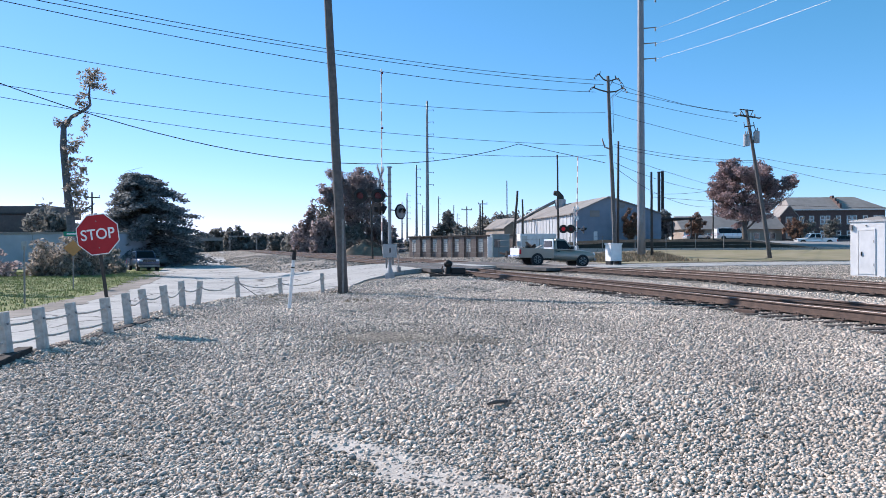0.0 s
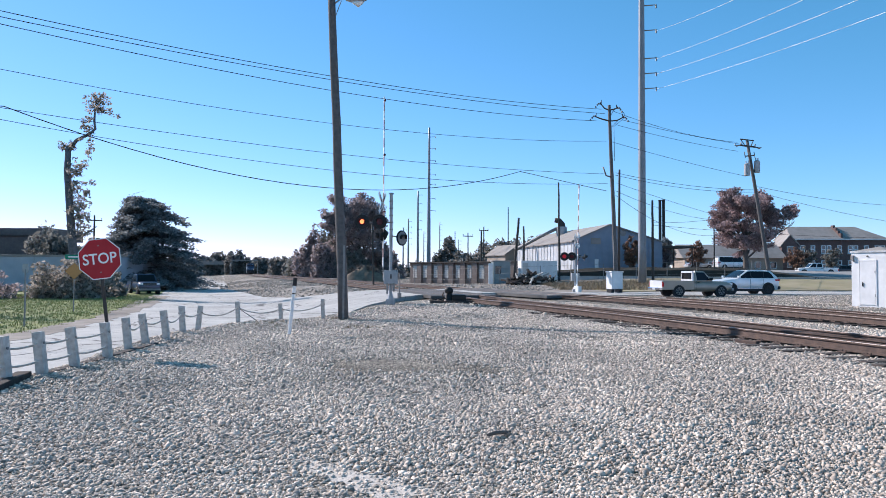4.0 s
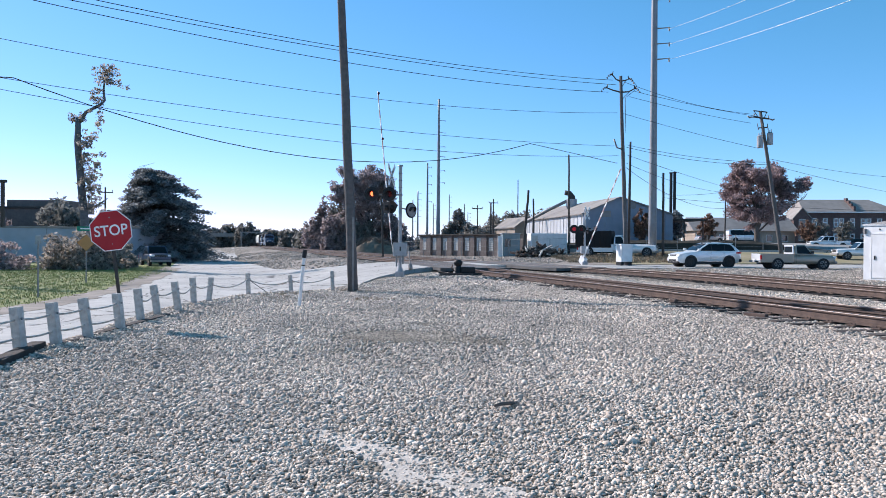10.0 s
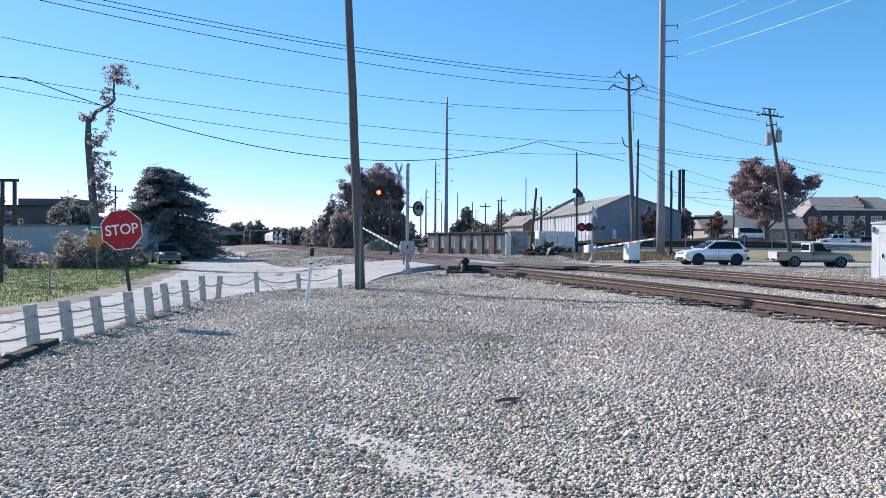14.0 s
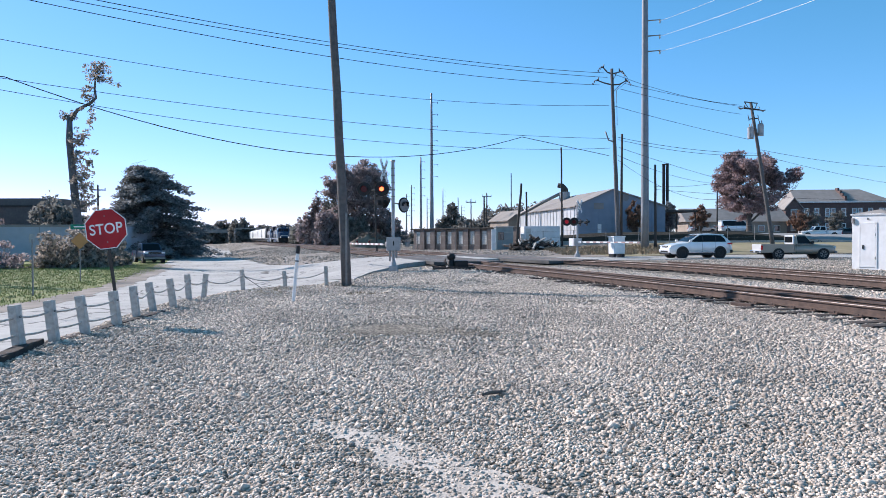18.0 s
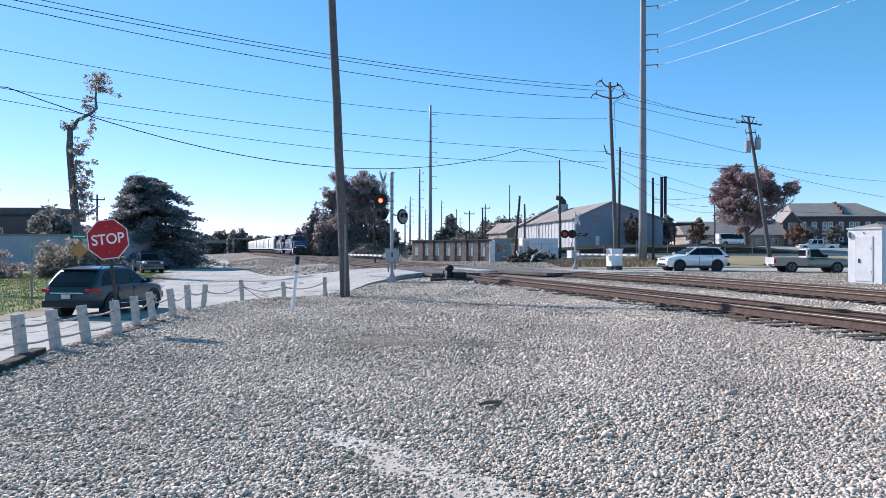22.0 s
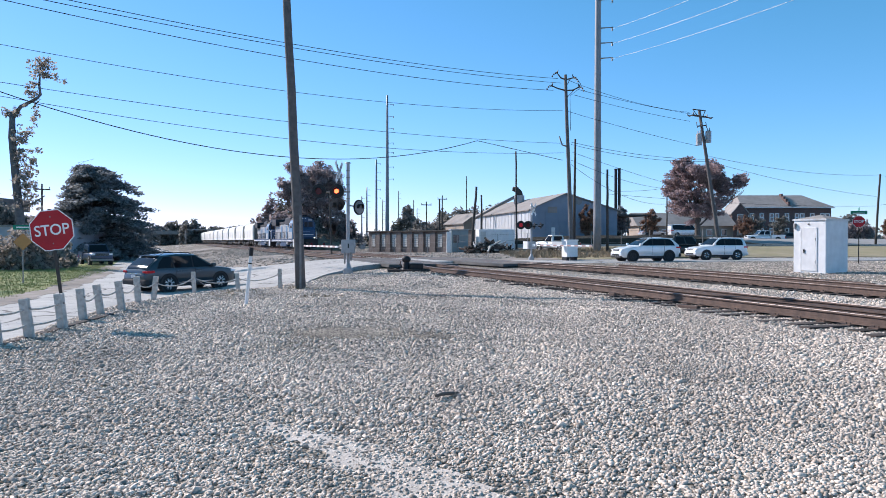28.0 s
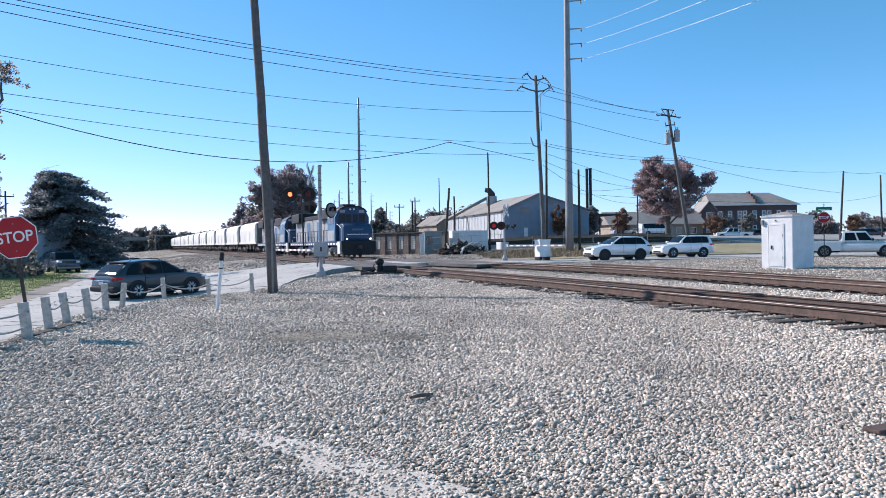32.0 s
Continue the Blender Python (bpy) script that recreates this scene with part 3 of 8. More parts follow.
def crossarm(e, at, length, ang, n_ins=3, drop=0.0, tilt=0.0):
    at = Vector(at)
    d = Vector((math.cos(ang), math.sin(ang), tilt)) * length / 2
    bm = bmesh.new()
    rot = pose(0, 0, 0, 0, 0, math.degrees(ang))
    add_box(bm, -length / 2, length / 2, -0.06, 0.06, -0.07, 0.07, 0.01, m=Matrix.Translation(at) @ rot)
    part("crossarm", bm, M["darkpole"], e)
    for k in range(n_ins):
        p = at + d * (2 * k / max(n_ins - 1, 1) - 1) * 0.93
        bm = bmesh.new()
        add_rod(bm, p + Vector((0, 0, 0.05)), p + Vector((0, 0, 0.16)), 0.02, n=6)
        add_rod(bm, p + Vector((0, 0, 0.14)), p + Vector((0, 0, 0.30)), 0.07, 0.045, n=8)
        part("insulator", bm, M["galv"], e)


# street lamp pole by the crossing
lamp_pole, lt = wood_pole((-3.22, 23.1, -0.02), (-3.74, 23.0, 11.2), 0.165, 0.115, "tall weathered wooden pole with a street lamp", name="street_lamp_pole")
a0 = lt * 0.905
part("lamp_arm", tube([a0, a0 + Vector((0.25, -0.02, 0.18)), a0 + Vector((0.55, -0.05, 0.2))], 0.025, 6), M["galv"], lamp_pole)
bm = bmesh.new()
add_tube(bm, [a0 + Vector((0.45, -0.04, 0.2)), a0 + Vector((0.62, -0.06, 0.2)), a0 + Vector((0.95, -0.08, 0.19)), a0 + Vector((1.12, -0.1, 0.17))], [0.06, 0.12, 0.13, 0.05], 12)
head = part("lamp_head", bm, M["alu"], lamp_pole, "grey cobra-head street lamp")
bm = bmesh.new()
add_tube(bm, [a0 + Vector((0.68, -0.06, 0.1)), a0 + Vector((0.85, -0.08, 0.02)), a0 + Vector((1.02, -0.09, 0.1))], [0.05, 0.11, 0.05], 10)
part("lens", bm, M["signwhite"], head)
part("bracket", rod(a0 + Vector((0.06, 0, -0.5)), a0 + Vector((0.3, 0, 0.15)), 0.012), M["galv"], lamp_pole)
part("cable_guard", box(-0.03, 0.03, -0.2, -0.15, 0.0, 2.4, 0.01), M["galv"], lamp_pole)

DP = Vector((14.0, 58.5, 0.0))
DTOP = Vector((13.42, 58.5, 15.25))
dpole, dt = wood_pole(DP, DTOP, 0.19, 0.12, "tall wooden power pole with angled insulator brackets")
for z, reach in ((14.95, ((-0.75, 0.35), (0.7, 0.12))), (14.05, ((-1.25, 0.16), (1.2, 0.3)))):
    at = dt * (z / dt.z)
    for dx, up in reach:
        tip = at + Vector((dx, dx * 0.35, up))
        arm = part("bracket", tube([at - Vector((0, 0, 0.1)), at + Vector((dx * 0.55, dx * 0.2, 0.0)), tip], [0.06, 0.055, 0.045], 6), M["darkpole"], dpole)
        sgn = 1 if dx > 0 else -1
        bm = bmesh.new()
        for k in range(4):
            q = tip + Vector((0.13 * k * sgn, 0.04 * k * sgn, -0.035 * k * k + 0.05))
            add_rod(bm, q, q + Vector((0.09 * sgn, 0.02, -0.03)), 0.10, 0.05, n=8)
        add_rod(bm, tip + Vector((0, 0, -0.05)), tip + Vector((-0.06 * sgn, 0, 0.28)), 0.05, 0.03, n=7)
        part("insulator", bm, M["black"], arm)
    part("arm_brace", tube([at - Vector((0, 0, 0.75)), at + Vector((reach[1][0] * 0.6, 0.1, -0.02))], 0.025, 5), M["darkpole"], dpole)
part("jumper_cable", tube([dt * 0.975 + Vector((0.9, 0.3, 0.3)), dt * 0.95 + Vector((1.35, 0.4, 0.1)), dt * 0.925 + Vector((1.2, 0.35, 0.1)), dt * 0.9 + Vector((0.35, 0.1, -0.2)), dt * 0.7 + Vector((0.3, 0.1, 0))], 0.02, 5), M["black"], dpole)
part("cutout", tube([dt * 0.62 + Vector((-0.75, -0.1, 0.7)), dt * 0.62 + Vector((-0.5, -0.1, 0.0)), dt * 0.62 + Vector((-0.15, -0.05, -0.1))], 0.06, 6), M["galv"], dpole)
part("brace_pole", tube([(0.25, 0.3, 0), (0.28, 0.3, 5), (0.33, 0.3, 10.0)], [0.12, 0.11, 0.08], 8), M["darkpole"], dpole)
part("riser", rod((-0.24, -0.1, 0), (-0.24, -0.1, 8.8), 0.04), M["galv"], dpole)

TPOLE = Vector((30.3, 66.6, 0.15))
TTOP = Vector((28.1, 66.6, 14.0))
tpole, tt = wood_pole(TPOLE, TTOP, 0.2, 0.13, "leaning wooden power pole with transformers")
crossarm(tpole, tt * 0.955, 2.1, 0.5, 3)
part("top_arm", tube([tt * 0.995 + Vector((-0.75, -0.3, 0.05)), tt * 0.995 + Vector((0.75, 0.3, 0.02))], 0.05, 6), M["darkpole"], tpole)
for sx in (-1, 1):
    part("arm_brace", tube([tt * 0.995 + Vector((0.7 * sx, 0.3 * sx, 0)), tt * 0.955 + Vector((0.3 * sx, 0.1 * sx, 0))], 0.035, 5), M["darkpole"], tpole)
    part("insulator", tube([tt * 0.955 + Vector((0.95 * sx, 0.5 * sx, 0)), tt * 0.955 + Vector((1.3 * sx, 0.6 * sx, -0.08)), tt * 0.955 + Vector((1.55 * sx, 0.7 * sx, 0.02))], [0.05, 0.09, 0.04], 7), M["galv"], tpole)
part("lower_arm", box(-0.6, 0.6, -0.05, 0.05, -0.05, 0.05, 0.01), M["darkpole"], tpole).matrix_basis = pose(*(tt * 0.89), 0, -8, 30)
for k in range(3):
    part("fuse_cutout", tube([tt * 0.89 + Vector((-0.5 + 0.45 * k, -0.1, 0.05)), tt * 0.89 + Vector((-0.6 + 0.45 * k, -0.25, 0.32)), tt * 0.89 + Vector((-0.5 + 0.45 * k, -0.25, -0.25))], 0.035, 5), M["galv"], tpole)
for s, z in ((-0.52, 0.795), (0.44, 0.815)):
    p = tt * z + Vector((s, -0.15, 0))
    bm = bmesh.new()
    add_rod(bm, p - Vector((0, 0, 0.55)), p + Vector((0, 0, 0.5)), 0.27, n=16)
    add_rod(bm, p + Vector((0, 0, 0.5)), p + Vector((0, 0, 0.6)), 0.28, 0.12, n=16)
    add_rod(bm, p + Vector((0.1, 0, 0.58)), p + Vector((0.1, 0, 0.85)), 0.05, n=8)
    add_rod(bm, p + Vector((-0.1, 0, 0.58)), p + Vector((-0.1, 0, 0.8)), 0.05, n=8)
    part("transformer", bm, M["alu"], tpole, "grey transformer can")


def steel_pole(base, h, r0, r1, arms, label, side=1, thin=1.0):
    e = thing("transmission_pole", pose(*base), label, "transmission pole", "transmission poles")
    n = 10
    part("shaft", tube([(0, 0, h * k / n - (0.3 if k == 0 else 0)) for k in range(n + 1)], [r0 + (r1 - r0) * k / n for k in range(n + 1)], 12), M["steelpole"], e)
    for z, L in arms:
        bm = bmesh.new()
        add_tube(bm, [(0, 0, z), (side * L, 0.0, z + 0.12)], [0.07 * thin, 0.04 * thin], 6)
        a = part("arm", bm, M["galv"], e)
        bm = bmesh.new()
        for k in range(4):
            add_rod(bm, (side * L, 0, z - 0.1 * k + 0.1), (side * L, 0, z - 0.1 * k + 0.18), 0.09 * thin, 0.06 * thin, n=8)
        part("insulator", bm, M["galv"], a)
    return e


PY = Vector((19.4, 70.5, 0.1))
steel_pole(PY, 40, 0.40, 0.22, [(19.6, 1.45), (21.1, 1.45), (22.6, 1.45), (25.4, 1.45), (27.9, 1.45), (30.5, 1.45)], "tall tapered grey steel transmission pole with short arms")

FARPOLE = Vector((-3.3, 150, 0.3))
steel_pole(FARPOLE, 31.5, 0.45, 0.2, [(14, 1.3), (16.5, 1.3), (19.5, 1.3), (21.5, 1.3), (24.5, 1.3), (27, 1.3), (29.5, 1.3)], "slim far transmission pole beside the tracks", thin=0.8)
for x, y, h, r in ((-6.7, 180, 21.5, 0.34), (-11.1, 220, 17.5, 0.32), (-13.8, 240, 16, 0.3), (-2.0, 300, 22, 0.3), (-9.5, 330, 20, 0.3), (5.0, 260, 13, 0.22)):
    steel_pole((x, y, 0.3), h, r, r * 0.55, [(h * k, 1.0) for k in (0.55, 0.65, 0.75, 0.85, 0.95)], "slim far transmission pole beside the tracks", thin=0.8)
for x, y, h, dx, r in ((12.4, 140, 13.5, 0, 0.12), (7.2, 75, 7.0, 0.55, 0.16), (8.85, 80, 6.3, -0.05, 0.13), (7.1, 130, 9.5, 0, 0.14), (4.6, 90, 6.6, 0, 0.13), (4.0, 120, 8.0, -0.1, 0.12), (2.2, 150, 10.0, 0, 0.12), (12.8, 80, 11.0, -0.1, 0.12), (20.3, 70, 8.2, -0.05, 0.14), (31.9, 85, 5.9, 0, 0.1), (-7.4, 75, 6.4, -0.2, 0.1), (-44, 90, 9.2, 0, 0.14),
                      (60.1, 88, 9.0, 0.55, 0.15), (74.9, 100, 9.4, -0.25, 0.15)):
    e, t_ = wood_pole((x, y, hz(x, y) - 0.05), (x + dx, y, hz(x, y) + h), r, r * 0.7, "dark weathered utility pole", "darkpole")
    if x in (7.1, -44, 4.0):
        crossarm(e, t_ * 0.93, 1.8, 0.3, 2)


def wire(a, b, sag, r=0.014, m="wire", label="thin black overhead cable"):
    a, b = Vector(a), Vector(b)
    n = 24
    pts = [a.lerp(b, k / n) - Vector((0, 0, 4 * sag * (k / n) * (1 - k / n))) for k in range(n + 1)]
    e = part("overhead_wire", tube(pts, r, 5), M[m])
    return tagged(e, label, "wire", "overhead wires")


for a, b, s in (((12.78, 58.5, 14.93), (-20.5, 30, 12.83), 0.74), ((13.06, 58.5, 14.56), (-20.5, 30, 12.56), 0.66), ((12.42, 58.5, 13.96), (-20.49, 30, 12.28), 0.84)):
    wire(a, b, s, 0.019)
for a, b, s in (((13.17, 58.5, 12.29), (-23.19, 34, 11.48), 1.04), ((13.27, 58.5, 9.6), (-23.18, 34, 9.56), 0.66), ((13.28, 58.5, 8.82), (-23.17, 34, 9.05), 1.1)):
    wire(a, b, s, 0.015)
wire((5.25, 50, 8.57), (-18.56, 30, 8.4), 2.28, 0.022, label="sagging black telephone cable")
wire((-18.56, 30, 8.4), (-23, 26.5, 8.1), 0.02, 0.022, label="sagging black telephone cable")
wire((5.25, 50, 8.57), (13.19, 58.5, 8.21), 0, 0.022, label="sagging black telephone cable")
for a, b, s in (((13.67, 58.5, 14.8), (27.17, 66.6, 13.73), 0.4), ((14.46, 58.5, 14.06), (27.7, 66.6, 13.53), 0.14), ((14.14, 58.5, 13.6), (27.23, 66.6, 12.89), 0.14), ((13.45, 58.5, 12.29), (27.97, 66.6, 10.57), 0.12),
                ((13.92, 58.5, 9.7), (29.04, 66.6, 9.3), 0.34), ((13.92, 58.5, 9.51), (29.04, 66.6, 9.1), 0.42), ((14.02, 58.5, 8.87), (32.3, 85, 8.39), 0.1), ((13.93, 58.5, 8.22), (32.3, 85, 7.85), 0.5),
                ((29.04, 66.6, 9.6), (60.6, 88, 9.95), 0.6), ((20.26, 70, 6.49), (32.44, 85, 8.05), 0.2), ((13.93, 58.5, 7.85), (32.98, 85, 6.17), 1.26), ((20.26, 70, 6.2), (60.2, 88, 6.0), 0.4), ((29.04, 66.6, 9.1), (60.3, 88, 7.2), 0.4), ((60.6, 88, 9.9), (74.7, 100, 11.0), 0.2), ((60.3, 88, 6.1), (74.8, 100, 7.6), 0.1), ((74.7, 100, 11.0), (110, 130, 11.5), 0.5)):
    wire(a, b, s, 0.017)
for a, b in (((20.83, 70.5, 19.7), (25.47, 38, 16.27)), ((20.84, 70.5, 21.2), (24.05, 38, 17.03)), ((20.85, 70.5, 22.7), (22.62, 38, 17.8)), ((20.85, 70.5, 25.5), (19.72, 38, 18.29))):
    wire(a, b, 0.25, 0.016, "wirelight", "sunlit aluminium power line")


# ---- chain fence along the road ----
POSTS = [(-6.07, 8.2), (-6.05, 9.0), (-6.02, 9.85), (-5.98, 10.67), (-5.92, 11.49), (-5.95, 12.67), (-6.22, 14.1), (-6.36, 15.25), (-6.18, 15.93), (-6.46, 17.67), (-6.40, 18.57), (-6.09, 21.11), (-5.17, 22.59), (-3.98, 23.31)]
rnd = random.Random(5)
tops = []
for i, (x, y) in enumerate(POSTS):
    z = hz(x + 0.1, y)
    lean = (-7 if i < 9 else -2.5) + rnd.uniform(-1.5, 1.5) + (7 if i == 10 else 0)
    h = 0.64 + rnd.uniform(-0.015, 0.015) - (0.12 if i == 12 else 0)
    e = thing("fence_post", pose(x + 0.05, y, z, rnd.uniform(-2, 2), lean, rnd.uniform(-8, 8)), "chipped white wooden post of a low rope fence", "fence post", "posts of the low fence")
    bm = bmesh.new()
    w = 0.065 if i < 10 else 0.055
    add_box(bm, -w, w, -w, w, -0.3, h, 0.012)
    part("post", bm, M["postwhite"], e)
    bm = bmesh.new()
    add_rod(bm, (-w - 0.02, 0, h - 0.17), (w + 0.02, 0, h - 0.17), 0.018, n=8)
    part("eye_bolt", bm, M["galv"], e)
    tops.append((e.matrix_basis @ Vector((0, 0, h - 0.17)), e.matrix_basis @ Vector((0, 0, h - 0.42))))
for i, (a, b) in enumerate(zip(tops, tops[1:])):
    if i == 5:
        continue
    L = (b[0] - a[0]).length
    for k in (0, 1) if i < 5 else (0,):
        sag = min(0.16, 0.05 + 0.06 * L) * (0.3 if i < 5 else 1.0)
        pts = [a[k].lerp(b[k], u / 10) - Vector((0, 0, 4 * sag * (u / 10) * (1 - u / 10))) for u in range(11)]
        tagged(part("fence_rope", tube(pts, 0.017, 6), M["postwhite"]), "slack pale grey rope strung between white fence posts", "rope", "ropes of the low fence")
tagged(part("fence_stay", tube([tops[11][0], tops[11][0] + Vector((0.55, 0.3, -0.45))], 0.012, 6), M["galv"]), "slanting grey stay wire of the low fence", "stay wire")

# slanting white marker
e = thing("marker_post", pose(-3.79, 17.6, hz(-3.79, 17.6), 0, 5.6, 0), "slanting white plastic marker with a black top", "marker post")
part("tube", rod((0, 0, -0.2), (0, 0, 1.22), 0.042, n=14), M["white"], e)
part("cap", rod((0, 0, 1.2), (0, 0, 1.4), 0.055, 0.05, 14), M["black"], e)
part("band", rod((0, 0, 1.0), (0, 0, 1.03), 0.046, n=14), M["black"], e)


# ---- signs ----
def letters(txt, size, m, parent, at, material, name="lettering", ext=0.002):
    cu = bpy.data.curves.new(name, "FONT")
    cu.body, cu.size, cu.align_x, cu.align_y, cu.extrude, cu.offset = txt, size, "CENTER", "CENTER", ext, size * 0.012
    ob = new("tmp_text", cu)
    dg = bpy.context.evaluated_depsgraph_get()
    me = bpy.data.meshes.new_from_object(ob.evaluated_get(dg))
    bpy.data.objects.remove(ob)
    me.materials.clear()
    me.materials.append(material)
    o = new(name, me)
    o.parent = parent
    o.matrix_basis = at
    return o


def octagon(r, y0, y1):
    return prism([(r * math.cos(math.pi / 8 + k * math.pi / 4), r * math.sin(math.pi / 8 + k * math.pi / 4)) for k in range(8)], y0, y1)


def stop_sign(base, zc, width, yaw, lean, label, post_top):
    e = thing("stop_sign", pose(*base, 0, lean, yaw), label, "stop sign")
    part("post", box(-0.03, 0.03, 0.0, 0.025, -0.3, post_top, 0.006), M["darkpole"], e)
    R = width / 2 / math.cos(math.pi / 8)
    b = part("sign_border", octagon(R, -0.006, -0.002), M["signwhite"], e)
    b.matrix_basis = pose(0, 0, zc)
    f = part("sign_face", octagon(R * 0.955, -0.009, -0.006), M["red"], e)
    f.matrix_basis = pose(0, 0, zc)
    part("sign_back", octagon(R, -0.002, 0.0), M["galv"], e).matrix_basis = pose(0, 0, zc)
    letters("STOP", width * 0.365, None, e, pose(0, -0.0095, zc - width * 0.005, 90, 0, 0) @ Matrix.Diagonal((0.93, 1.02, 1, 1)), M["signwhite"])
    bm = bmesh.new()
    for dz in (-width * 0.33, width * 0.33):
        add_rod(bm, (0, -0.014, zc + dz), (0, 0.03, zc + dz), 0.012, n=8)
    part("bolt", bm, M["galv"], e)
    return e


stop_sign((-6.06, 13.1, hz(-5.8, 13.1)), 1.765, 0.735, 6, -7, "red octagonal stop sign on a leaning steel post", 2.15)
s2 = stop_sign((31.3, 47.4, hz(31.3, 47.4)), 2.88, 0.76, -30, 0, "red stop sign below a green street name plate", 3.36)
part("street_plate", box(-0.5, 0.5, -0.01, 0.01, 3.38, 3.62, 0.003), M["green"], s2, "green street name plate")
part("street_plate", box(-0.01, 0.01, -0.45, 0.45, 3.62, 3.84, 0.003), M["green"], s2, "green street name plate")
bm = box(-0.36, 0.36, -0.014, -0.011, 3.44, 3.48)
part("name_bar", bm, M["signwhite"], s2, "pale bar in place of the street name")

e = thing("warning_sign", pose(-20.1, 39, rz_at(-20.1, 39), 0, 0, 20), "faded orange diamond sign below a green street plate", "road sign")
part("post", rod((0, 0.02, -0.2), (0, 0.02, 3.15), 0.03, n=8), M["galv"], e)
part("diamond", box(-0.32, 0.32, -0.012, 0.0, -0.32, 0.32, 0.02), M["orange"], e, "faded orange diamond plate").matrix_basis = pose(0, 0, 2.2, 0, 45, 0)
part("street_plate", box(-0.46, 0.46, -0.012, 0.0, 2.85, 3.1, 0.004), M["green"], e, "green street name plate")
part("name_bar", box(-0.3, 0.3, -0.017, -0.013, 2.94, 3.01), M["signwhite"], e)
e = thing("steel_post", pose(-16.85, 28.9, rz_at(-16.85, 28.9)), "thin grey steel post with a small plate in the grass", "post")
part("shaft", rod((0, 0, -0.2), (0, 0, 2.3), 0.035, n=8), M["galv"], e)
part("plate", box(-0.12, 0.12, -0.02, 0.0, 2.15, 2.5, 0.004), M["alu"], e)
e = thing("billboard_frame", pose(-24.2, 37, rz_at(-24.2, 37)), "dark tall sign frame on a wooden post", "sign frame")
part("post", rod((0, 0, -0.2), (0, 0, 3.6), 0.13, n=10), M["darkpole"], e)
for x in (-0.95, 0.1, 0.75):
    part("upright", box(x - (0.22 if x < 0 else 0.06), x + (0.22 if x < 0 else 0.06), -0.1, 0.1, 3.0, 5.35, 0.02), M["darkpole"], e)
part("crossbar", box(-1.15, 0.95, -0.08, 0.08, 5.3, 5.45, 0.02), M["darkpole"], e)


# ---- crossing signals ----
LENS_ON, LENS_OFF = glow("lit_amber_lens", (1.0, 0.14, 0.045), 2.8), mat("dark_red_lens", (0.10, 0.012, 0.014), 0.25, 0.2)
LENS_RED = glow("lit_red_lens", (0.5, 0.02, 0.035), 0.15)


DULL_RED = mat("faded_red_band", (0.42, 0.29, 0.27), 0.6, 0.2)


def striped(name, length, parent, start=0.0, w=0.05, pitch=0.42):
    """Gate boom along +x in white and red bands; each band is a piece."""
    boom = part(name, box(start, length, -0.012, 0.012, -w * 0.45, w * 0.45, 0.004), M["alu"], parent, "slim gate boom")
    k, x = 0, start + 0.3
    while x < length - 0.05:
        x1 = min(x + pitch, length)
        part("band", box(x, x1, -0.018, 0.018, -w, w, 0.004), DULL_RED if k % 2 else M["white"], boom)
        x, k = x1, k + 1
    return boom


def flasher(parent, at, yaw, lens, r=0.31):
    """Round black backboard, hood and lens, facing its own -y."""
    u = part("flasher", rod((0, 0.0, 0), (0, 0.02, 0), r, n=28), M["black"], parent, "round black flasher backboard")
    u.matrix_basis = at @ pose(0, 0, 0, 0, 0, yaw)
    part("housing", rod((0, 0.02, 0), (0, 0.2, 0), 0.13, 0.09, 16), M["black"], u)
    bm = bmesh.new()
    n = 20
    for k in range(n):
        a0, a1 = math.pi * (-0.1 + 1.2 * k / n), math.pi * (-0.1 + 1.2 * (k + 1) / n)
        q = [bm.verts.new((rr * math.cos(a), y, rr * math.sin(a))) for a, y, rr in ((a0, 0, 0.165), (a1, 0, 0.165), (a1, -0.17 - 0.08 * math.sin(a1), 0.155), (a0, -0.17 - 0.08 * math.sin(a0), 0.155))]
        bm.faces.new(q)
    part("hood", bm, M["black"], u)
    return u


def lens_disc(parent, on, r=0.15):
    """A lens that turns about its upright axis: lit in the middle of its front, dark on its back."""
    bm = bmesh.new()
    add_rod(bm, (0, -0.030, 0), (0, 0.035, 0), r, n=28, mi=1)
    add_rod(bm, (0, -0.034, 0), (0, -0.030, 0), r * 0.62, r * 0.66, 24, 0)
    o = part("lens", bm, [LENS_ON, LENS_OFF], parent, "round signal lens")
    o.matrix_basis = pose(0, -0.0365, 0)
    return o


def crossbuck(parent, at, yaw):
    b = part("crossbuck", box(-0.62, 0.62, -0.012, 0.0, -0.11, 0.11, 0.01), M["signwhite"], parent, "white railroad crossbuck board")
    b.matrix_basis = at @ pose(0, 0, 0, 0, 0, yaw) @ pose(0, 0, 0, 0, 48, 0)
    c = part("crossbuck", box(-0.62, 0.62, -0.028, -0.015, -0.11, 0.11, 0.01), M["signwhite"], parent, "white railroad crossbuck board")
    c.matrix_basis = at @ pose(0, 0, 0, 0, 0, yaw) @ pose(0, 0, 0, 0, -48, 0)
    for o, txt in ((b, "RAILROAD"), (c, "CROSSING")):
        letters(txt, 0.17, None, o, pose(0, -0.014 if o is b else -0.030, 0, 90, 0, 0), M["black"])


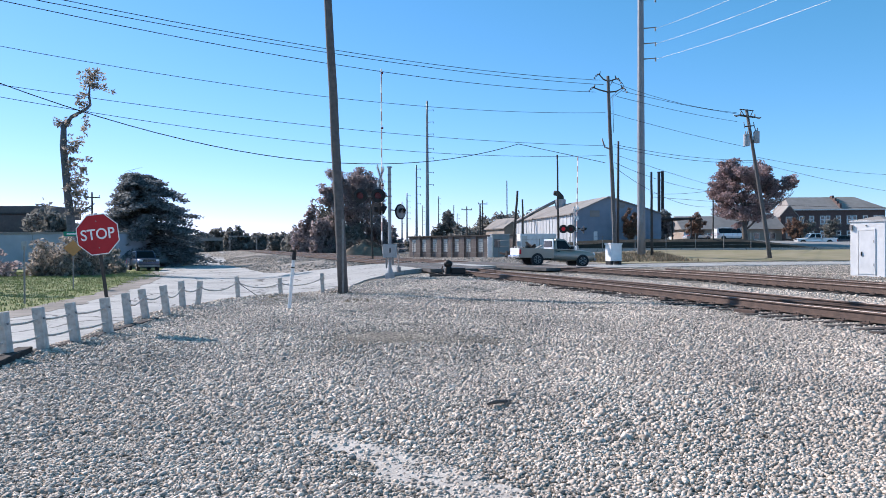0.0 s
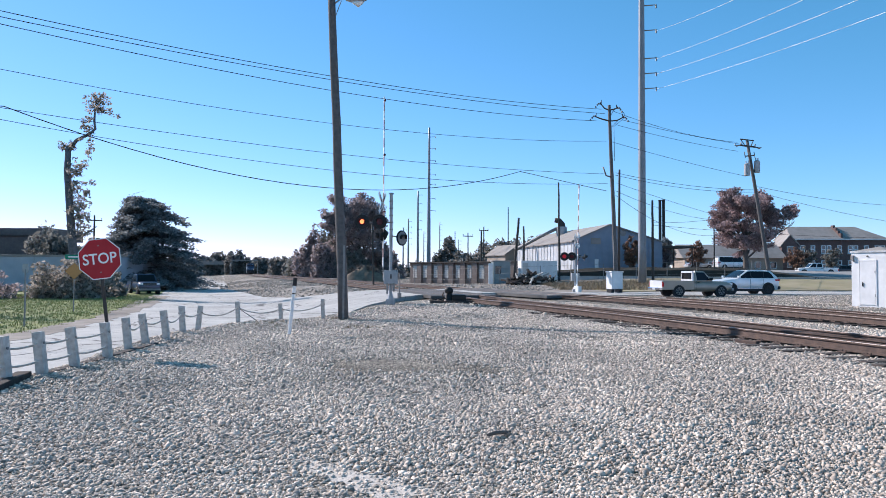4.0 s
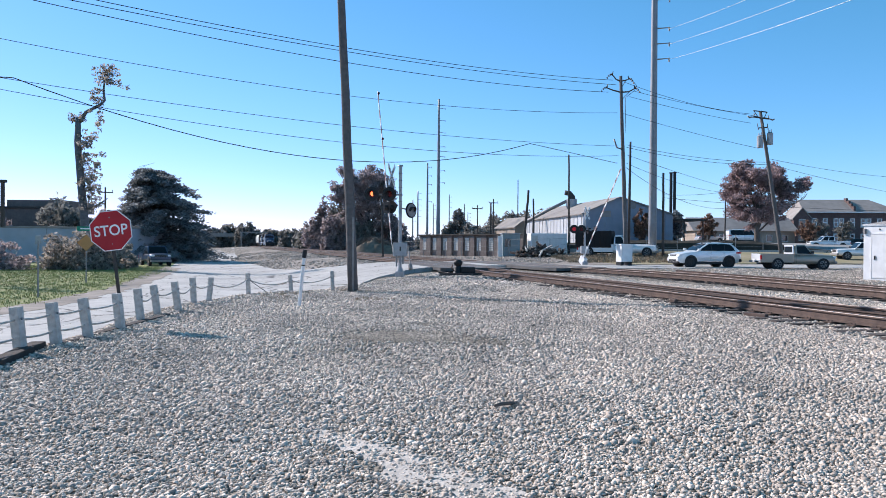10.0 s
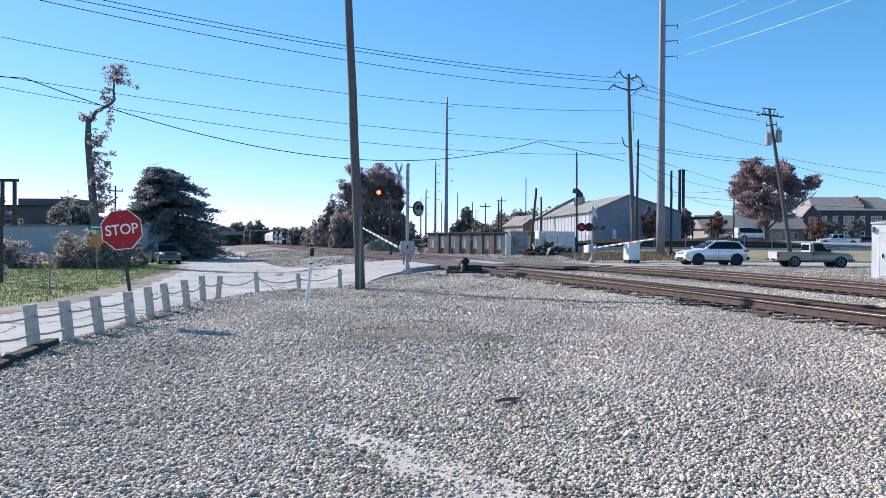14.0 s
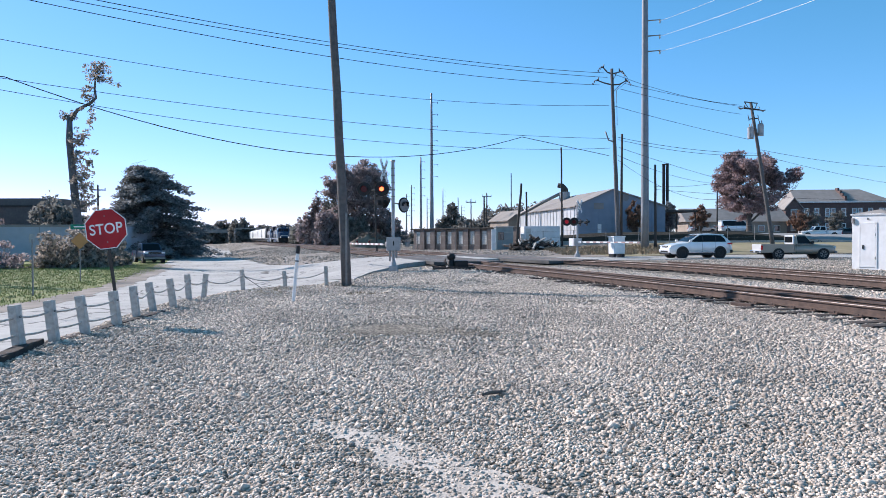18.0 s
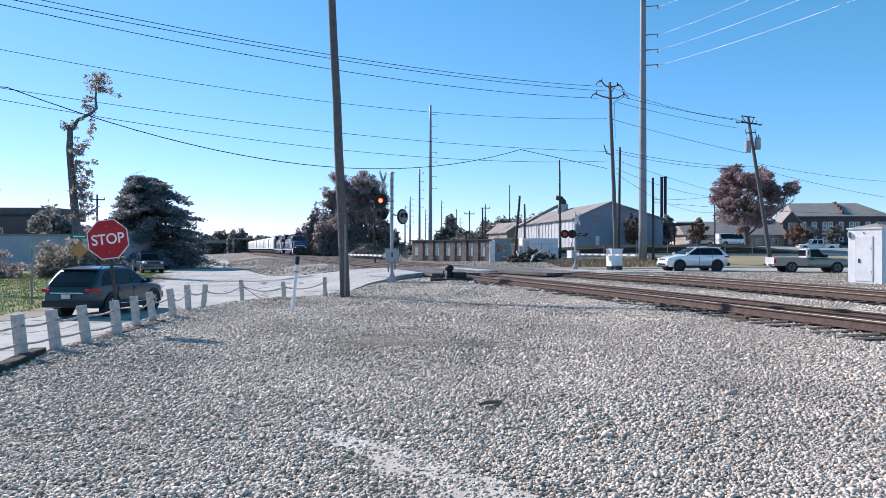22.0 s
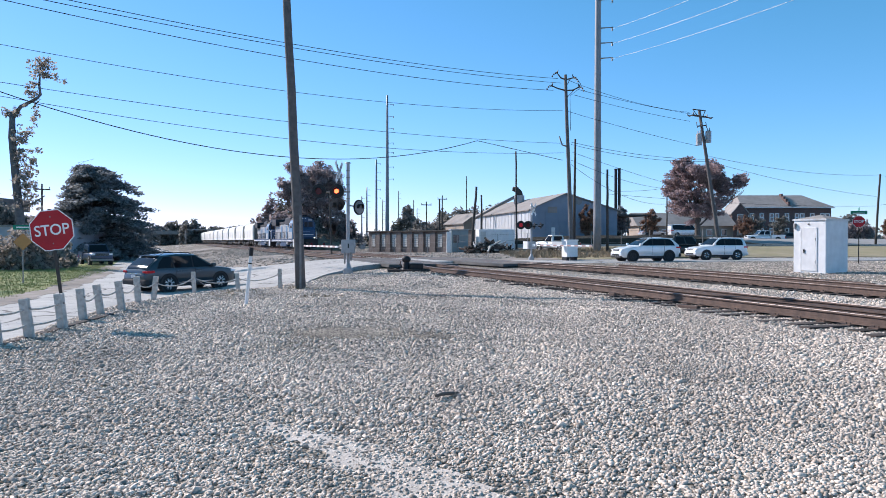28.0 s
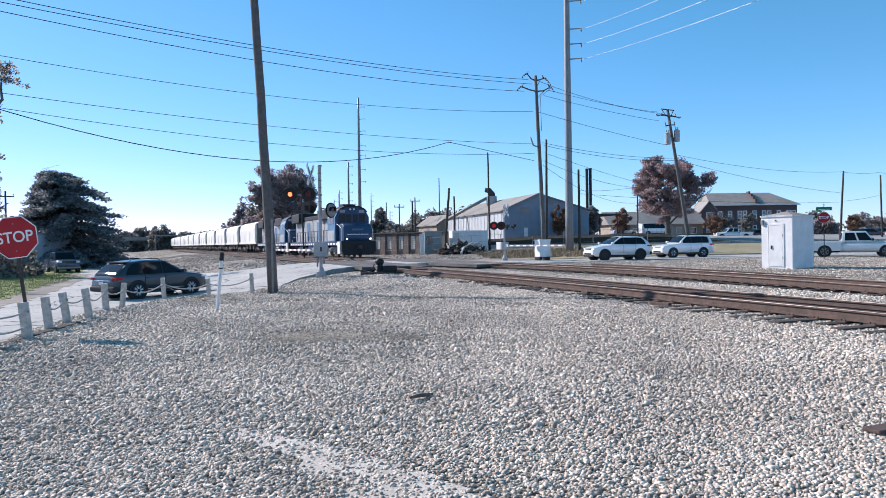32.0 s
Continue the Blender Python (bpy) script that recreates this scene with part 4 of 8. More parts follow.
def mast(base, height, label):
    e = thing("crossing_signal", pose(*base), label, "crossing signal", "crossing signals")
    part("mast", rod((0, 0, 0.3), (0, 0, height), 0.075, n=16), M["alu"], e)
    bm = bmesh.new()
    add_box(bm, -0.2, 0.2, -0.2, 0.2, -0.1, 0.28, 0.04)
    add_rod(bm, (0, 0, 0.28), (0, 0, 0.5), 0.16, 0.09, 14)
    part("base", bm, M["alu"], e)
    part("cap", rod((0, 0, height), (0, 0, height + 0.06), 0.13, 0.1, 14), M["alu"], e)
    for k in range(5):
        z = height - 0.35 - 0.32 * k
        part("band_clamp", rod((0, 0, z), (0, 0, z + 0.05), 0.088, n=14), M["galv"], e)
    return e


MAST = Vector((-2.45, 32.7, hz(-2.3, 32.6)))
near_mast = mast(MAST, 5.05, "aluminium crossing signal mast with flashers, crossbuck and gate")
part("light_bar", rod((-1.45, -0.05, 3.75), (0.1, -0.05, 3.75), 0.035), M["galv"], near_mast)
L1 = flasher(near_mast, Matrix.Translation((-1.30, -0.14, 3.78)), -4, None, 0.32)
L2 = flasher(near_mast, Matrix.Translation((-0.50, -0.14, 3.78)), -4, None, 0.32)
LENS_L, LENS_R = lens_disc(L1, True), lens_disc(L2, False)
for x, z in ((-0.62, 3.18), (-0.38, 3.2)):
    flasher(near_mast, Matrix.Translation((x, 0.12, z)), 140, None, 0.28)
sl = flasher(near_mast, Matrix.Translation((0.50, -0.06, 3.05)), 50, None, 0.35)
part("face_plate", rod((0, -0.03, 0), (0, -0.022, 0), 0.29, n=24), M["galv"], sl, "grey face of a side flasher")
part("light_bar", rod((0, 0, 3.15), (0.6, 0.05, 3.05), 0.03), M["galv"], near_mast)
crossbuck(near_mast, Matrix.Translation((-0.42, 0.0, 4.65)), 74)
bm = bmesh.new()
add_box(bm, -0.3, 0.32, -0.25, 0.25, 0.95, 1.58, 0.04)
gm = part("gate_mechanism", bm, M["alu"], near_mast, "grey gate mechanism housing")
part("latch", box(0.0, 0.06, -0.27, -0.25, 1.2, 1.4, 0.008), M["black"], gm)
bm = bmesh.new()
add_box(bm, -0.17, -0.1, -0.3, -0.2, 0.5, 1.0, 0.01)
add_box(bm, 0.12, 0.2, -0.3, -0.2, 0.62, 1.0, 0.01)
part("conduit", bm, M["galv"], near_mast)
GATE_DIR = math.degrees(math.atan2(7.3, -2.75))
near_gate = thing("gate_arm", pose(*(MAST + Vector((-0.36, 0.1, 1.25))), 0, 0, GATE_DIR), "red and white striped gate boom of the crossing", "crossing gate", "crossing gates")
striped("boom", 8.3, near_gate, 0.2, 0.045)
bm = bmesh.new()
add_box(bm, -0.75, 0.2, -0.80, -0.76, -0.05, 0.05, 0.015)
add_box(bm, -0.1, 0.25, -0.06, -0.02, -0.1, 0.1, 0.02)
add_rod(bm, (0, -0.8, 0), (0, 0.0, 0), 0.035, n=8)
part("support_arm", bm, M["galv"], near_gate)
bm = bmesh.new()
add_box(bm, -0.95, -0.7, -0.86, -0.70, -0.1, 0.1, 0.02)
part("counterweight", bm, M["galv"], near_gate)
for x in (3.0, 5.6, 8.1):
    part("gate_lamp", rod((x, 0.0, 0.06), (x, 0.0, 0.17), 0.05, n=10), LENS_OFF, near_gate)

FM = Vector((10.1, 55.6, rz_at(10.1, 55.6) - 0.04))
far_mast = mast(FM, 4.3, "far crossing signal mast with red flashers and crossbuck")
part("light_bar", rod((-0.95, -0.05, 2.75), (0.75, -0.05, 2.75), 0.035), M["galv"], far_mast)
for x, m in ((-0.85, LENS_RED), (-0.28, LENS_OFF)):
    u = flasher(far_mast, Matrix.Translation((x, -0.14, 2.78)), -12, None, 0.33)
    part("lens", rod((0, -0.04, 0), (0, -0.02, 0), 0.15, n=20), m, u)
for x in (0.45, 0.95):
    flasher(far_mast, Matrix.Translation((x - 0.2, 0.1, 2.72)), 95, None, 0.28)
crossbuck(far_mast, Matrix.Translation((0.15, -0.1, 4.0)), 55)
part("gate_mechanism", box(-0.3, 0.3, -0.25, 0.25, 0.9, 1.5, 0.04), M["alu"], far_mast)
FAR_DIR = math.degrees(math.atan2(-6.5, 2.95))
far_gate = thing("gate_arm", pose(*(FM + Vector((0.1, -0.34, 1.2))), 0, 0, FAR_DIR), "red and white striped gate boom of the crossing", "crossing gate", "crossing gates")
striped("boom", 7.1, far_gate, 0.2, 0.055)
bm = bmesh.new()
add_box(bm, -0.9, 0.25, -0.06, -0.02, -0.1, 0.1, 0.02)
add_box(bm, -1.3, -0.7, -0.1, 0.22, -0.3, 0.3, 0.03)
part("counterweight", bm, M["white"], far_gate)

# ---- cabinets and the hut ----
e = thing("relay_cabinet", pose(12.9, 54.6, rz_at(12.9, 54.6) - 0.03, 0, 0, 18), "small white relay cabinet on dark feet beside the crossing", "signal cabinet")
part("body", box(-0.47, 0.47, -0.4, 0.4, 0.3, 1.55, 0.02), M["white"], e)
part("roof", box(-0.52, 0.52, -0.45, 0.45, 1.55, 1.64, 0.02), M["white"], e)
part("door", box(-0.4, 0.4, -0.42, -0.4, 0.36, 1.48, 0.006), M["white"], e)
for x in (-0.36, 0.36):
    part("foot", box(x - 0.12, x + 0.12, -0.35, 0.35, -0.1, 0.3, 0.02), M["black"], e)

hut = thing("signal_hut", pose(20.3, 33.1, hz(20.8, 33.6) - 0.02, 0, 0, 28.5), "white sheet-metal signal hut with a closed door", "signal hut")
W, D_, EH = 1.9, 1.64, 2.63
part("body", box(0, W, 0, D_, 0, EH, 0.015), M["white"], hut)
bm = bmesh.new()
o = 0.06
vs = [bm.verts.new(p) for p in ((-o, -o, EH), (W + o, -o, EH), (W + o, D_ + o, EH), (-o, D_ + o, EH), (W / 2, D_ / 2, EH + 0.25))]
for k in range(4):
    bm.faces.new((vs[k], vs[(k + 1) % 4], vs[4]))
bm.faces.new(vs[3::-1])
part("roof", bm, M["roofgrey"], hut, "low grey hipped roof")
part("eave", box(-0.05, W + 0.05, -0.05, D_ + 0.05, EH - 0.05, EH + 0.02, 0.01), M["white"], hut)
dr = part("door", box(-0.028, -0.002, 0.5, 1.22, 0.12, 2.16, 0.006), M["white"], hut)
bm = bmesh.new()
for y0, y1, z0, z1 in ((0.43, 0.49, 0.1, 2.23), (1.23, 1.29, 0.1, 2.23), (0.43, 1.29, 2.17, 2.23)):
    add_box(bm, -0.034, -0.002, y0, y1, z0, z1, 0.004)
part("door_frame", bm, M["white"], hut)
part("handle", box(-0.075, -0.03, 1.05, 1.1, 0.98, 1.17, 0.01), M["black"], dr, "black door handle")
part("hinge", rod((-0.04, 0.5, 0.5), (-0.04, 0.5, 0.62), 0.014), M["galv"], dr)
part("hinge", rod((-0.04, 0.5, 1.6), (-0.04, 0.5, 1.72), 0.014), M["galv"], dr)
part("vent_knob", rod((-0.04, 0.86, 2.4), (0, 0.86, 2.4), 0.035), M["black"], hut)
part("junction_box", box(-0.1, -0.002, 1.5, 1.62, 2.2, 2.45, 0.01), M["galv"], hut)
for x, y in ((0.12, 0.12), (W - 0.12, 0.12), (0.12, D_ - 0.12), (W - 0.12, D_ - 0.12)):
    part("skid", box(x - 0.1, x + 0.1, y - 0.1, y + 0.1, -0.25, 0.0, 0.01), M["black"], hut)

# switch stand and timbers
e = thing("switch_stand", pose(0.25, 33.2, hz(0.25, 33.2)), "low black switch machine on long timbers beside the track", "switch stand")
for k, dy in enumerate((-0.35, 0.25)):
    part("timber", box(-0.9, 1.6, dy - 0.12, dy + 0.12, -0.05, 0.12, 0.015), M["tie"], e)
bm = bmesh.new()
add_tube(bm, [(-0.05, -0.05, z) for z in (0.08, 0.14, 0.36, 0.44, 0.52, 0.62, 0.70, 0.745)], [0.27, 0.21, 0.19, 0.14, 0.2, 0.21, 0.15, 0.05], 14)
smooth(part("motor", bm, M["black"], e), 50)
part("crank", tube([(-0.22, -0.2, 0.2), (-0.34, -0.26, 0.36), (-0.3, -0.3, 0.5)], 0.03, 6), M["rust"], e)
part("gearbox", box(0.1, 0.75, -0.3, 0.25, 0.1, 0.4, 0.06), M["black"], e)
part("throw_rod", rod((0.5, 0, 0.16), (2.2, 0.3, 0.18), 0.025), M["rust"], e)
part("lever", tube([(-0.3, -0.1, 0.12), (-0.55, -0.15, 0.18), (-0.95, -0.2, 0.14)], 0.03), M["black"], e)
e = thing("steel_lump", pose(5.45, 17.9, hz(5.45, 17.9), 0, 0, 30), "dark lump of rusty track steel on the ballast", "scrap steel")
part("lump", box(-0.05, 0.05, -0.1, 0.1, -0.02, 0.12, 0.03), M["rust"], e)
e = thing("steel_lump", pose(6.1, 14.6, hz(6.1, 14.6), 0, 0, 30), "dark lump of rusty track steel on the ballast", "scrap steel")
part("lump", box(-0.05, 0.05, -0.25, 0.25, -0.02, 0.09, 0.02), M["rust"], e)
e = thing("wooden_stake", pose(0.5, 6.75, hz(0.5, 6.75) + 0.03, 0, 6, 52), "weathered stick lying on the gravel", "stick")
part("stick", tube([(-0.19, 0, 0.01), (-0.06, 0.012, 0.02), (0.08, -0.008, 0.02), (0.21, 0.01, 0.015)], [0.014, 0.019, 0.017, 0.010], 7), M["bark"], e)
e = thing("ground_plate", pose(4.05, 5.05, hz(4.05, 5.05) + 0.02, 0, 0, 20), "flat dark rusty plate lying on the gravel", "steel plate")
part("plate", box(-0.18, 0.18, -0.07, 0.07, 0.0, 0.03, 0.008), M["rust"], e)


# dark beams added to stand in for the shaded strip along the fence
e = thing("timber_edge", pose(-5.32, 7.6, 0.0, 0, 0, 104.5), "added dark beam standing in for the shaded strip below the fence", "timber")
part("beam", box(-3.2, 2.9, -0.1, 0.1, -0.15, 0.08, 0.015), M["tie"], e)
e = thing("timber_edge", pose(-6.0, 13.0, 0.0, 0, 0, 92), "added dark beam standing in for the shaded strip below the fence", "timber")
part("beam", box(-2.2, 2.6, -0.08, 0.08, -0.2, 0.02, 0.015), M["tie"], e)

# ---- vehicles ----
def paint(name, col, rough=0.3, metal=0.2):
    m = mat(name, col, rough, 0.08, 2.0, spec=0.5, metal=metal)
    m.node_tree.nodes["Principled BSDF"].inputs["Coat Weight"].default_value = 0.5
    m.node_tree.nodes["Principled BSDF"].inputs["Coat Roughness"].default_value = 0.08
    return m


P_WHITE, P_TEAL, P_NAVY, P_BEIGE = paint("car_white", (0.78, 0.78, 0.77)), paint("car_dark_green", (0.018, 0.038, 0.05)), paint("car_navy", (0.03, 0.045, 0.085)), paint("truck_beige", (0.36, 0.31, 0.25), 0.4)
P_BLACK, P_SILVER, P_RED = paint("car_black", (0.012, 0.012, 0.013)), paint("car_silver", (0.42, 0.43, 0.44)), paint("car_red", (0.45, 0.02, 0.02))
TAIL = glow("tail_lamp", (0.42, 0.012, 0.014), 0.08)
LAMP = mat("headlamp_glass", (0.75, 0.77, 0.8), 0.12, 0.05, spec=0.8)
TRIM = mat("grey_plastic_trim", (0.035, 0.035, 0.037), 0.7, 0.15)
ALLOY = mat("bright_alloy", (0.62, 0.63, 0.64), 0.4, 0.08, metal=0.3)
PLATE_M = mat("plate_white", (0.6, 0.6, 0.62), 0.5, 0.1)


def loft(stations, n=5, power=5.0):
    """Rounded closed body through stations of (x, low z, top z, half width, crown)."""
    bm = bmesh.new()
    rings = []
    K = 4 * n
    for x, z0, z1, hw in stations:
        ring = []
        for k in range(K):
            a = 2 * math.pi * (k + 0.5) / K
            c, s = math.cos(a), math.sin(a)
            r = (abs(c) ** power + abs(s) ** power) ** (-1 / power)
            ring.append(bm.verts.new((x, c * r * hw * (1 - 0.05 * max(0, s)), (z0 + z1) / 2 + s * r * (z1 - z0) / 2)))
        rings.append(ring)
    for a, b in zip(rings, rings[1:]):
        for k in range(K):
            bm.faces.new((a[k], a[(k + 1) % K], b[(k + 1) % K], b[k]))
    bm.faces.new(rings[0][::-1])
    bm.faces.new(rings[-1])
    bmesh.ops.recalc_face_normals(bm, faces=bm.faces[:])
    return bm


def wheel(parent, x, y, r, w, rimmat, spokes=5):
    """A wheel turning about y at the height of its radius."""
    e = new("wheel")
    e.parent = parent
    e.matrix_basis = pose(x, y, r)
    s = 1 if y > 0 else -1
    bm = bmesh.new()
    prof = [(r * 0.73, -w / 2), (r * 0.94, -w / 2), (r, -w * 0.32), (r, w * 0.32), (r * 0.94, w / 2), (r * 0.73, w / 2), (r * 0.69, 0)]
    n = 28
    rings = [[bm.verts.new((a * math.cos(2 * math.pi * k / n), b, a * math.sin(2 * math.pi * k / n))) for k in range(n)] for a, b in prof]
    for p, q in zip(rings, rings[1:] + rings[:1]):
        for k in range(n):
            bm.faces.new((p[k], q[k], q[(k + 1) % n], p[(k + 1) % n]))
    bmesh.ops.recalc_face_normals(bm, faces=bm.faces[:])
    smooth(part("tyre", bm, M["rubber"], e), 35)
    bm = bmesh.new()
    add_rod(bm, (0, s * w * 0.08, 0), (0, s * w * 0.14, 0), r * 0.71, n=24, mi=1)
    yo = s * w * 0.42
    for k in range(spokes):
        a = 2 * math.pi * k / spokes
        for da in (-0.13, 0.13):
            add_tube(bm, [(0.07 * math.cos(a), yo, 0.07 * math.sin(a)), (r * 0.69 * math.cos(a + da), yo * 0.9, r * 0.69 * math.sin(a + da))], [0.036, 0.030], 6)
    ring = [(r * 0.70 * math.cos(2 * math.pi * k / 24), yo * 0.95, r * 0.70 * math.sin(2 * math.pi * k / 24)) for k in range(25)]
    add_tube(bm, ring, 0.022, 6)
    add_rod(bm, (0, yo * 0.8, 0), (0, yo * 1.04, 0), 0.07, n=12)
    part("rim", bm, [rimmat, M["black"]], e)
    return e


def quad_panel(corners, inset_uv, t=0.008):
    """A thin plate on the bilinear face of four corners (bl, br, tr, tl), for a (u0, u1, v0, v1) window; drawn out by t along the normal."""
    bl, br, tr, tl = [Vector(c) for c in corners]
    def at(u, v):
        return bl.lerp(br, u).lerp(tl.lerp(tr, u), v)
    bm = bmesh.new()
    pts = inset_uv if isinstance(inset_uv[0], (tuple, list)) else [(inset_uv[0], inset_uv[2]), (inset_uv[1], inset_uv[2]), (inset_uv[1], inset_uv[3]), (inset_uv[0], inset_uv[3])]
    nrm = (tl - bl).cross(br - bl).normalized()
    lo = [bm.verts.new(at(*p) - nrm * 0.004) for p in pts]
    hi = [bm.verts.new(at(*p) + nrm * t) for p in pts]
    bm.faces.new(hi)
    for k in range(len(pts)):
        bm.faces.new((lo[k], lo[(k + 1) % len(pts)], hi[(k + 1) % len(pts)], hi[k]))
    bmesh.ops.recalc_face_normals(bm, faces=bm.faces[:])
    return bm


def arch(e, x, y, r, side_y):
    s = 1 if side_y > 0 else -1
    bm = bmesh.new()
    add_rod(bm, (x, side_y - s * 0.25, r), (x, side_y + s * 0.006, r), r * 1.16, n=28)
    return part("wheel_arch", bm, TRIM, e)


def car(label, category, col, L=4.8, W=1.9, H=1.72, belt=1.02, wr=0.36, fx=1.45, bx=-1.4, cowl=0.95, roof_f=0.25, roof_r=-1.75, tail=-2.2, clad=False, rack=True, rim=None, spokes=5, hood=None, name="car", glassm=None):
    """A wagon or off-roader with its front towards +x."""
    e = thing(name, Matrix(), label, category)
    h = L / 2
    hood = hood or belt
    wt = W * 0.37
    xs_ = np.linspace(-h, h, 64)
    kx = [-h, -h + 0.05, tail, roof_r - 0.12, roof_r + 0.05, (roof_f + roof_r) / 2, roof_f, roof_f + 0.12, cowl, fx + 0.1, h - 0.42, h - 0.14, h - 0.03, h]
    kz = [belt - 0.26, belt - 0.1, belt + 0.04, H - 0.17, H - 0.06, H, H - 0.035, H - 0.085, hood + 0.03, hood - 0.015, hood - 0.075, hood - 0.15, hood - 0.27, hood - 0.36]
    fine = np.linspace(-h, h, 640)
    soft_ = lambda q, w: np.convolve(np.pad(q, w, mode="edge"), np.ones(2 * w + 1) / (2 * w + 1), mode="valid")
    top_ = soft_(np.interp(fine, kx, kz), 7)
    wid_ = soft_(np.interp(fine, [-h, -h + 0.12, -h + 0.5, bx, fx, h - 0.4, h - 0.12, h], [W * 0.40, W * 0.455, W * 0.487, W * 0.497, W * 0.497, W * 0.475, W * 0.43, W * 0.36]), 14)
    low_ = np.interp(fine, [-h, -h + 0.1, bx, fx, h - 0.2, h], [0.44, 0.34, 0.26, 0.26, 0.3, 0.4])
    top = lambda x: float(np.interp(x, fine, top_))
    wid = lambda x: float(np.interp(x, fine, wid_))
    def wy(x, z):
        """Half width of the cabin's side at a height."""
        return wid(x) * 0.972 + (wt - wid(x) * 0.972) * max(0.0, (z - belt) / (H - belt))
    bm = bmesh.new()
    rings = []
    for x in xs_:
        zt, zb, hw = top(x), float(np.interp(x, fine, low_)), wid(x)
        sb = min(belt, zt - 0.075)
        zs = max(zt - 0.075, sb + 0.012)
        ys_ = wy(x, zs)
        half = [(hw * 0.9, zb), (hw * 0.985, zb + 0.1), (hw, zb + (sb - zb) * 0.55), (hw * 0.992, sb - 0.09), (hw * 0.972, sb), (ys_, zs), (ys_ - 0.035, zt - 0.022), (ys_ - 0.12, zt), (ys_ * 0.5, zt + 0.018)]
        ring = [bm.verts.new((x, y, z)) for y, z in half] + [bm.verts.new((x, -y, z)) for y, z in half[::-1]]
        rings.append(ring)
    K = len(rings[0])
    for p, q in zip(rings, rings[1:]):
        for k in range(K):
            bm.faces.new((p[k], p[(k + 1) % K], q[(k + 1) % K], q[k]))
    bm.faces.new(rings[0][::-1])
    bm.faces.new(rings[-1])
    bmesh.ops.recalc_face_normals(bm, faces=bm.faces[:])
    cab = body = smooth(part("body", bm, col, e), 42)
    g = glassm or M["carglass"]

    def sheet_of(f, nu, nv):
        """Glass over a grid f(u, v) of points, with a thin edge."""
        bm = bmesh.new()
        grid = [[bm.verts.new(f(i / nu, j / nv)) for j in range(nv + 1)] for i in range(nu + 1)]
        for i in range(nu):
            for j in range(nv):
                bm.faces.new((grid[i][j], grid[i + 1][j], grid[i + 1][j + 1], grid[i][j + 1]))
        return bm

    z0, z1 = belt + 0.03, H - 0.115
    def front_x(z):
        return cowl - 0.13 + (roof_f + 0.02 - cowl + 0.13) * (z - belt) / (H - 0.08 - belt)
    def rear_x(z):
        return tail + 0.22 + (roof_r + 0.16 - tail - 0.22) * (z - belt) / (H - 0.08 - belt)
    b_post, c_post = cowl - 1.22, max(cowl - 2.2, tail + 0.75)
    for s in (1, -1):
        def f(u, v):
            z = z0 - 0.012 + (z1 - z0 + 0.02) * v
            lo, hi = rear_x(z) + 0.03 + 0.25 * max(0.0, 0.5 - (z - z0) / (z1 - z0)), front_x(z) - 0.035
            x = lo + (hi - lo) * u
            z = min(z, top(x) - 0.08)
            return (x, s * (wy(x, z) + 0.004), z)
        part("window_surround", sheet_of(f, 22, 4), M["black"], body)
        for lo_, hi_ in ((lambda z: b_post + 0.035, lambda z: front_x(z) - 0.06), (lambda z: c_post + 0.03 - 0.12 * (z - belt), lambda z: b_post - 0.035), (lambda z: rear_x(z) + 0.06 + 0.25 * max(0.0, 0.5 - (z - z0) / (z1 - z0)), lambda z: c_post - 0.04 - 0.12 * (z - belt))):
            def f(u, v, lo_=lo_, hi_=hi_):
                z = z0 + (z1 - z0) * v
                x = lo_(z) + (hi_(z) - lo_(z)) * u
                z = min(z, top(x) - 0.085)
                return (x, s * (wy(x, z) + 0.009), z)
            part("side_window", sheet_of(f, 8, 4), g, body)
    def f(u, v):
        x = cowl - 0.1 + (roof_f + 0.1 - cowl + 0.1) * v
        zt = top(x)
        y = (wy(x, max(zt - 0.075, belt)) - 0.11) * (2 * u - 1)
        return (x + 0.006, y, zt + 0.018 * (1 - abs(2 * u - 1)) + 0.008)
    smooth(part("windscreen", sheet_of(f, 8, 8), g, body), 60)
    def f(u, v):
        x = tail - 0.02 + (roof_r - 0.1 - tail) * v
        zt = top(x)
        y = (wy(x, max(zt - 0.075, belt)) - 0.12) * (2 * u - 1)
        return (x - 0.012, y, zt + 0.018 * (1 - abs(2 * u - 1)) + 0.008)
    smooth(part("rear_window", sheet_of(f, 8, 6), g, body), 60)
    for s in (1, -1):
        part("mirror", box(cowl - 0.28, cowl - 0.1, s * (W / 2 - 0.03), s * (W / 2 + 0.16), belt + 0.02, belt + 0.18, 0.04), col, e)
        part("headlamp", box(h - 0.46, h - 0.07, s * W * 0.27, s * W * 0.458, hood - 0.25, hood - 0.16, 0.03), LAMP, e)
        part("fog_lamp", box(h - 0.16, h + 0.005, s * W * 0.31, s * W * 0.40, 0.47, 0.55, 0.02), LAMP, e)
        lamp = part("tail_lamp", box(-h + 0.03, -h + 0.42, s * W * 0.40, s * (W * 0.492), belt - 0.17, belt - 0.06, 0.035), TAIL, e)
        part("lamp_inner", box(-h - 0.004, -h + 0.05, s * W * 0.33, s * (W * 0.42), belt - 0.16, belt - 0.07, 0.02), TAIL, lamp)
        part("rocker", box(bx + 0.4, fx - 0.42, s * (W / 2 - 0.06), s * (W / 2 + 0.014), 0.24, 0.41, 0.02), TRIM, e)
        part("sill_trim", box(bx + 0.45, fx - 0.45, s * (W / 2), s * (W / 2 + 0.018), 0.405, 0.425, 0.004), M["chrome"], e)
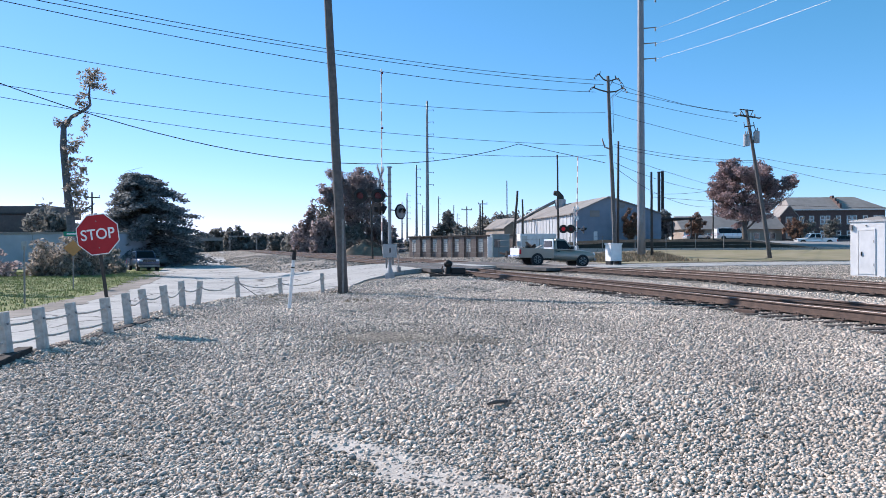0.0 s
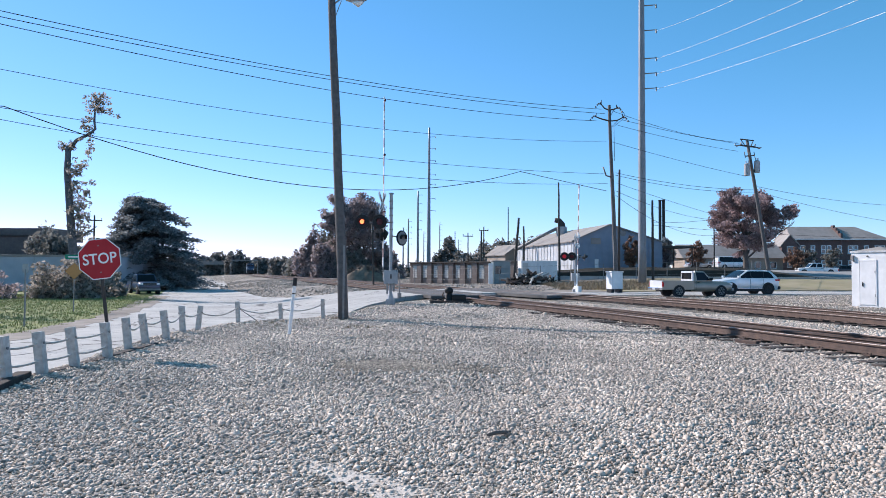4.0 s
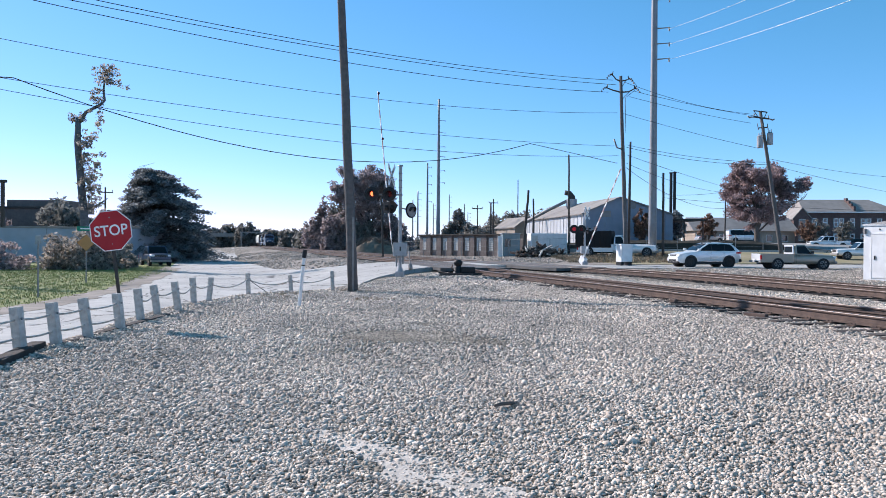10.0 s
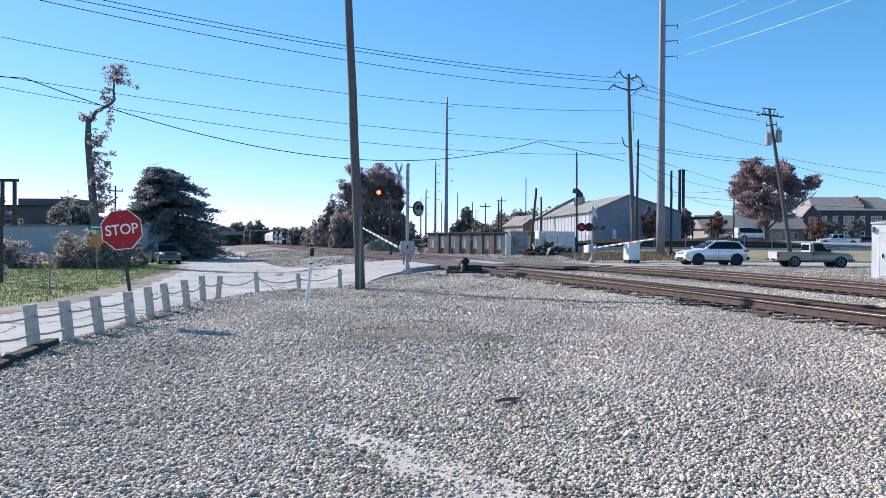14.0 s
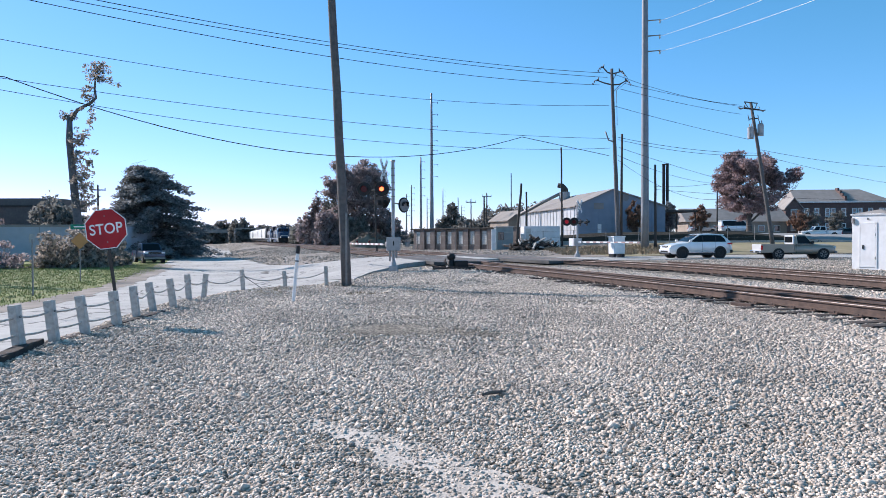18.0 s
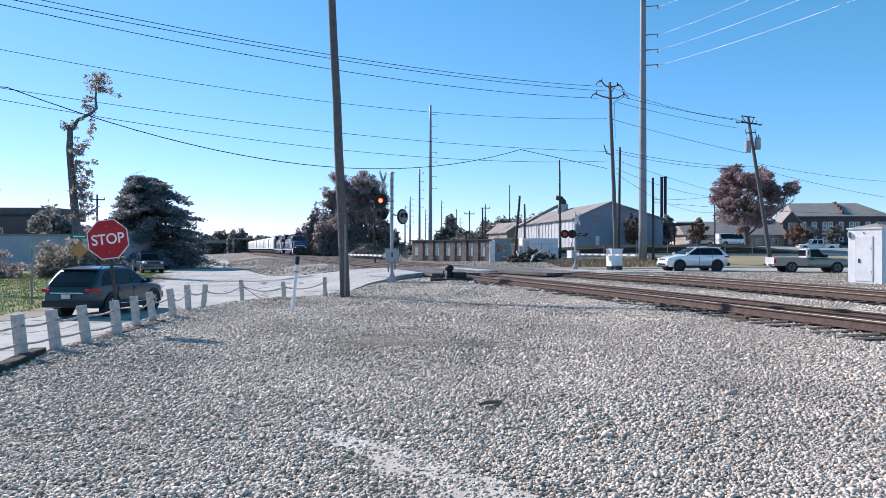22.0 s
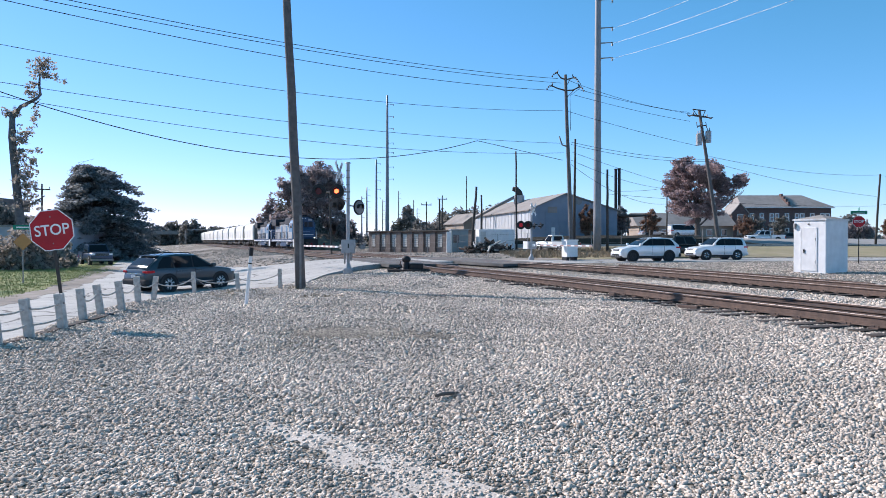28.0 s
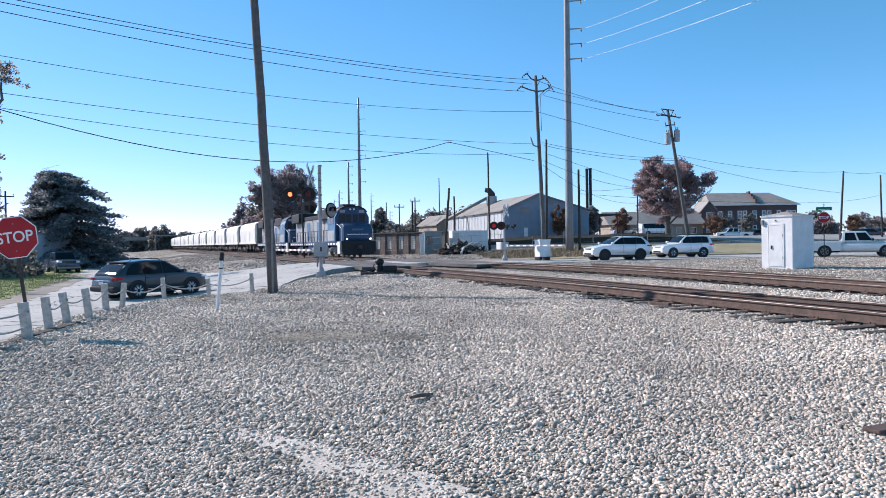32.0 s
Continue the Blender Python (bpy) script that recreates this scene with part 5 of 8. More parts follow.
        if clad:
            for x in (fx, bx):
                part("arch_flare", tube([(x + wr * 1.17 * math.cos(a), s * (W / 2 + 0.002), wr + wr * 1.17 * math.sin(a)) for a in np.linspace(-0.15, math.pi + 0.15, 15)], 0.032, 6), TRIM, e)
        for x in (fx, bx):
            arch(e, x, s, wr, s * W * 0.5)
            wheel(e, x, s * (W / 2 - 0.11), wr, 0.235, rim or M["chrome"], spokes)
        for x in (cowl - 0.95, cowl - 1.95):
            part("door_handle", box(x - 0.1, x + 0.1, s * (W / 2 - 0.01), s * (W / 2 + 0.025), belt - 0.14, belt - 0.10, 0.01), col, e)
            part("door_seam", box(x - 0.19, x - 0.18, s * (W / 2 - 0.02), s * (W / 2 + 0.002), 0.42, belt - 0.02), M["black"], e)
        if rack:
            part("roof_rail", tube([(roof_r + 0.1, s * wt * 0.93, H - 0.03), (roof_r + 0.25, s * wt * 0.93, H + 0.05), (roof_f - 0.3, s * wt * 0.93, H + 0.05), (roof_f - 0.15, s * wt * 0.93, H - 0.02)], 0.018, 6), M["black"], e)
    part("bumper", box(-h - 0.05, -h + 0.2, -W * 0.46, W * 0.46, 0.36, 0.60, 0.07), TRIM if clad else col, e)
    part("bumper", box(h - 0.22, h + 0.03, -W * 0.43, W * 0.43, 0.40, 0.66, 0.08), col, e)
    part("air_intake", box(h - 0.1, h + 0.04, -W * 0.28, W * 0.28, 0.42, 0.55, 0.03), M["black"], e)
    part("skid_plate", box(h - 0.26, h + 0.01, -W * 0.38, W * 0.38, 0.26, 0.41, 0.04), TRIM, e)
    grl = part("grille", box(h - 0.09, h + 0.008, -W * 0.22, W * 0.22, hood - 0.32, hood - 0.19, 0.02), M["black"], e)
    for k in range(6):
        y = W * (-0.19 + 0.38 * k / 5)
        part("grille_bar", box(h - 0.01, h + 0.02, y - 0.02, y + 0.02, hood - 0.31, hood - 0.2, 0.006), col, grl)
    part("wiper", tube([(roof_r - 0.42, 0.0, belt + 0.1), (roof_r - 0.38, -0.3, belt + 0.14)], 0.012, 5), M["black"], e)
    part("number_plate", box(-h - 0.06, -h - 0.045, -0.16, 0.16, 0.66, 0.80, 0.004), PLATE_M, e)
    part("tailgate_trim", box(-h - 0.012, -h + 0.05, -W * 0.3, W * 0.3, 0.82, 0.86, 0.008), M["chrome"], e)
    part("rear_spoiler", box(roof_r - 0.14, roof_r + 0.1, -wt * 0.92, wt * 0.92, H - 0.1, H - 0.05, 0.015), col, e)
    return e


def pickup(label, col, L=5.0, W=1.75, H=1.66, belt=1.02, wr=0.34, crew=False, topper=None, cabcol=None, gatecol=None, name="pickup_truck"):
    """A pickup with an open bed, front towards +x."""
    e = thing(name, Matrix(), label, "pickup truck")
    h = L / 2
    fx, bx = h - 0.85, -h + 1.15
    cab_r = -0.25 if not crew else -0.75
    cowl = cab_r + (1.35 if not crew else 2.25)
    hood = belt - 0.02
    st = [(cab_r - 0.02, 0.34, belt, W * 0.49), (cab_r + 0.05, 0.3, belt, W * 0.5), (cowl, 0.3, belt, W * 0.5), (fx, 0.32, hood, W * 0.495), (h - 0.3, 0.32, hood - 0.04, W * 0.485), (h - 0.05, 0.38, hood - 0.1, W * 0.46), (h, 0.44, hood - 0.2, W * 0.42)]
    smooth(part("body", loft(st), col, e), 50)
    bm = bmesh.new()
    add_box(bm, -h, cab_r - 0.04, W / 2 - 0.09, W / 2, 0.42, belt - 0.01, 0.025)
    add_box(bm, -h, cab_r - 0.04, -W / 2, -W / 2 + 0.09, 0.42, belt - 0.01, 0.025)
    add_box(bm, cab_r - 0.1, cab_r - 0.04, -W / 2 + 0.09, W / 2 - 0.09, 0.45, belt - 0.02, 0.01)
    add_box(bm, -h + 0.05, cab_r - 0.1, -W / 2 + 0.09, W / 2 - 0.09, 0.55, 0.62)
    part("bed", bm, col, e)
    tg = part("tailgate", box(-h - 0.03, -h + 0.05, -W / 2 + 0.05, W / 2 - 0.05, 0.55, belt - 0.01, 0.02), gatecol or col, e)
    part("rear_bumper", box(-h - 0.16, -h + 0.02, -W / 2 + 0.03, W / 2 - 0.03, 0.40, 0.56, 0.03), M["chrome"], e)
    part("front_bumper", box(h - 0.1, h + 0.08, -W / 2 + 0.02, W / 2 - 0.02, 0.36, 0.54, 0.04), M["galv"], e)
    part("chassis", box(-h + 0.2, h - 0.3, -0.45, 0.45, 0.3, 0.45, 0.02), M["black"], e)
    wb, wt, gb = W * 0.475, W * 0.40, belt - 0.05
    rr, rf = cab_r + 0.12, cowl - 0.62
    R = {"rbl": (cab_r, wb, gb), "rbr": (cab_r, -wb, gb), "rtl": (rr, wt, H - 0.02), "rtr": (rr, -wt, H - 0.02), "fbl": (cowl, wb, gb), "fbr": (cowl, -wb, gb), "ftl": (rf, wt, H - 0.02), "ftr": (rf, -wt, H - 0.02)}
    bm = bmesh.new()
    v = {k: bm.verts.new(p) for k, p in R.items()}
    for f in (("rbl", "fbl", "ftl", "rtl"), ("fbr", "rbr", "rtr", "ftr"), ("rbr", "rbl", "rtl", "rtr"), ("fbl", "fbr", "ftr", "ftl"), ("rbl", "rbr", "fbr", "fbl"), ("rtl", "ftl", "ftr", "rtr")):
        bm.faces.new([v[k] for k in f])
    bmesh.ops.recalc_face_normals(bm, faces=bm.faces[:])
    bmesh.ops.bevel(bm, geom=bm.edges[:], offset=0.045, segments=2, affect="EDGES", profile=0.6)
    cab = smooth(part("cabin", bm, cabcol or col, e), 45)
    for side_, q in ((-1, [R[k] for k in ("fbr", "rbr", "rtr", "ftr")]), (1, [R[k] for k in ("rbl", "fbl", "ftl", "rtl")])):
        if crew:
            wins = ((0.08, 0.47, 0.12, 0.86), (0.53, 0.90, 0.12, 0.86))
        else:
            wins = (((0.14, 0.1), (0.86, 0.1), (0.9, 0.86), (0.1, 0.86)),)
        for w in wins:
            part("side_window", quad_panel(q, w), M["carglass"], cab)
    part("windscreen", quad_panel([R[k] for k in ("fbl", "fbr", "ftr", "ftl")], (0.06, 0.94, 0.1, 0.9)), M["carglass"], cab)
    part("rear_window", quad_panel([R[k] for k in ("rbr", "rbl", "rtl", "rtr")], (0.12, 0.88, 0.2, 0.86)), M["carglass"], cab)
    for s in (1, -1):
        part("mirror", box(cowl - 0.3, cowl - 0.16, s * (W / 2 - 0.03), s * (W / 2 + 0.2), belt + 0.02, belt + 0.2, 0.03), M["black"], e)
        part("headlamp", box(h - 0.14, h + 0.01, s * W * 0.3, s * W * 0.45, hood - 0.28, hood - 0.12, 0.02), LAMP, e)
        part("tail_lamp", box(-h - 0.02, -h + 0.1, s * (W / 2 - 0.12), s * (W / 2 + 0.004), 0.62, 0.92, 0.015), TAIL, e)
        part("door_seam", box(cab_r + 0.1, cab_r + 0.11, s * (W / 2 - 0.02), s * (W / 2 + 0.002), 0.42, belt), M["black"], e)
        part("door_handle", box(cab_r + 0.18, cab_r + 0.34, s * (W / 2 - 0.01), s * (W / 2 + 0.02), belt - 0.16, belt - 0.12, 0.008), M["black"], e)
        for x in (fx, bx):
            arch(e, x, s, wr, s * W * 0.5)
            wheel(e, x, s * (W / 2 - 0.1), wr, 0.23, M["galv"], 6)
    grl = part("grille", box(h - 0.06, h + 0.02, -W * 0.28, W * 0.28, hood - 0.36, hood - 0.1, 0.015), M["black"], e)
    for k in range(3):
        z = hood - 0.34 + 0.1 * k
        part("grille_bar", box(h, h + 0.03, -W * 0.28, W * 0.28, z, z + 0.025, 0.006), M["galv"], grl)
    part("number_plate", box(-h - 0.18, -h - 0.165, -0.15, 0.15, 0.42, 0.54, 0.003), PLATE_M, e)
    return e


wagon = car("dark green estate car with roof rails waiting at the gate", "car", P_TEAL, L=4.85, W=1.88, H=1.68, belt=1.04, wr=0.37, fx=1.42, bx=-1.32, cowl=1.16, roof_f=0.12, roof_r=-1.66, tail=-2.3, clad=True, hood=1.03, rim=ALLOY, spokes=8)
jeep = car("white off-road car with black wheels waiting at the gate", "car", P_WHITE, L=4.82, W=1.94, H=1.76, belt=1.15, hood=1.08, wr=0.385, fx=1.5, bx=-1.42, cowl=1.12, roof_f=0.08, roof_r=-1.72, tail=-2.3, clad=True, rim=M["black"], spokes=5)
runner = car("white sport utility car with chrome wheels behind another car", "car", P_WHITE, L=4.7, W=1.88, H=1.78, belt=1.14, hood=1.08, wr=0.385, fx=1.45, bx=-1.34, cowl=0.98, roof_f=0.12, roof_r=-1.95, tail=-2.25, rim=M["chrome"], spokes=6)
beige = pickup("beige old pickup truck with a white tailgate", P_BEIGE, gatecol=P_WHITE, cabcol=P_BEIGE)
part("cab_frame", box(-0.33, -0.22, -0.72, 0.72, 0.98, 1.62, 0.03), P_WHITE, beige, "white frame behind the cab")
bm = bmesh.new()
add_box(bm, -0.36, -0.20, -0.6, 0.6, 1.12, 1.52, 0.02)
part("cab_glass", bm, M["carglass"], beige)
tan_pickup = pickup("cream pickup truck with an olive bed driving past", P_WHITE, L=5.2, cabcol=paint("cream_paint", (0.6, 0.57, 0.5)), gatecol=paint("olive_paint", (0.16, 0.15, 0.10)))
white_pickup = pickup("plain white pickup truck driving away past the warehouse", P_WHITE, L=5.2)
crew_pickup = pickup("long white crew cab pickup truck driving past", P_WHITE, L=6.0, W=1.98, H=1.9, belt=1.15, wr=0.4, crew=True)
dark_pickup = pickup("black pickup truck driving past", P_BLACK, L=5.6, W=1.95, H=1.88, belt=1.15, wr=0.4, crew=True)
blue_pickup = pickup("navy blue pickup truck parked on the street", P_NAVY, L=5.7, W=2.0, H=1.92, belt=1.2, wr=0.41, crew=True)
blue_pickup.matrix_basis = pose(-29.5, 70.5, rz_at(-29.5, 70.5), 0, 0, -56)
work_truck = pickup("white-nosed work truck with a black tipper body driving past", P_WHITE, L=7.6, W=2.1, H=2.1, belt=1.2, wr=0.42)
part("box_body", box(-4.0, -0.42, -1.08, 1.08, 0.85, 2.5, 0.04), M["rubber"], work_truck, "matt black tipper body with ribs")
for k in range(7):
    for s in (-1, 1):
        part("rib", box(-3.95 + 0.56 * k, -3.85 + 0.56 * k, s * 1.12 - 0.045, s * 1.12 + 0.045, 0.9, 2.54, 0.01), M["rubber"], work_truck)
# parked vehicles far off
for x, y, yaw, kind in ((48.2, 121, 10, "van"), (43.5, 123, 8, "car"), (60.0, 116, 172, "pickup"), (65.2, 117, 5, "dark"), (78.5, 108, 5, "dark"), (84.0, 108, 3, "silver"), (90.0, 108, 4, "navy"), (96, 107, 2, "red"), (102, 106, 2, "red"), (88, 117, 0, "dark")):
    if kind == "pickup":
        v = copy_thing(crew_pickup, pose(x, y, hz(x, y) + 0.03, 0, 0, yaw))
        tagged(v, "white pickup truck parked in the lot", "pickup truck", "parked vehicles")
    elif kind == "van":
        v = car("white van parked in front of the houses", "van", P_WHITE, L=5.6, W=2.0, H=2.15, belt=1.2, wr=0.38, fx=1.9, bx=-1.7, cowl=2.0, roof_f=1.3, roof_r=-2.7, tail=-2.78, rack=False, name="van")
        v.matrix_basis = pose(x, y, hz(x, y) + 0.03, 0, 0, yaw)
        tagged(v, group="parked vehicles")
    else:
        col = {"car": P_SILVER, "dark": P_BLACK, "silver": P_SILVER, "navy": P_NAVY, "red": P_RED}[kind]
        words = {"car": "silver", "dark": "black", "silver": "silver", "navy": "navy blue", "red": "red"}[kind]
        v = car(words + " car parked in the lot by the road", "car", col, L=4.6, W=1.8, H=1.5, belt=0.95, wr=0.33, roof_r=-1.3, tail=-1.9, rack=False)
        v.matrix_basis = pose(x, y, hz(x, y) + 0.03, 0, 0, yaw)
        tagged(v, group="parked vehicles")


# ---- the train ----
TRAIN_BLUE = mat("loco_blue", (0.07, 0.20, 0.34), 0.45, 0.15, 1.5, stain=0.2, spec=0.5)
TRAIN_DARK = mat("loco_dark_blue", (0.018, 0.062, 0.14), 0.5, 0.2, 1.5, stain=0.2, spec=0.5)
LOCO_GLASS = mat("loco_glass", (0.01, 0.012, 0.016), 0.3, 0.1, spec=0.3)
TRAIN_GREY = mat("loco_grey", (0.44, 0.45, 0.46), 0.55, 0.2, 1.5, stain=0.25)
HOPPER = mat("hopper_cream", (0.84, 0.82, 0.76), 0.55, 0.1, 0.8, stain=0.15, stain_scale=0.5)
# grey puts shade into end sheets and underframe; bogies and walkway share it
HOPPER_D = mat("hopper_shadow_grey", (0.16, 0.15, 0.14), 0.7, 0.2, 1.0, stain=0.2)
HEADLIGHT = glow("headlight", (1.0, 0.96, 0.85), 2.2)
ROOF_DARK = mat("loco_sooty_roof", (0.03, 0.035, 0.045), 0.7, 0.3, 1.5, stain=0.3)


def bogie(e, x, n=3, pitch=1.8, m=None, grey=None):
    b = new("bogie")
    b.parent = e
    b.matrix_basis = pose(x, 0, 0)
    for k in range(n):
        xx = (k - (n - 1) / 2) * pitch
        bm = bmesh.new()
        for s in (-0.76, 0.76):
            add_rod(bm, (xx, s - 0.06, 0.5), (xx, s + 0.06, 0.5), 0.5, n=20)
        add_rod(bm, (xx, -0.76, 0.5), (xx, 0.76, 0.5), 0.08, n=8)
        part("wheelset", bm, M["rust"], b)
    L = (n - 1) * pitch / 2 + 0.7
    for s in (-1, 1):
        bm = bmesh.new()
        add_prism(bm, [(-L, 0.45), (-L, 0.72), (-L * 0.5, 0.95), (L * 0.5, 0.95), (L, 0.72), (L, 0.45), (L * 0.8, 0.4), (L * 0.5, 0.62), (-L * 0.5, 0.62), (-L * 0.8, 0.4)], s * 0.98 - 0.09, s * 0.98 + 0.09)
        for k in range(n):
            xx = (k - (n - 1) / 2) * pitch
            add_box(bm, xx - 0.2, xx + 0.2, s * 1.05 - 0.07, s * 1.05 + 0.07, 0.3, 0.72, 0.02)
        part("side_frame", bm, grey or M["galv"], b)
    return b


def locomotive():
    """Wide-nosed freight diesel, front at x = 0, body towards -x."""
    e = thing("locomotive", Matrix(), "dark blue freight diesel locomotive with lit headlights", "locomotive", "train")
    part("frame", box(-22.2, -0.5, -1.5, 1.5, 1.05, 1.42, 0.04), TRAIN_DARK, e)
    bm = bmesh.new()
    add_prism(bm, [(-1.35, 0.25), (1.35, 0.25), (1.5, 0.6), (1.5, 1.45), (-1.5, 1.45), (-1.5, 0.6)], -0.75, -0.35, axis="x")
    part("pilot", bm, M["black"], e, "black snow plough pilot")
    nose = [(-2.6, 1.42), (-0.75, 1.42), (-0.62, 1.7), (-0.72, 2.75), (-1.15, 2.95), (-2.6, 3.0)]
    bm = bmesh.new()
    add_prism(bm, nose, -1.25, 1.25)
    bmesh.ops.bevel(bm, geom=bm.edges[:], offset=0.1, segments=3, affect="EDGES", profile=0.6)
    smooth(part("nose", bm, TRAIN_DARK, e))
    bm = bmesh.new()
    add_prism(bm, [(-1.55, 1.42), (1.55, 1.42), (1.55, 3.55), (1.2, 4.25), (0.6, 4.5), (-0.6, 4.5), (-1.2, 4.25), (-1.55, 3.55)], -5.0, -2.35, axis="x")
    cab = part("cab", bm, TRAIN_BLUE, e, "blue rounded driver's cab")
    # darker front sheet: shade put into its colour against the sunlit cab sides
    bm = bmesh.new()
    add_prism(bm, [(-1.5, 1.45), (1.5, 1.45), (1.5, 3.53), (1.17, 4.2), (0.58, 4.45), (-0.58, 4.45), (-1.17, 4.2), (-1.5, 3.53)], -2.36, -2.338, axis="x")
    part("cab_front", bm, TRAIN_DARK, cab, "dark blue cab front with shade in its colour")
    bm = bmesh.new()
    add_prism(bm, [(-1.4, 4.02), (-1.15, 4.3), (-0.6, 4.56), (0.6, 4.56), (1.15, 4.3), (1.4, 4.02), (1.2, 4.18), (0.6, 4.44), (-0.6, 4.44), (-1.2, 4.18)], -5.1, -2.2, axis="x")
    part("cab_roof", bm, ROOF_DARK, cab, "sooty dark cab roof")
    for y0, y1 in ((-1.2, -0.62), (-0.52, -0.08), (0.08, 0.52), (0.62, 1.2)):
        part("windscreen", box(-2.34, -2.31, y0, y1, 3.1, 3.8, 0.01), LOCO_GLASS, cab)
    for s in (-1, 1):
        part("side_window", box(-4.5, -3.7, s * 1.54, s * 1.565, 2.95, 3.6, 0.01), M["carglass"], cab)
        part("side_window", box(-3.5, -2.8, s * 1.54, s * 1.565, 2.95, 3.6, 0.01), M["carglass"], cab)
        part("number_board", box(-2.34, -2.30, s * 0.62, s * 1.12, 3.95, 4.2, 0.01), TRAIN_GREY, cab)
        part("grey_panel", box(-5.0, -2.6, s * 1.552, s * 1.575, 1.5, 2.4, 0.01), TRAIN_GREY, cab, "pale grey cab side panel")
        part("ditch_light", rod((-0.42, s * 1.05, 1.62), (-0.34, s * 1.05, 1.62), 0.08, n=14), HEADLIGHT, e)
        part("step", box(-1.6, -0.75, s * 1.5, s * 1.58, 0.35, 1.4, 0.02), M["white"], e, "white cab steps")
        part("cab_handrail", tube([(-0.8, s * 1.4, 1.4), (-0.8, s * 1.4, 2.5), (-1.4, s * 1.38, 2.7), (-2.4, s * 1.45, 3.0)], 0.025, 6), M["signwhite"], e)
        part("fuel_tank", box(-14.0, -8.6, s * 0.4, s * 1.35, 0.35, 1.05, 0.12), TRAIN_DARK, e)
        part("air_reservoir", rod((-8.4, s * 1.2, 0.85), (-6.9, s * 1.2, 0.85), 0.22, n=14), TRAIN_GREY, e)
        for k in range(22):
            x = -21.9 + k * 0.98
            part("sill_stripe", box(x, x + 0.62, s * 1.5, s * 1.515, 1.1, 1.28), M["white"], e)
        for k in range(13):
            x = -5.6 - k * 1.28
            part("stanchion", rod((x, s * 1.46, 1.42), (x, s * 1.46, 2.45), 0.03, n=6), M["black"], e)
        part("handrail", rod((-5.4, s * 1.46, 2.45), (-21.5, s * 1.46, 2.45), 0.025, n=6), M["black"], e)
    part("headlight", rod((-2.33, 0.17, 4.25), (-2.26, 0.17, 4.25), 0.08, n=14), LAMP, cab)
    part("headlight", rod((-2.33, -0.17, 4.25), (-2.26, -0.17, 4.25), 0.08, n=14), LAMP, cab)
    part("nose_stripe", box(-0.665, -0.6, -0.95, 0.95, 1.98, 2.05, 0.005), M["signwhite"], e, "pale stripe over the nose")
    part("name_mark", box(-0.73, -0.66, -0.5, 0.5, 2.35, 2.5, 0.005), mat("dull_mark", (0.10, 0.16, 0.26), 0.5, 0.1), e, "dull pale bar on the nose")
    hood_ = part("long_hood", box(-21.6, -5.0, -0.95, 0.95, 1.42, 3.95, 0.09), TRAIN_GREY, e, "grey and blue long engine hood")
    part("hood_top", box(-21.4, -5.0, -0.98, 0.98, 3.62, 4.05, 0.05), ROOF_DARK, hood_)
    for k in range(9):
        x = -6.2 - k * 1.5
        for s in (-1, 1):
            part("hood_door", box(x - 0.65, x + 0.65, s * 0.945, s * 0.975, 1.6, 3.4, 0.012), TRAIN_GREY if k % 3 else TRAIN_BLUE, hood_)
    part("radiator", box(-21.4, -17.6, -1.5, 1.5, 3.5, 4.5, 0.12), ROOF_DARK, hood_, "flared radiator wings")
    part("exhaust", box(-12.5, -10.8, -0.7, 0.7, 4.05, 4.6, 0.06), ROOF_DARK, hood_)
    part("blower_housing", box(-9.6, -5.2, -1.35, 1.35, 3.5, 4.45, 0.1), ROOF_DARK, hood_)
    part("air_conditioner", box(-4.4, -3.2, -0.6, 0.6, 4.5, 4.75, 0.06), ROOF_DARK, cab)
    part("horn", tube([(-4.8, 0.3, 4.5), (-4.8, 0.3, 4.72), (-4.4, 0.3, 4.75)], 0.06, 8), M["black"], cab)
    part("coupler", box(-0.5, 0.2, -0.15, 0.15, 0.75, 1.05, 0.04), M["rust"], e)
    bogie(e, -4.4, 3, 1.85, grey=TRAIN_GREY)
    bogie(e, -17.9, 3, 1.85, grey=TRAIN_GREY)
    return e


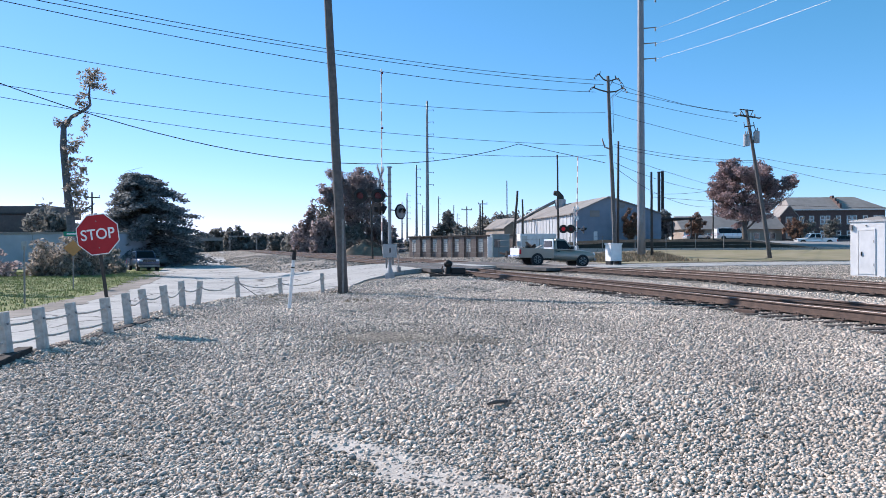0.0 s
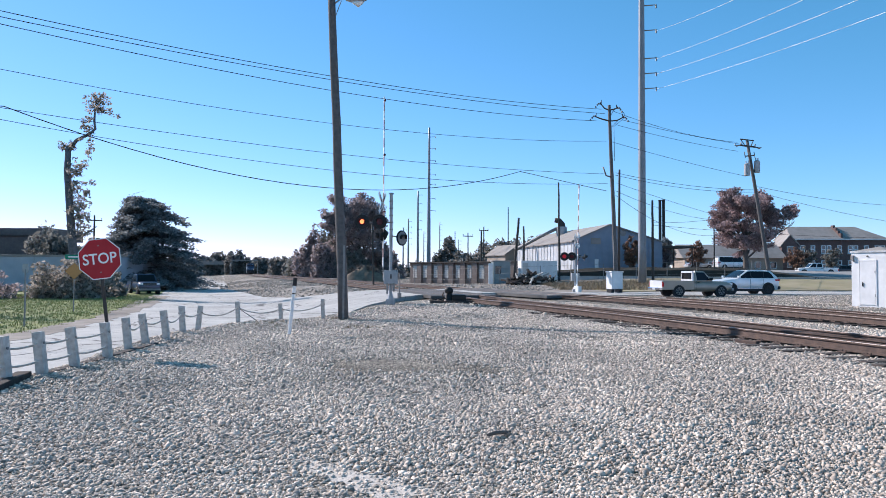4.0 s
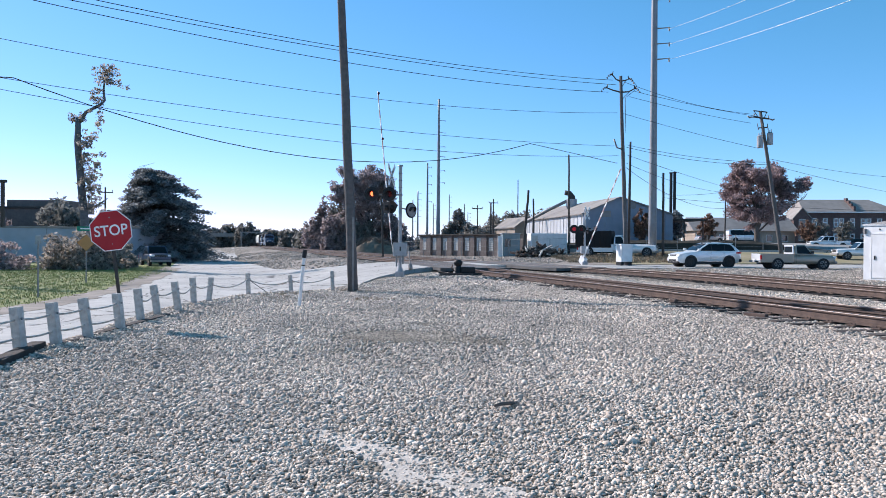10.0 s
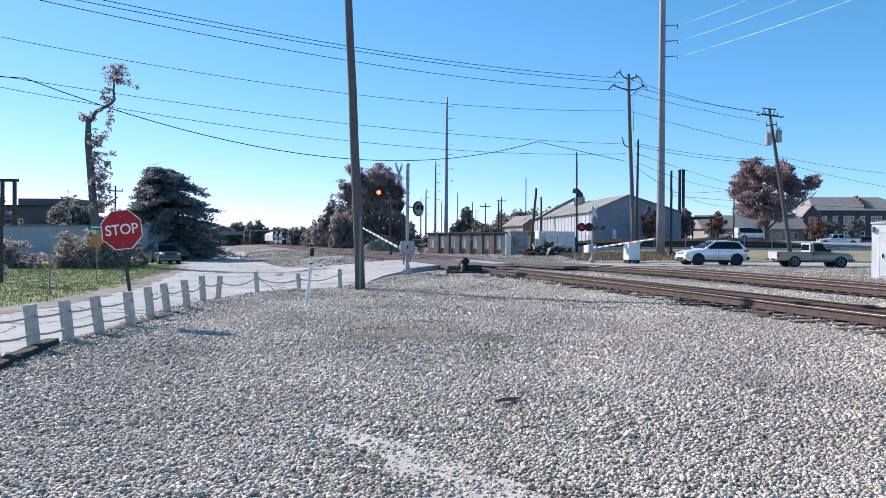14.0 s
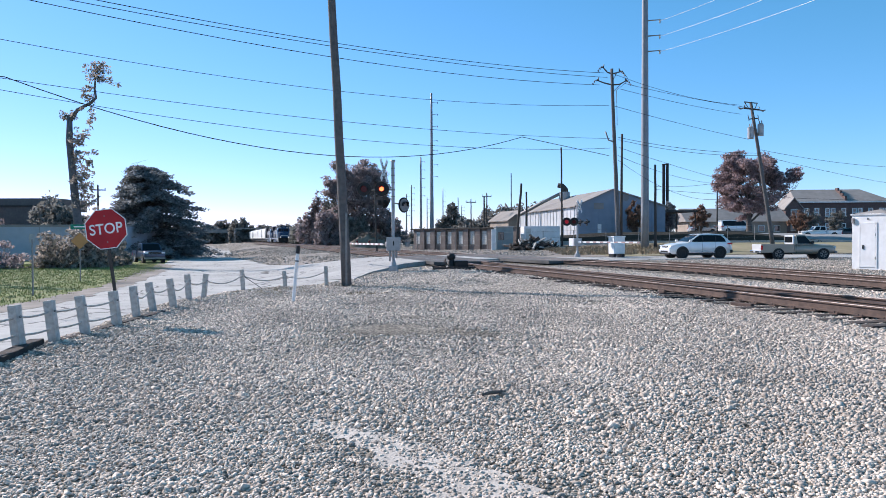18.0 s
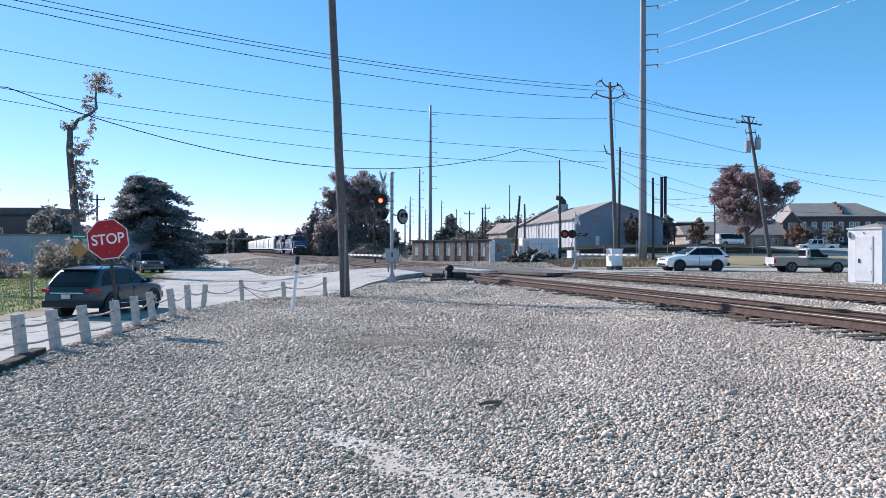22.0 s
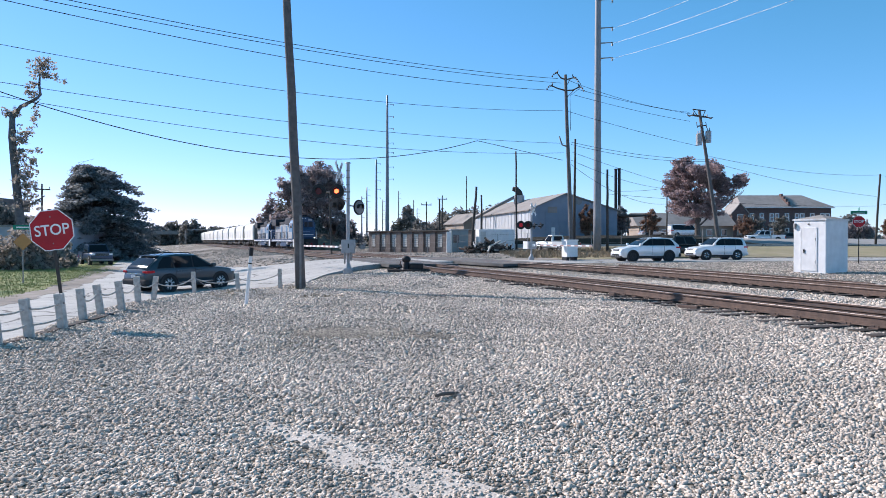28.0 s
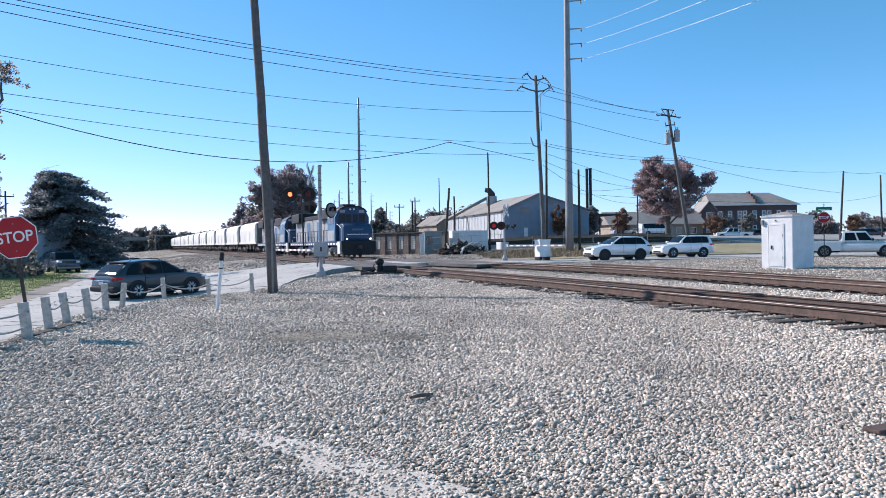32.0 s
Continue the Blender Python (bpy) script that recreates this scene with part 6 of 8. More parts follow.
def hopper():
    """Covered hopper wagon, front end at x = 0."""
    e = thing("hopper_wagon", Matrix(), "cream covered hopper wagon of a freight train", "rail wagon", "train")
    L = 17.6
    sec = [(-1.45, 1.6), (-1.5, 2.4), (-1.55, 3.5), (-1.42, 4.25), (-0.8, 4.6), (0.8, 4.6), (1.42, 4.25), (1.55, 3.5), (1.5, 2.4), (1.45, 1.6)]
    bm = bmesh.new()
    add_prism(bm, sec, -L + 1.4, -1.4, axis="x")
    bmesh.ops.bevel(bm, geom=bm.edges[:], offset=0.05, segments=1, affect="EDGES")
    part("body", bm, HOPPER, e)
    for s in (-1, 1):
        for k in range(4):
            x = -1.5 - k * (L - 3.0) / 3
            part("rib", box(x - 0.035, x + 0.035, s * 1.47, s * 1.545, 1.65, 3.2, 0.008), HOPPER, e)
        part("side_sill", box(-L + 0.6, -0.6, s * 1.42, s * 1.56, 1.35, 1.66, 0.02), HOPPER, e)
        part("end_ladder", box(-0.95, -0.9, s * 1.3, s * 1.45, 1.3, 4.2, 0.01), HOPPER, e)
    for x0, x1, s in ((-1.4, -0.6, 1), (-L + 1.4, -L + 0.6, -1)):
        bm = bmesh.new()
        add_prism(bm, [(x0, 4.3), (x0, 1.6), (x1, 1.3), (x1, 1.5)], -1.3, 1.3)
        part("end_sheet", bm, HOPPER_D, e, "sloping end sheet with shade in its grey")
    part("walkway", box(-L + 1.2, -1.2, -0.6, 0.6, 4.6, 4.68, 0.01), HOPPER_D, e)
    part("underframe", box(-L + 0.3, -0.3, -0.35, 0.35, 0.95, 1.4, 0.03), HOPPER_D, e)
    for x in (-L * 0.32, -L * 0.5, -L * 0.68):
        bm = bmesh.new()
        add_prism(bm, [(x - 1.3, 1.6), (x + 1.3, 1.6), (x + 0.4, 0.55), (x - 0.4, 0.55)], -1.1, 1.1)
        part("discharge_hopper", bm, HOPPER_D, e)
    part("coupler", box(-0.35, 0.25, -0.14, 0.14, 0.75, 1.03, 0.04), M["rust"], e)
    bogie(e, -2.3, 2, 1.75, grey=HOPPER_D)
    bogie(e, -L + 2.3, 2, 1.75, grey=HOPPER_D)
    return e


TRAIN_LINE = lerp_path([tuple(p) for p in TRACK_B[TRACK_B[:, 1] > 20][::25]] + [(-115, 404), (-167, 560), (-247, 800), (-320, 1020)], 1.5)
TRAIN_S = np.r_[0, np.cumsum(np.linalg.norm(np.diff(TRAIN_LINE, axis=0), axis=1))]
loco = locomotive()
loco2 = copy_thing(loco, Matrix())
for o in list(loco2.children_recursive):
    if o.name.startswith(("ditch_light", "headlight")):
        o.data = o.data.copy()
        o.data.materials[0] = LAMP
tagged(loco2, "grey-sided freight diesel locomotive coupled behind the first")
wagons = [hopper()]
for k in range(15):
    wagons.append(copy_thing(wagons[0], Matrix()))
TRAIN = [(loco, 0.0, 22.2), (loco2, 22.8, 22.2)] + [(w, 45.6 + 18.1 * k, 17.6) for k, w in enumerate(wagons)]

# ---- buildings ----
def hut_row(p0, p1, depth, h, units, label):
    """Row of storage units along p0 to p1, fronts facing the tracks."""
    p0, p1 = Vector((*p0, 0)), Vector((*p1, 0))
    d = p1 - p0
    L = d.length
    z = min(hz(p0.x, p0.y), hz(p1.x, p1.y))
    e = thing("storage_building", pose(p0.x, p0.y, z, 0, 0, math.degrees(math.atan2(d.y, d.x))), label, "storage building")
    part("wall", box(0, L, 0.0, depth, -0.3, h, 0.02), M["brown"], e)
    part("roof", box(-0.25, L + 0.25, -0.35, depth + 0.2, h, h + 0.16, 0.03), M["darkpole"], e, "flat dark roof")
    pitch = L / units
    for k in range(units):
        x = (k + 0.5) * pitch
        o = part("doorway", box(x - pitch * 0.17, x + pitch * 0.17, -0.05, 0.0, 0.75, h - 0.3, 0.01), M["cream"], e, "cream roll-up door")
        for j in range(6):
            z0 = 0.8 + j * (h - 1.15) / 6
            part("door_rib", box(x - pitch * 0.16, x + pitch * 0.16, -0.062, -0.05, z0, z0 + 0.02), M["brown"], o)
        part("pilaster", box(x + pitch * 0.3, x + pitch * 0.7, -0.22, 0.0, -0.2, h, 0.02), M["brown"], e)
    return e


hut_row((-4.6, 97), (8.0, 82.5), 6.0, 2.65, 9, "long brown storage building with cream roll-up doors")


def corrugated(e, name, x0, x1, y, z0, z1, material, axis="x", step=0.9, proud=0.03, sgn=-1):
    """Thin upright ribs on a wall."""
    bm = bmesh.new()
    x = x0
    while x < x1:
        if axis == "x":
            add_box(bm, x, x + 0.06, y, y + sgn * proud, z0, z1)
        else:
            add_box(bm, y, y + sgn * proud, x, x + 0.06, z0, z1)
        x += step
    return part(name, bm, material, e)


# gabled warehouse: front of pale blue siding, long silver flank
wh = thing("warehouse", pose(16.6, 92.3, 0.9, 0, 0, 8), "gabled metal warehouse, pale blue front and silver flank", "warehouse")
WW, WL, EV, RG = 12.0, 29, 4.7, 6.8
bm = bmesh.new()
add_prism(bm, [(0, -0.6), (WW, -0.6), (WW, EV), (WW * 0.40, RG), (0, EV)], 0.0, 0.3)
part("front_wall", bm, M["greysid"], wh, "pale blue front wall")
bm = bmesh.new()
sk = -0.02
vs = [bm.verts.new(p) for p in ((-0.02, 0.3, -0.6), (sk * WL, WL, -0.6), (sk * WL, WL, EV), (-0.02, 0.3, EV))]
bm.faces.new(vs)
r = bmesh.ops.extrude_face_region(bm, geom=bm.faces[:])
for g_ in r["geom"]:
    if isinstance(g_, bmesh.types.BMVert):
        g_.co.x += 0.25
bmesh.ops.recalc_face_normals(bm, faces=bm.faces[:])
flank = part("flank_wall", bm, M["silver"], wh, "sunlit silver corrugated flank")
bm = bmesh.new()
for k in range(19):
    u = 0.4 + k * 1.5
    add_box(bm, -0.06, 0.02, 0, 0.08, -0.5, EV - 0.05, m=Matrix.Translation((-0.02 + sk * u, 0.3 + u, 0)))
part("rib", bm, M["silver"], flank)
bm = bmesh.new()
def slope(a0, a1, b0, b1):
    v = [bm.verts.new(p) for p in (a0, a1, b1, b0)]
    v2 = [bm.verts.new((p[0], p[1], p[2] + 0.14)) for p in (a0, a1, b1, b0)]
    bm.faces.new(v2)
    bm.faces.new(v[::-1])
    for k in range(4):
        bm.faces.new((v[k], v[(k + 1) % 4], v2[(k + 1) % 4], v2[k]))
slope((-0.35, -0.3, EV - 0.12), (-0.35 + sk * WL, WL, EV - 0.12), (WW * 0.40, -0.3, RG), (WW * 0.40 + sk * WL, WL, RG))
slope((WW * 0.40, -0.3, RG + 0.003), (WW * 0.40 + sk * WL, WL, RG + 0.003), (WW + 0.35, -0.3, EV - 0.12), (WW + 0.35 + sk * WL, WL, EV - 0.12))
part("roof", bm, M["roofgrey"], wh, "low metal roof")
corrugated(wh, "siding_rib", 0.2, WW - 0.1, 0.0, -0.4, EV - 0.1, M["greysid"])
part("side_wall", box(WW - 0.2, WW, 0.3, 20, -0.6, EV - 0.2, 0.01), M["greysid"], wh)
part("round_vent", rod((WW * 0.55, -0.06, RG - 1.0), (WW * 0.55, 0.02, RG - 1.0), 0.42, n=20), M["galv"], wh)
part("wall_panel", box(2.3, 3.6, -0.04, 0.0, 4.3, 5.1, 0.01), M["roofgrey"], wh)
part("door", box(2.8, 3.3, -0.05, 0.0, 1.1, 2.4, 0.01), M["white"], wh)
part("lean_to", box(WW, WW + 6.5, 4, 12, 4.1, 4.35, 0.03), M["darkpole"], wh, "dark flat canopy roof")
for x, y in ((WW + 1.5, 4.2), (WW + 3.6, 4.2), (WW + 6.3, 4.2)):
    part("canopy_post", rod((x, y, -0.5), (x, y, 4.1), 0.09, n=8), M["rust"], wh)

# dust collector with a slanting duct
e = thing("dust_collector", pose(17.6, 108, 1.0), "grey dust cyclone with a slanting duct above the roofs", "dust collector")
part("support", rod((0, 0, 0), (0, 0, 6.5), 0.5, n=10), M["galv"], e)
bm = bmesh.new()
add_rod(bm, (0, 0, 4.4), (0, 0, 6.4), 0.2, 0.8, n=18)
add_rod(bm, (0, 0, 6.4), (0, 0, 7.4), 0.8, n=18)
part("cyclone", bm, M["alu"], e)
part("cap", tube([(0, 0, 7.3), (0, 0, 7.8), (-0.35, 0, 8.3), (-1.0, 0, 8.4)], [0.62, 0.5, 0.42, 0.36], 14), M["darkpole"], e)
part("duct", tube([(-0.6, 0, 7.2), (-3.2, 1, 5.9), (-6.6, 2, 4.0)], 0.24, 10), M["galv"], e)

e = thing("brick_cottage", pose(10.6, 125, 1.2, 0, 0, 20), "small brick-gabled shed with a pale tin roof", "shed")
bm = bmesh.new()
add_prism(bm, [(0, -0.6), (4.6, -0.6), (4.6, 3.4), (2.3, 5.0), (0, 3.4)], 0, 8)
part("wall", bm, M["tanwall"], e)
bm = bmesh.new()
add_prism(bm, [(-0.3, 3.22), (2.3, 5.03), (4.9, 3.22), (4.9, 3.4), (2.3, 5.22), (-0.3, 3.4)], -0.4, 8.4)
part("roof", bm, M["roofgrey"], e)
part("window", box(1.7, 2.9, -0.06, 0.0, 1.2, 2.5, 0.02), M["glass"], e)

for x, h in ((51.05, 17.0), (51.9, 17.1)):
    e = thing("smoke_stack", pose(x, 170, 1.6), "slim dark steel chimney stack behind the warehouse", "chimney", "chimney stacks")
    part("flue", rod((0, 0, 0), (0, 0, h), 0.36, 0.34, 14), M["black"], e)
    part("rim", rod((0, 0, h), (0, 0, h + 0.25), 0.42, n=14), M["black"], e)

# white containers, pale green cabin and the scrap heap by the warehouse
e = thing("container", pose(8.4, 78.5, hz(9, 78.5), 0, 0, 4), "white site container with a door at one end", "container")
part("body", box(0, 4.0, 0, 2.4, 0.1, 2.45, 0.03), M["white"], e)
corrugated(e, "rib", 0.1, 3.9, 0.0, 0.2, 2.35, M["white"], step=0.28, proud=0.04)
part("base_rail", box(0, 4.0, -0.03, 0.05, 0.0, 0.14, 0.01), M["galv"], e)
part("door", box(0.15, 0.75, -0.055, 0.0, 0.2, 2.2, 0.01), M["cream"], e)
e = thing("cabin", pose(5.4, 79.3, hz(6, 79), 0, 0, 4), "pale green metal cabin with a window", "cabin")
part("body", box(0, 1.9, 0, 1.9, 0, 2.5, 0.03), mat("pale_green_metal", (0.25, 0.31, 0.32), 0.5, 0.12, 1.5, stain=0.2), e)
part("window", box(0.2, 0.85, -0.03, 0.0, 1.1, 2.0, 0.02), M["glass"], e)
part("door", box(-0.55, -0.05, -0.03, 0.1, 0.0, 2.3, 0.02), M["white"], e, "white panel door")
part("roof", box(-0.1, 2.0, -0.1, 2.0, 2.5, 2.6, 0.02), M["alu"], e)
heap = thing("scrap_heap", pose(8.9, 74.5, hz(8.9, 74.5)), "tangled heap of dark timber and rusty scrap", "scrap heap")
rnd = random.Random(11)
for k in range(120):
    r_ = rnd.random() ** 0.6
    a = rnd.uniform(0, 2 * math.pi)
    c = Vector((math.cos(a) * r_ * 2.5, math.sin(a) * r_ * 1.4, rnd.uniform(0.1, 1.75) * (1 - r_ * 0.75)))
    ln = rnd.uniform(0.4, 1.9)
    w = rnd.uniform(0.05, 0.12)
    b = part("scrap_piece", box(-ln / 2, ln / 2, -w, w, -w * 0.8, w * 0.8, 0.01), rnd.choice([M["darkpole"], M["darkpole"], M["rust"], M["tie"], M["postwhite"]]) if k % 9 else M["postwhite"], heap)
    b.matrix_basis = pose(*c, rnd.uniform(-20, 20), rnd.uniform(-42, 42), rnd.uniform(0, 180))
part("core", tube([(-2.0, 0, 0), (-0.8, 0, 0.5), (0.5, 0, 0.75), (1.8, 0, 0.2), (2.4, 0, 0)], [0.15, 0.35, 0.42, 0.28, 0.1], 9), M["darkpole"], heap)

# wire fence in front of the storage yard
fence = thing("wire_fence", pose(0, 0, 0), "thin chain-link fence with steel posts before the yard", "fence")
fp = [(-6.5, 92), (-1, 87), (4.5, 81), (7.5, 76.5), (13, 74), (20, 75), (27, 77), (34, 79.5)]
ln = lerp_path(fp, 2.6)
for p in ln:
    part("post", rod((p[0], p[1], hz(*p) - 0.1), (p[0], p[1], hz(*p) + 1.9), 0.035, n=6), M["galv"], fence)
for z in (0.05, 0.6, 1.2, 1.85):
    part("wire_strand", tube([(p[0], p[1], hz(*p) + z) for p in ln], 0.009, 5), M["galv"], fence)

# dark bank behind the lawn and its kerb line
bank = thing("shrub_bank", pose(0, 0, 0), "low near-black tapering bank behind the lawn", "hedge", kind="structure")
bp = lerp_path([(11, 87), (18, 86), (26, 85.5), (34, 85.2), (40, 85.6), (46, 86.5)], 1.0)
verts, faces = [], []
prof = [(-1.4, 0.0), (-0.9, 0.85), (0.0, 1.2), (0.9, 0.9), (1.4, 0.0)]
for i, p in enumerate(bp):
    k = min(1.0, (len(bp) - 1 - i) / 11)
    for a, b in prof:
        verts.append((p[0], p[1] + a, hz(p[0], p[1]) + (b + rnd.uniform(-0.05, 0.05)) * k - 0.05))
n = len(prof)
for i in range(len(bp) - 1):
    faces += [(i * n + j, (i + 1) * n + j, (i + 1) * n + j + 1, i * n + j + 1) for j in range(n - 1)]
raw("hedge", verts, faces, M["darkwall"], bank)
sweep("kerb", lerp_path([(12, 80.4), (26, 79.0), (40, 78.5), (60, 79.5)], 1.0), 0, [(-0.12, -0.2), (0.12, -0.2), (0.12, 0.22), (-0.12, 0.22)], hz(30, 79), M["concrete"], bank, "pale kerb")


# brick houses
def house(base, yaw, L, D, eave, ridge, label, windows=5):
    e = thing("brick_house", pose(*base, 0, 0, yaw), label, "house", "brick houses")
    part("wall", box(0, L, 0, D, -0.8, eave, 0.02), M["brick"], e)
    bm = bmesh.new()
    o = 0.5
    v = [bm.verts.new(p) for p in ((-o, -o, eave), (L + o, -o, eave), (L + o, D + o, eave), (-o, D + o, eave), (0.4, D / 2, ridge), (L - D * 0.45, D / 2, ridge))]
    for f in ((0, 1, 5, 4), (1, 2, 5), (2, 3, 4, 5), (3, 0, 4), (3, 2, 1, 0)):
        bm.faces.new([v[k] for k in f])
    part("roof", bm, M["roofgrey"], e, "grey shingle roof")
    part("gutter", box(-o, L + o, -o - 0.05, -o + 0.1, eave - 0.2, eave + 0.02, 0.01), M["white"], e)
    for row, z in enumerate((0.9, 4.0)):
        for k in range(windows):
            x = (k + 0.5) * L / windows
            for dx in ((-0.55, 0.55) if k % 2 == 0 else (0,)):
                w = part("window", box(x + dx - 0.48, x + dx + 0.48, -0.08, 0.0, z, z + 1.7, 0.02), M["white"], e)
                part("pane", box(x + dx - 0.27, x + dx + 0.27, -0.095, -0.08, z + 0.16, z + 0.76, 0.004), M["glass"], w)
                part("pane", box(x + dx - 0.27, x + dx + 0.27, -0.095, -0.08, z + 0.94, z + 1.54, 0.004), M["glass"], w)
                part("sill", box(x + dx - 0.55, x + dx + 0.55, -0.14, 0.0, z - 0.14, z - 0.02, 0.01), M["cream"], w)
    for z in (1.0, 4.0):
        w = part("window", box(-0.08, 0.0, D * 0.4, D * 0.4 + 1.1, z, z + 1.7, 0.02), M["white"], e)
        part("pane", box(-0.095, -0.08, D * 0.4 + 0.1, D * 0.4 + 1.0, z + 0.1, z + 1.6, 0.004), M["glass"], w)
    part("front_door", box(L * 0.5 - 0.5, L * 0.5 + 0.5, -0.06, 0.0, -0.3, 1.9, 0.02), M["cream"], e)
    return e


house((72.0, 148.5, 1.7), -4, 18.6, 9, 7.0, 9.8, "long two-storey brick house with white windows, half shaded", 7)
e = thing("gable_porch", pose(71.6, 147.2, 1.7, 0, 0, -4), "tall brick gable bay with arched windows", "house bay")
bm = bmesh.new()
add_prism(bm, [(-2.2, -0.8), (1.2, -0.8), (1.2, 5.6), (-0.5, 7.6), (-2.2, 5.6)], 0.6, 6)
part("wall", bm, M["brick"], e)
bm = bmesh.new()
add_prism(bm, [(-2.5, 5.4), (-0.5, 7.7), (1.5, 5.4), (1.5, 5.6), (-0.5, 7.95), (-2.5, 5.6)], 0.4, 6.2)
part("roof", bm, M["roofgrey"], e)
for z in (1.0, 3.8):
    w = part("window", box(-1.2, 0.2, 0.5, 0.62, z, z + 1.7, 0.04), M["cream"], e)
    part("pane", box(-1.05, 0.05, 0.48, 0.5, z + 0.15, z + 1.55, 0.01), M["glass"], w)
fw = thing("party_wall", pose(81.5, 147.6, 1.7, 0, 0, -4), "stepped brick party wall across a roof", "party wall")
for k in range(4):
    part("step", box(0, 0.4, 0.2 + k * 1.1, 1.3 + k * 1.1, 5.6, 8.2 + 0.62 * k, 0.02), M["brick"], fw)
e = thing("tan_house", pose(46.5, 139, 1.6, 0, 0, 0), "long low tan house with a grey roof", "house")
bm = bmesh.new()
add_prism(bm, [(0, -0.5), (19, -0.5), (19, 3.0), (0, 3.0)], 0, 8)
part("wall", bm, M["tanwall"], e)
bm = bmesh.new()
add_prism(bm, [(-0.6, 2.9), (4.0, 5.6), (8.6, 2.9)], -0.6, 19.6, axis="x")
part("roof", bm, M["roofgrey"], e)
for k in range(6):
    x = 1.5 + k * 3.0
    w = part("window", box(x, x + 1.2, -0.06, 0.0, 0.9, 2.2, 0.02), M["white"], e)
    part("pane", box(x + 0.1, x + 1.1, -0.075, -0.06, 1.0, 2.1, 0.004), M["glass"], w)
part("garage_door", box(0.1, 1.2, -0.05, 0.0, 0, 2.3, 0.01), M["white"], e)
# far buildings beside the street on the verge's side
e = thing("low_building", pose(-62, 76, -0.8, 0, 0, 3), "long pale blue-grey low building behind bushes", "building")
part("wall", box(0, 27, 0, 14, -0.3, 3.75, 0.03), mat("pale_stucco", (0.44, 0.47, 0.52), 0.85, 0.12, 0.6, stain=0.15), e)
part("parapet", box(-0.1, 27.1, -0.1, 14.1, 3.75, 3.95, 0.02), M["roofgrey"], e)
part("panel_joint", box(9, 9.05, -0.01, 0.0, 0, 3.7), M["galv"], e)
part("panel_joint", box(18, 18.05, -0.01, 0.0, 0, 3.7), M["galv"], e)
e = thing("flat_roof_building", pose(-84, 112, -0.8, 0, 0, 0), "dark flat-roofed building behind trees", "building")
part("wall", box(0, 20, 0, 12, 0, 7.5, 0.03), M["brown"], e)
part("upper_storey", box(13, 22, 1, 11, 7.0, 8.9, 0.03), M["brown"], e)
part("parapet", box(-0.2, 20.2, -0.2, 12.2, 7.5, 7.8, 0.02), M["darkpole"], e)
for k, (x, y) in enumerate(((-36.5, 102), (-39.5, 111), (-42.4, 120))):
    e = thing("roadside_hut", pose(x - 3.4, y, -0.8, 0, 0, 15), "small pale roadside kiosk by the street", "kiosk", "roadside kiosks")
    part("body", box(0, 2.0, 0, 2.0, 0, 2.2, 0.03), M["cream"], e)
    part("roof", box(-0.2, 2.2, -0.2, 2.2, 2.2, 2.35, 0.02), M["roofgrey"], e)
    part("opening", box(0.5, 1.5, -0.03, 0.0, 0.7, 1.8, 0.01), M["glass"], e)
# road bridge and signal gantry over the tracks far off
e = thing("road_bridge", pose(-96, 330, -0.8, 0, 0, 8), "far concrete road bridge over the tracks", "bridge")
part("deck", box(-70, 60, -4, 4, 5.0, 6.6, 0.05), M["roofgrey"], e)
for x in (-40, -24, -5, 16, 34):
    part("pier", box(x - 0.8, x + 0.8, -3, 3, 0, 5.0, 0.05), M["roofgrey"], e)
e = thing("signal_gantry", pose(-80.5, 290, -0.4, 0, 0, 8), "far black railway signal gantry", "signal gantry")
part("beam", box(-5.5, 5.0, -0.2, 0.2, 6.0, 6.4, 0.02), M["galv"], e)
for x in (-5.5, 5.0):
    part("leg", rod((x, 0, 0), (x, 0, 6.2), 0.16, n=8), M["galv"], e)
for x in (-4.6, -1.6):
    part("signal_head", box(x - 0.42, x + 0.42, -0.2, 0.2, 6.3, 8.0, 0.1), M["black"], e)
e = thing("earth_bank", pose(-11.6, 106, hz(-11.6, 106)), "brown heap of earth and brush beyond the tracks", "earth heap")
bm = bmesh.new()
bmesh.ops.create_grid(bm, x_segments=26, y_segments=12, size=1.0)
for v in bm.verts:
    x, y = v.co.x, v.co.y
    v.co = Vector((x * 3.9, y * 2.6, max(0.0, (1 - x * x) * (1 - y * y)) * (2.1 + 0.9 * noise.noise(Vector((x * 4, y * 3, 2)))) - 0.1))
smooth(part("mound", bm, M["dirt"], e), 60)
# brush on the heap
rnd = random.Random(31)
bm = bmesh.new()
for k in range(70):
    x, y = rnd.uniform(-2.6, 2.8), rnd.uniform(-1.0, 0.6)
    z = max(0.0, (1 - (x / 3.9) ** 2) * (1 - (y / 2.6) ** 2)) * 2.0
    add_tube(bm, [(x, y, z - 0.1), (x + rnd.uniform(-0.5, 0.5), y, z + rnd.uniform(0.1, 0.4)), (x + rnd.uniform(-1.1, 1.1), y + rnd.uniform(-0.3, 0.3), z + rnd.uniform(0.1, 0.9))], [0.06, 0.045, 0.02], 4)
part("brush", bm, M["bark"], e, "tangled dead branches")

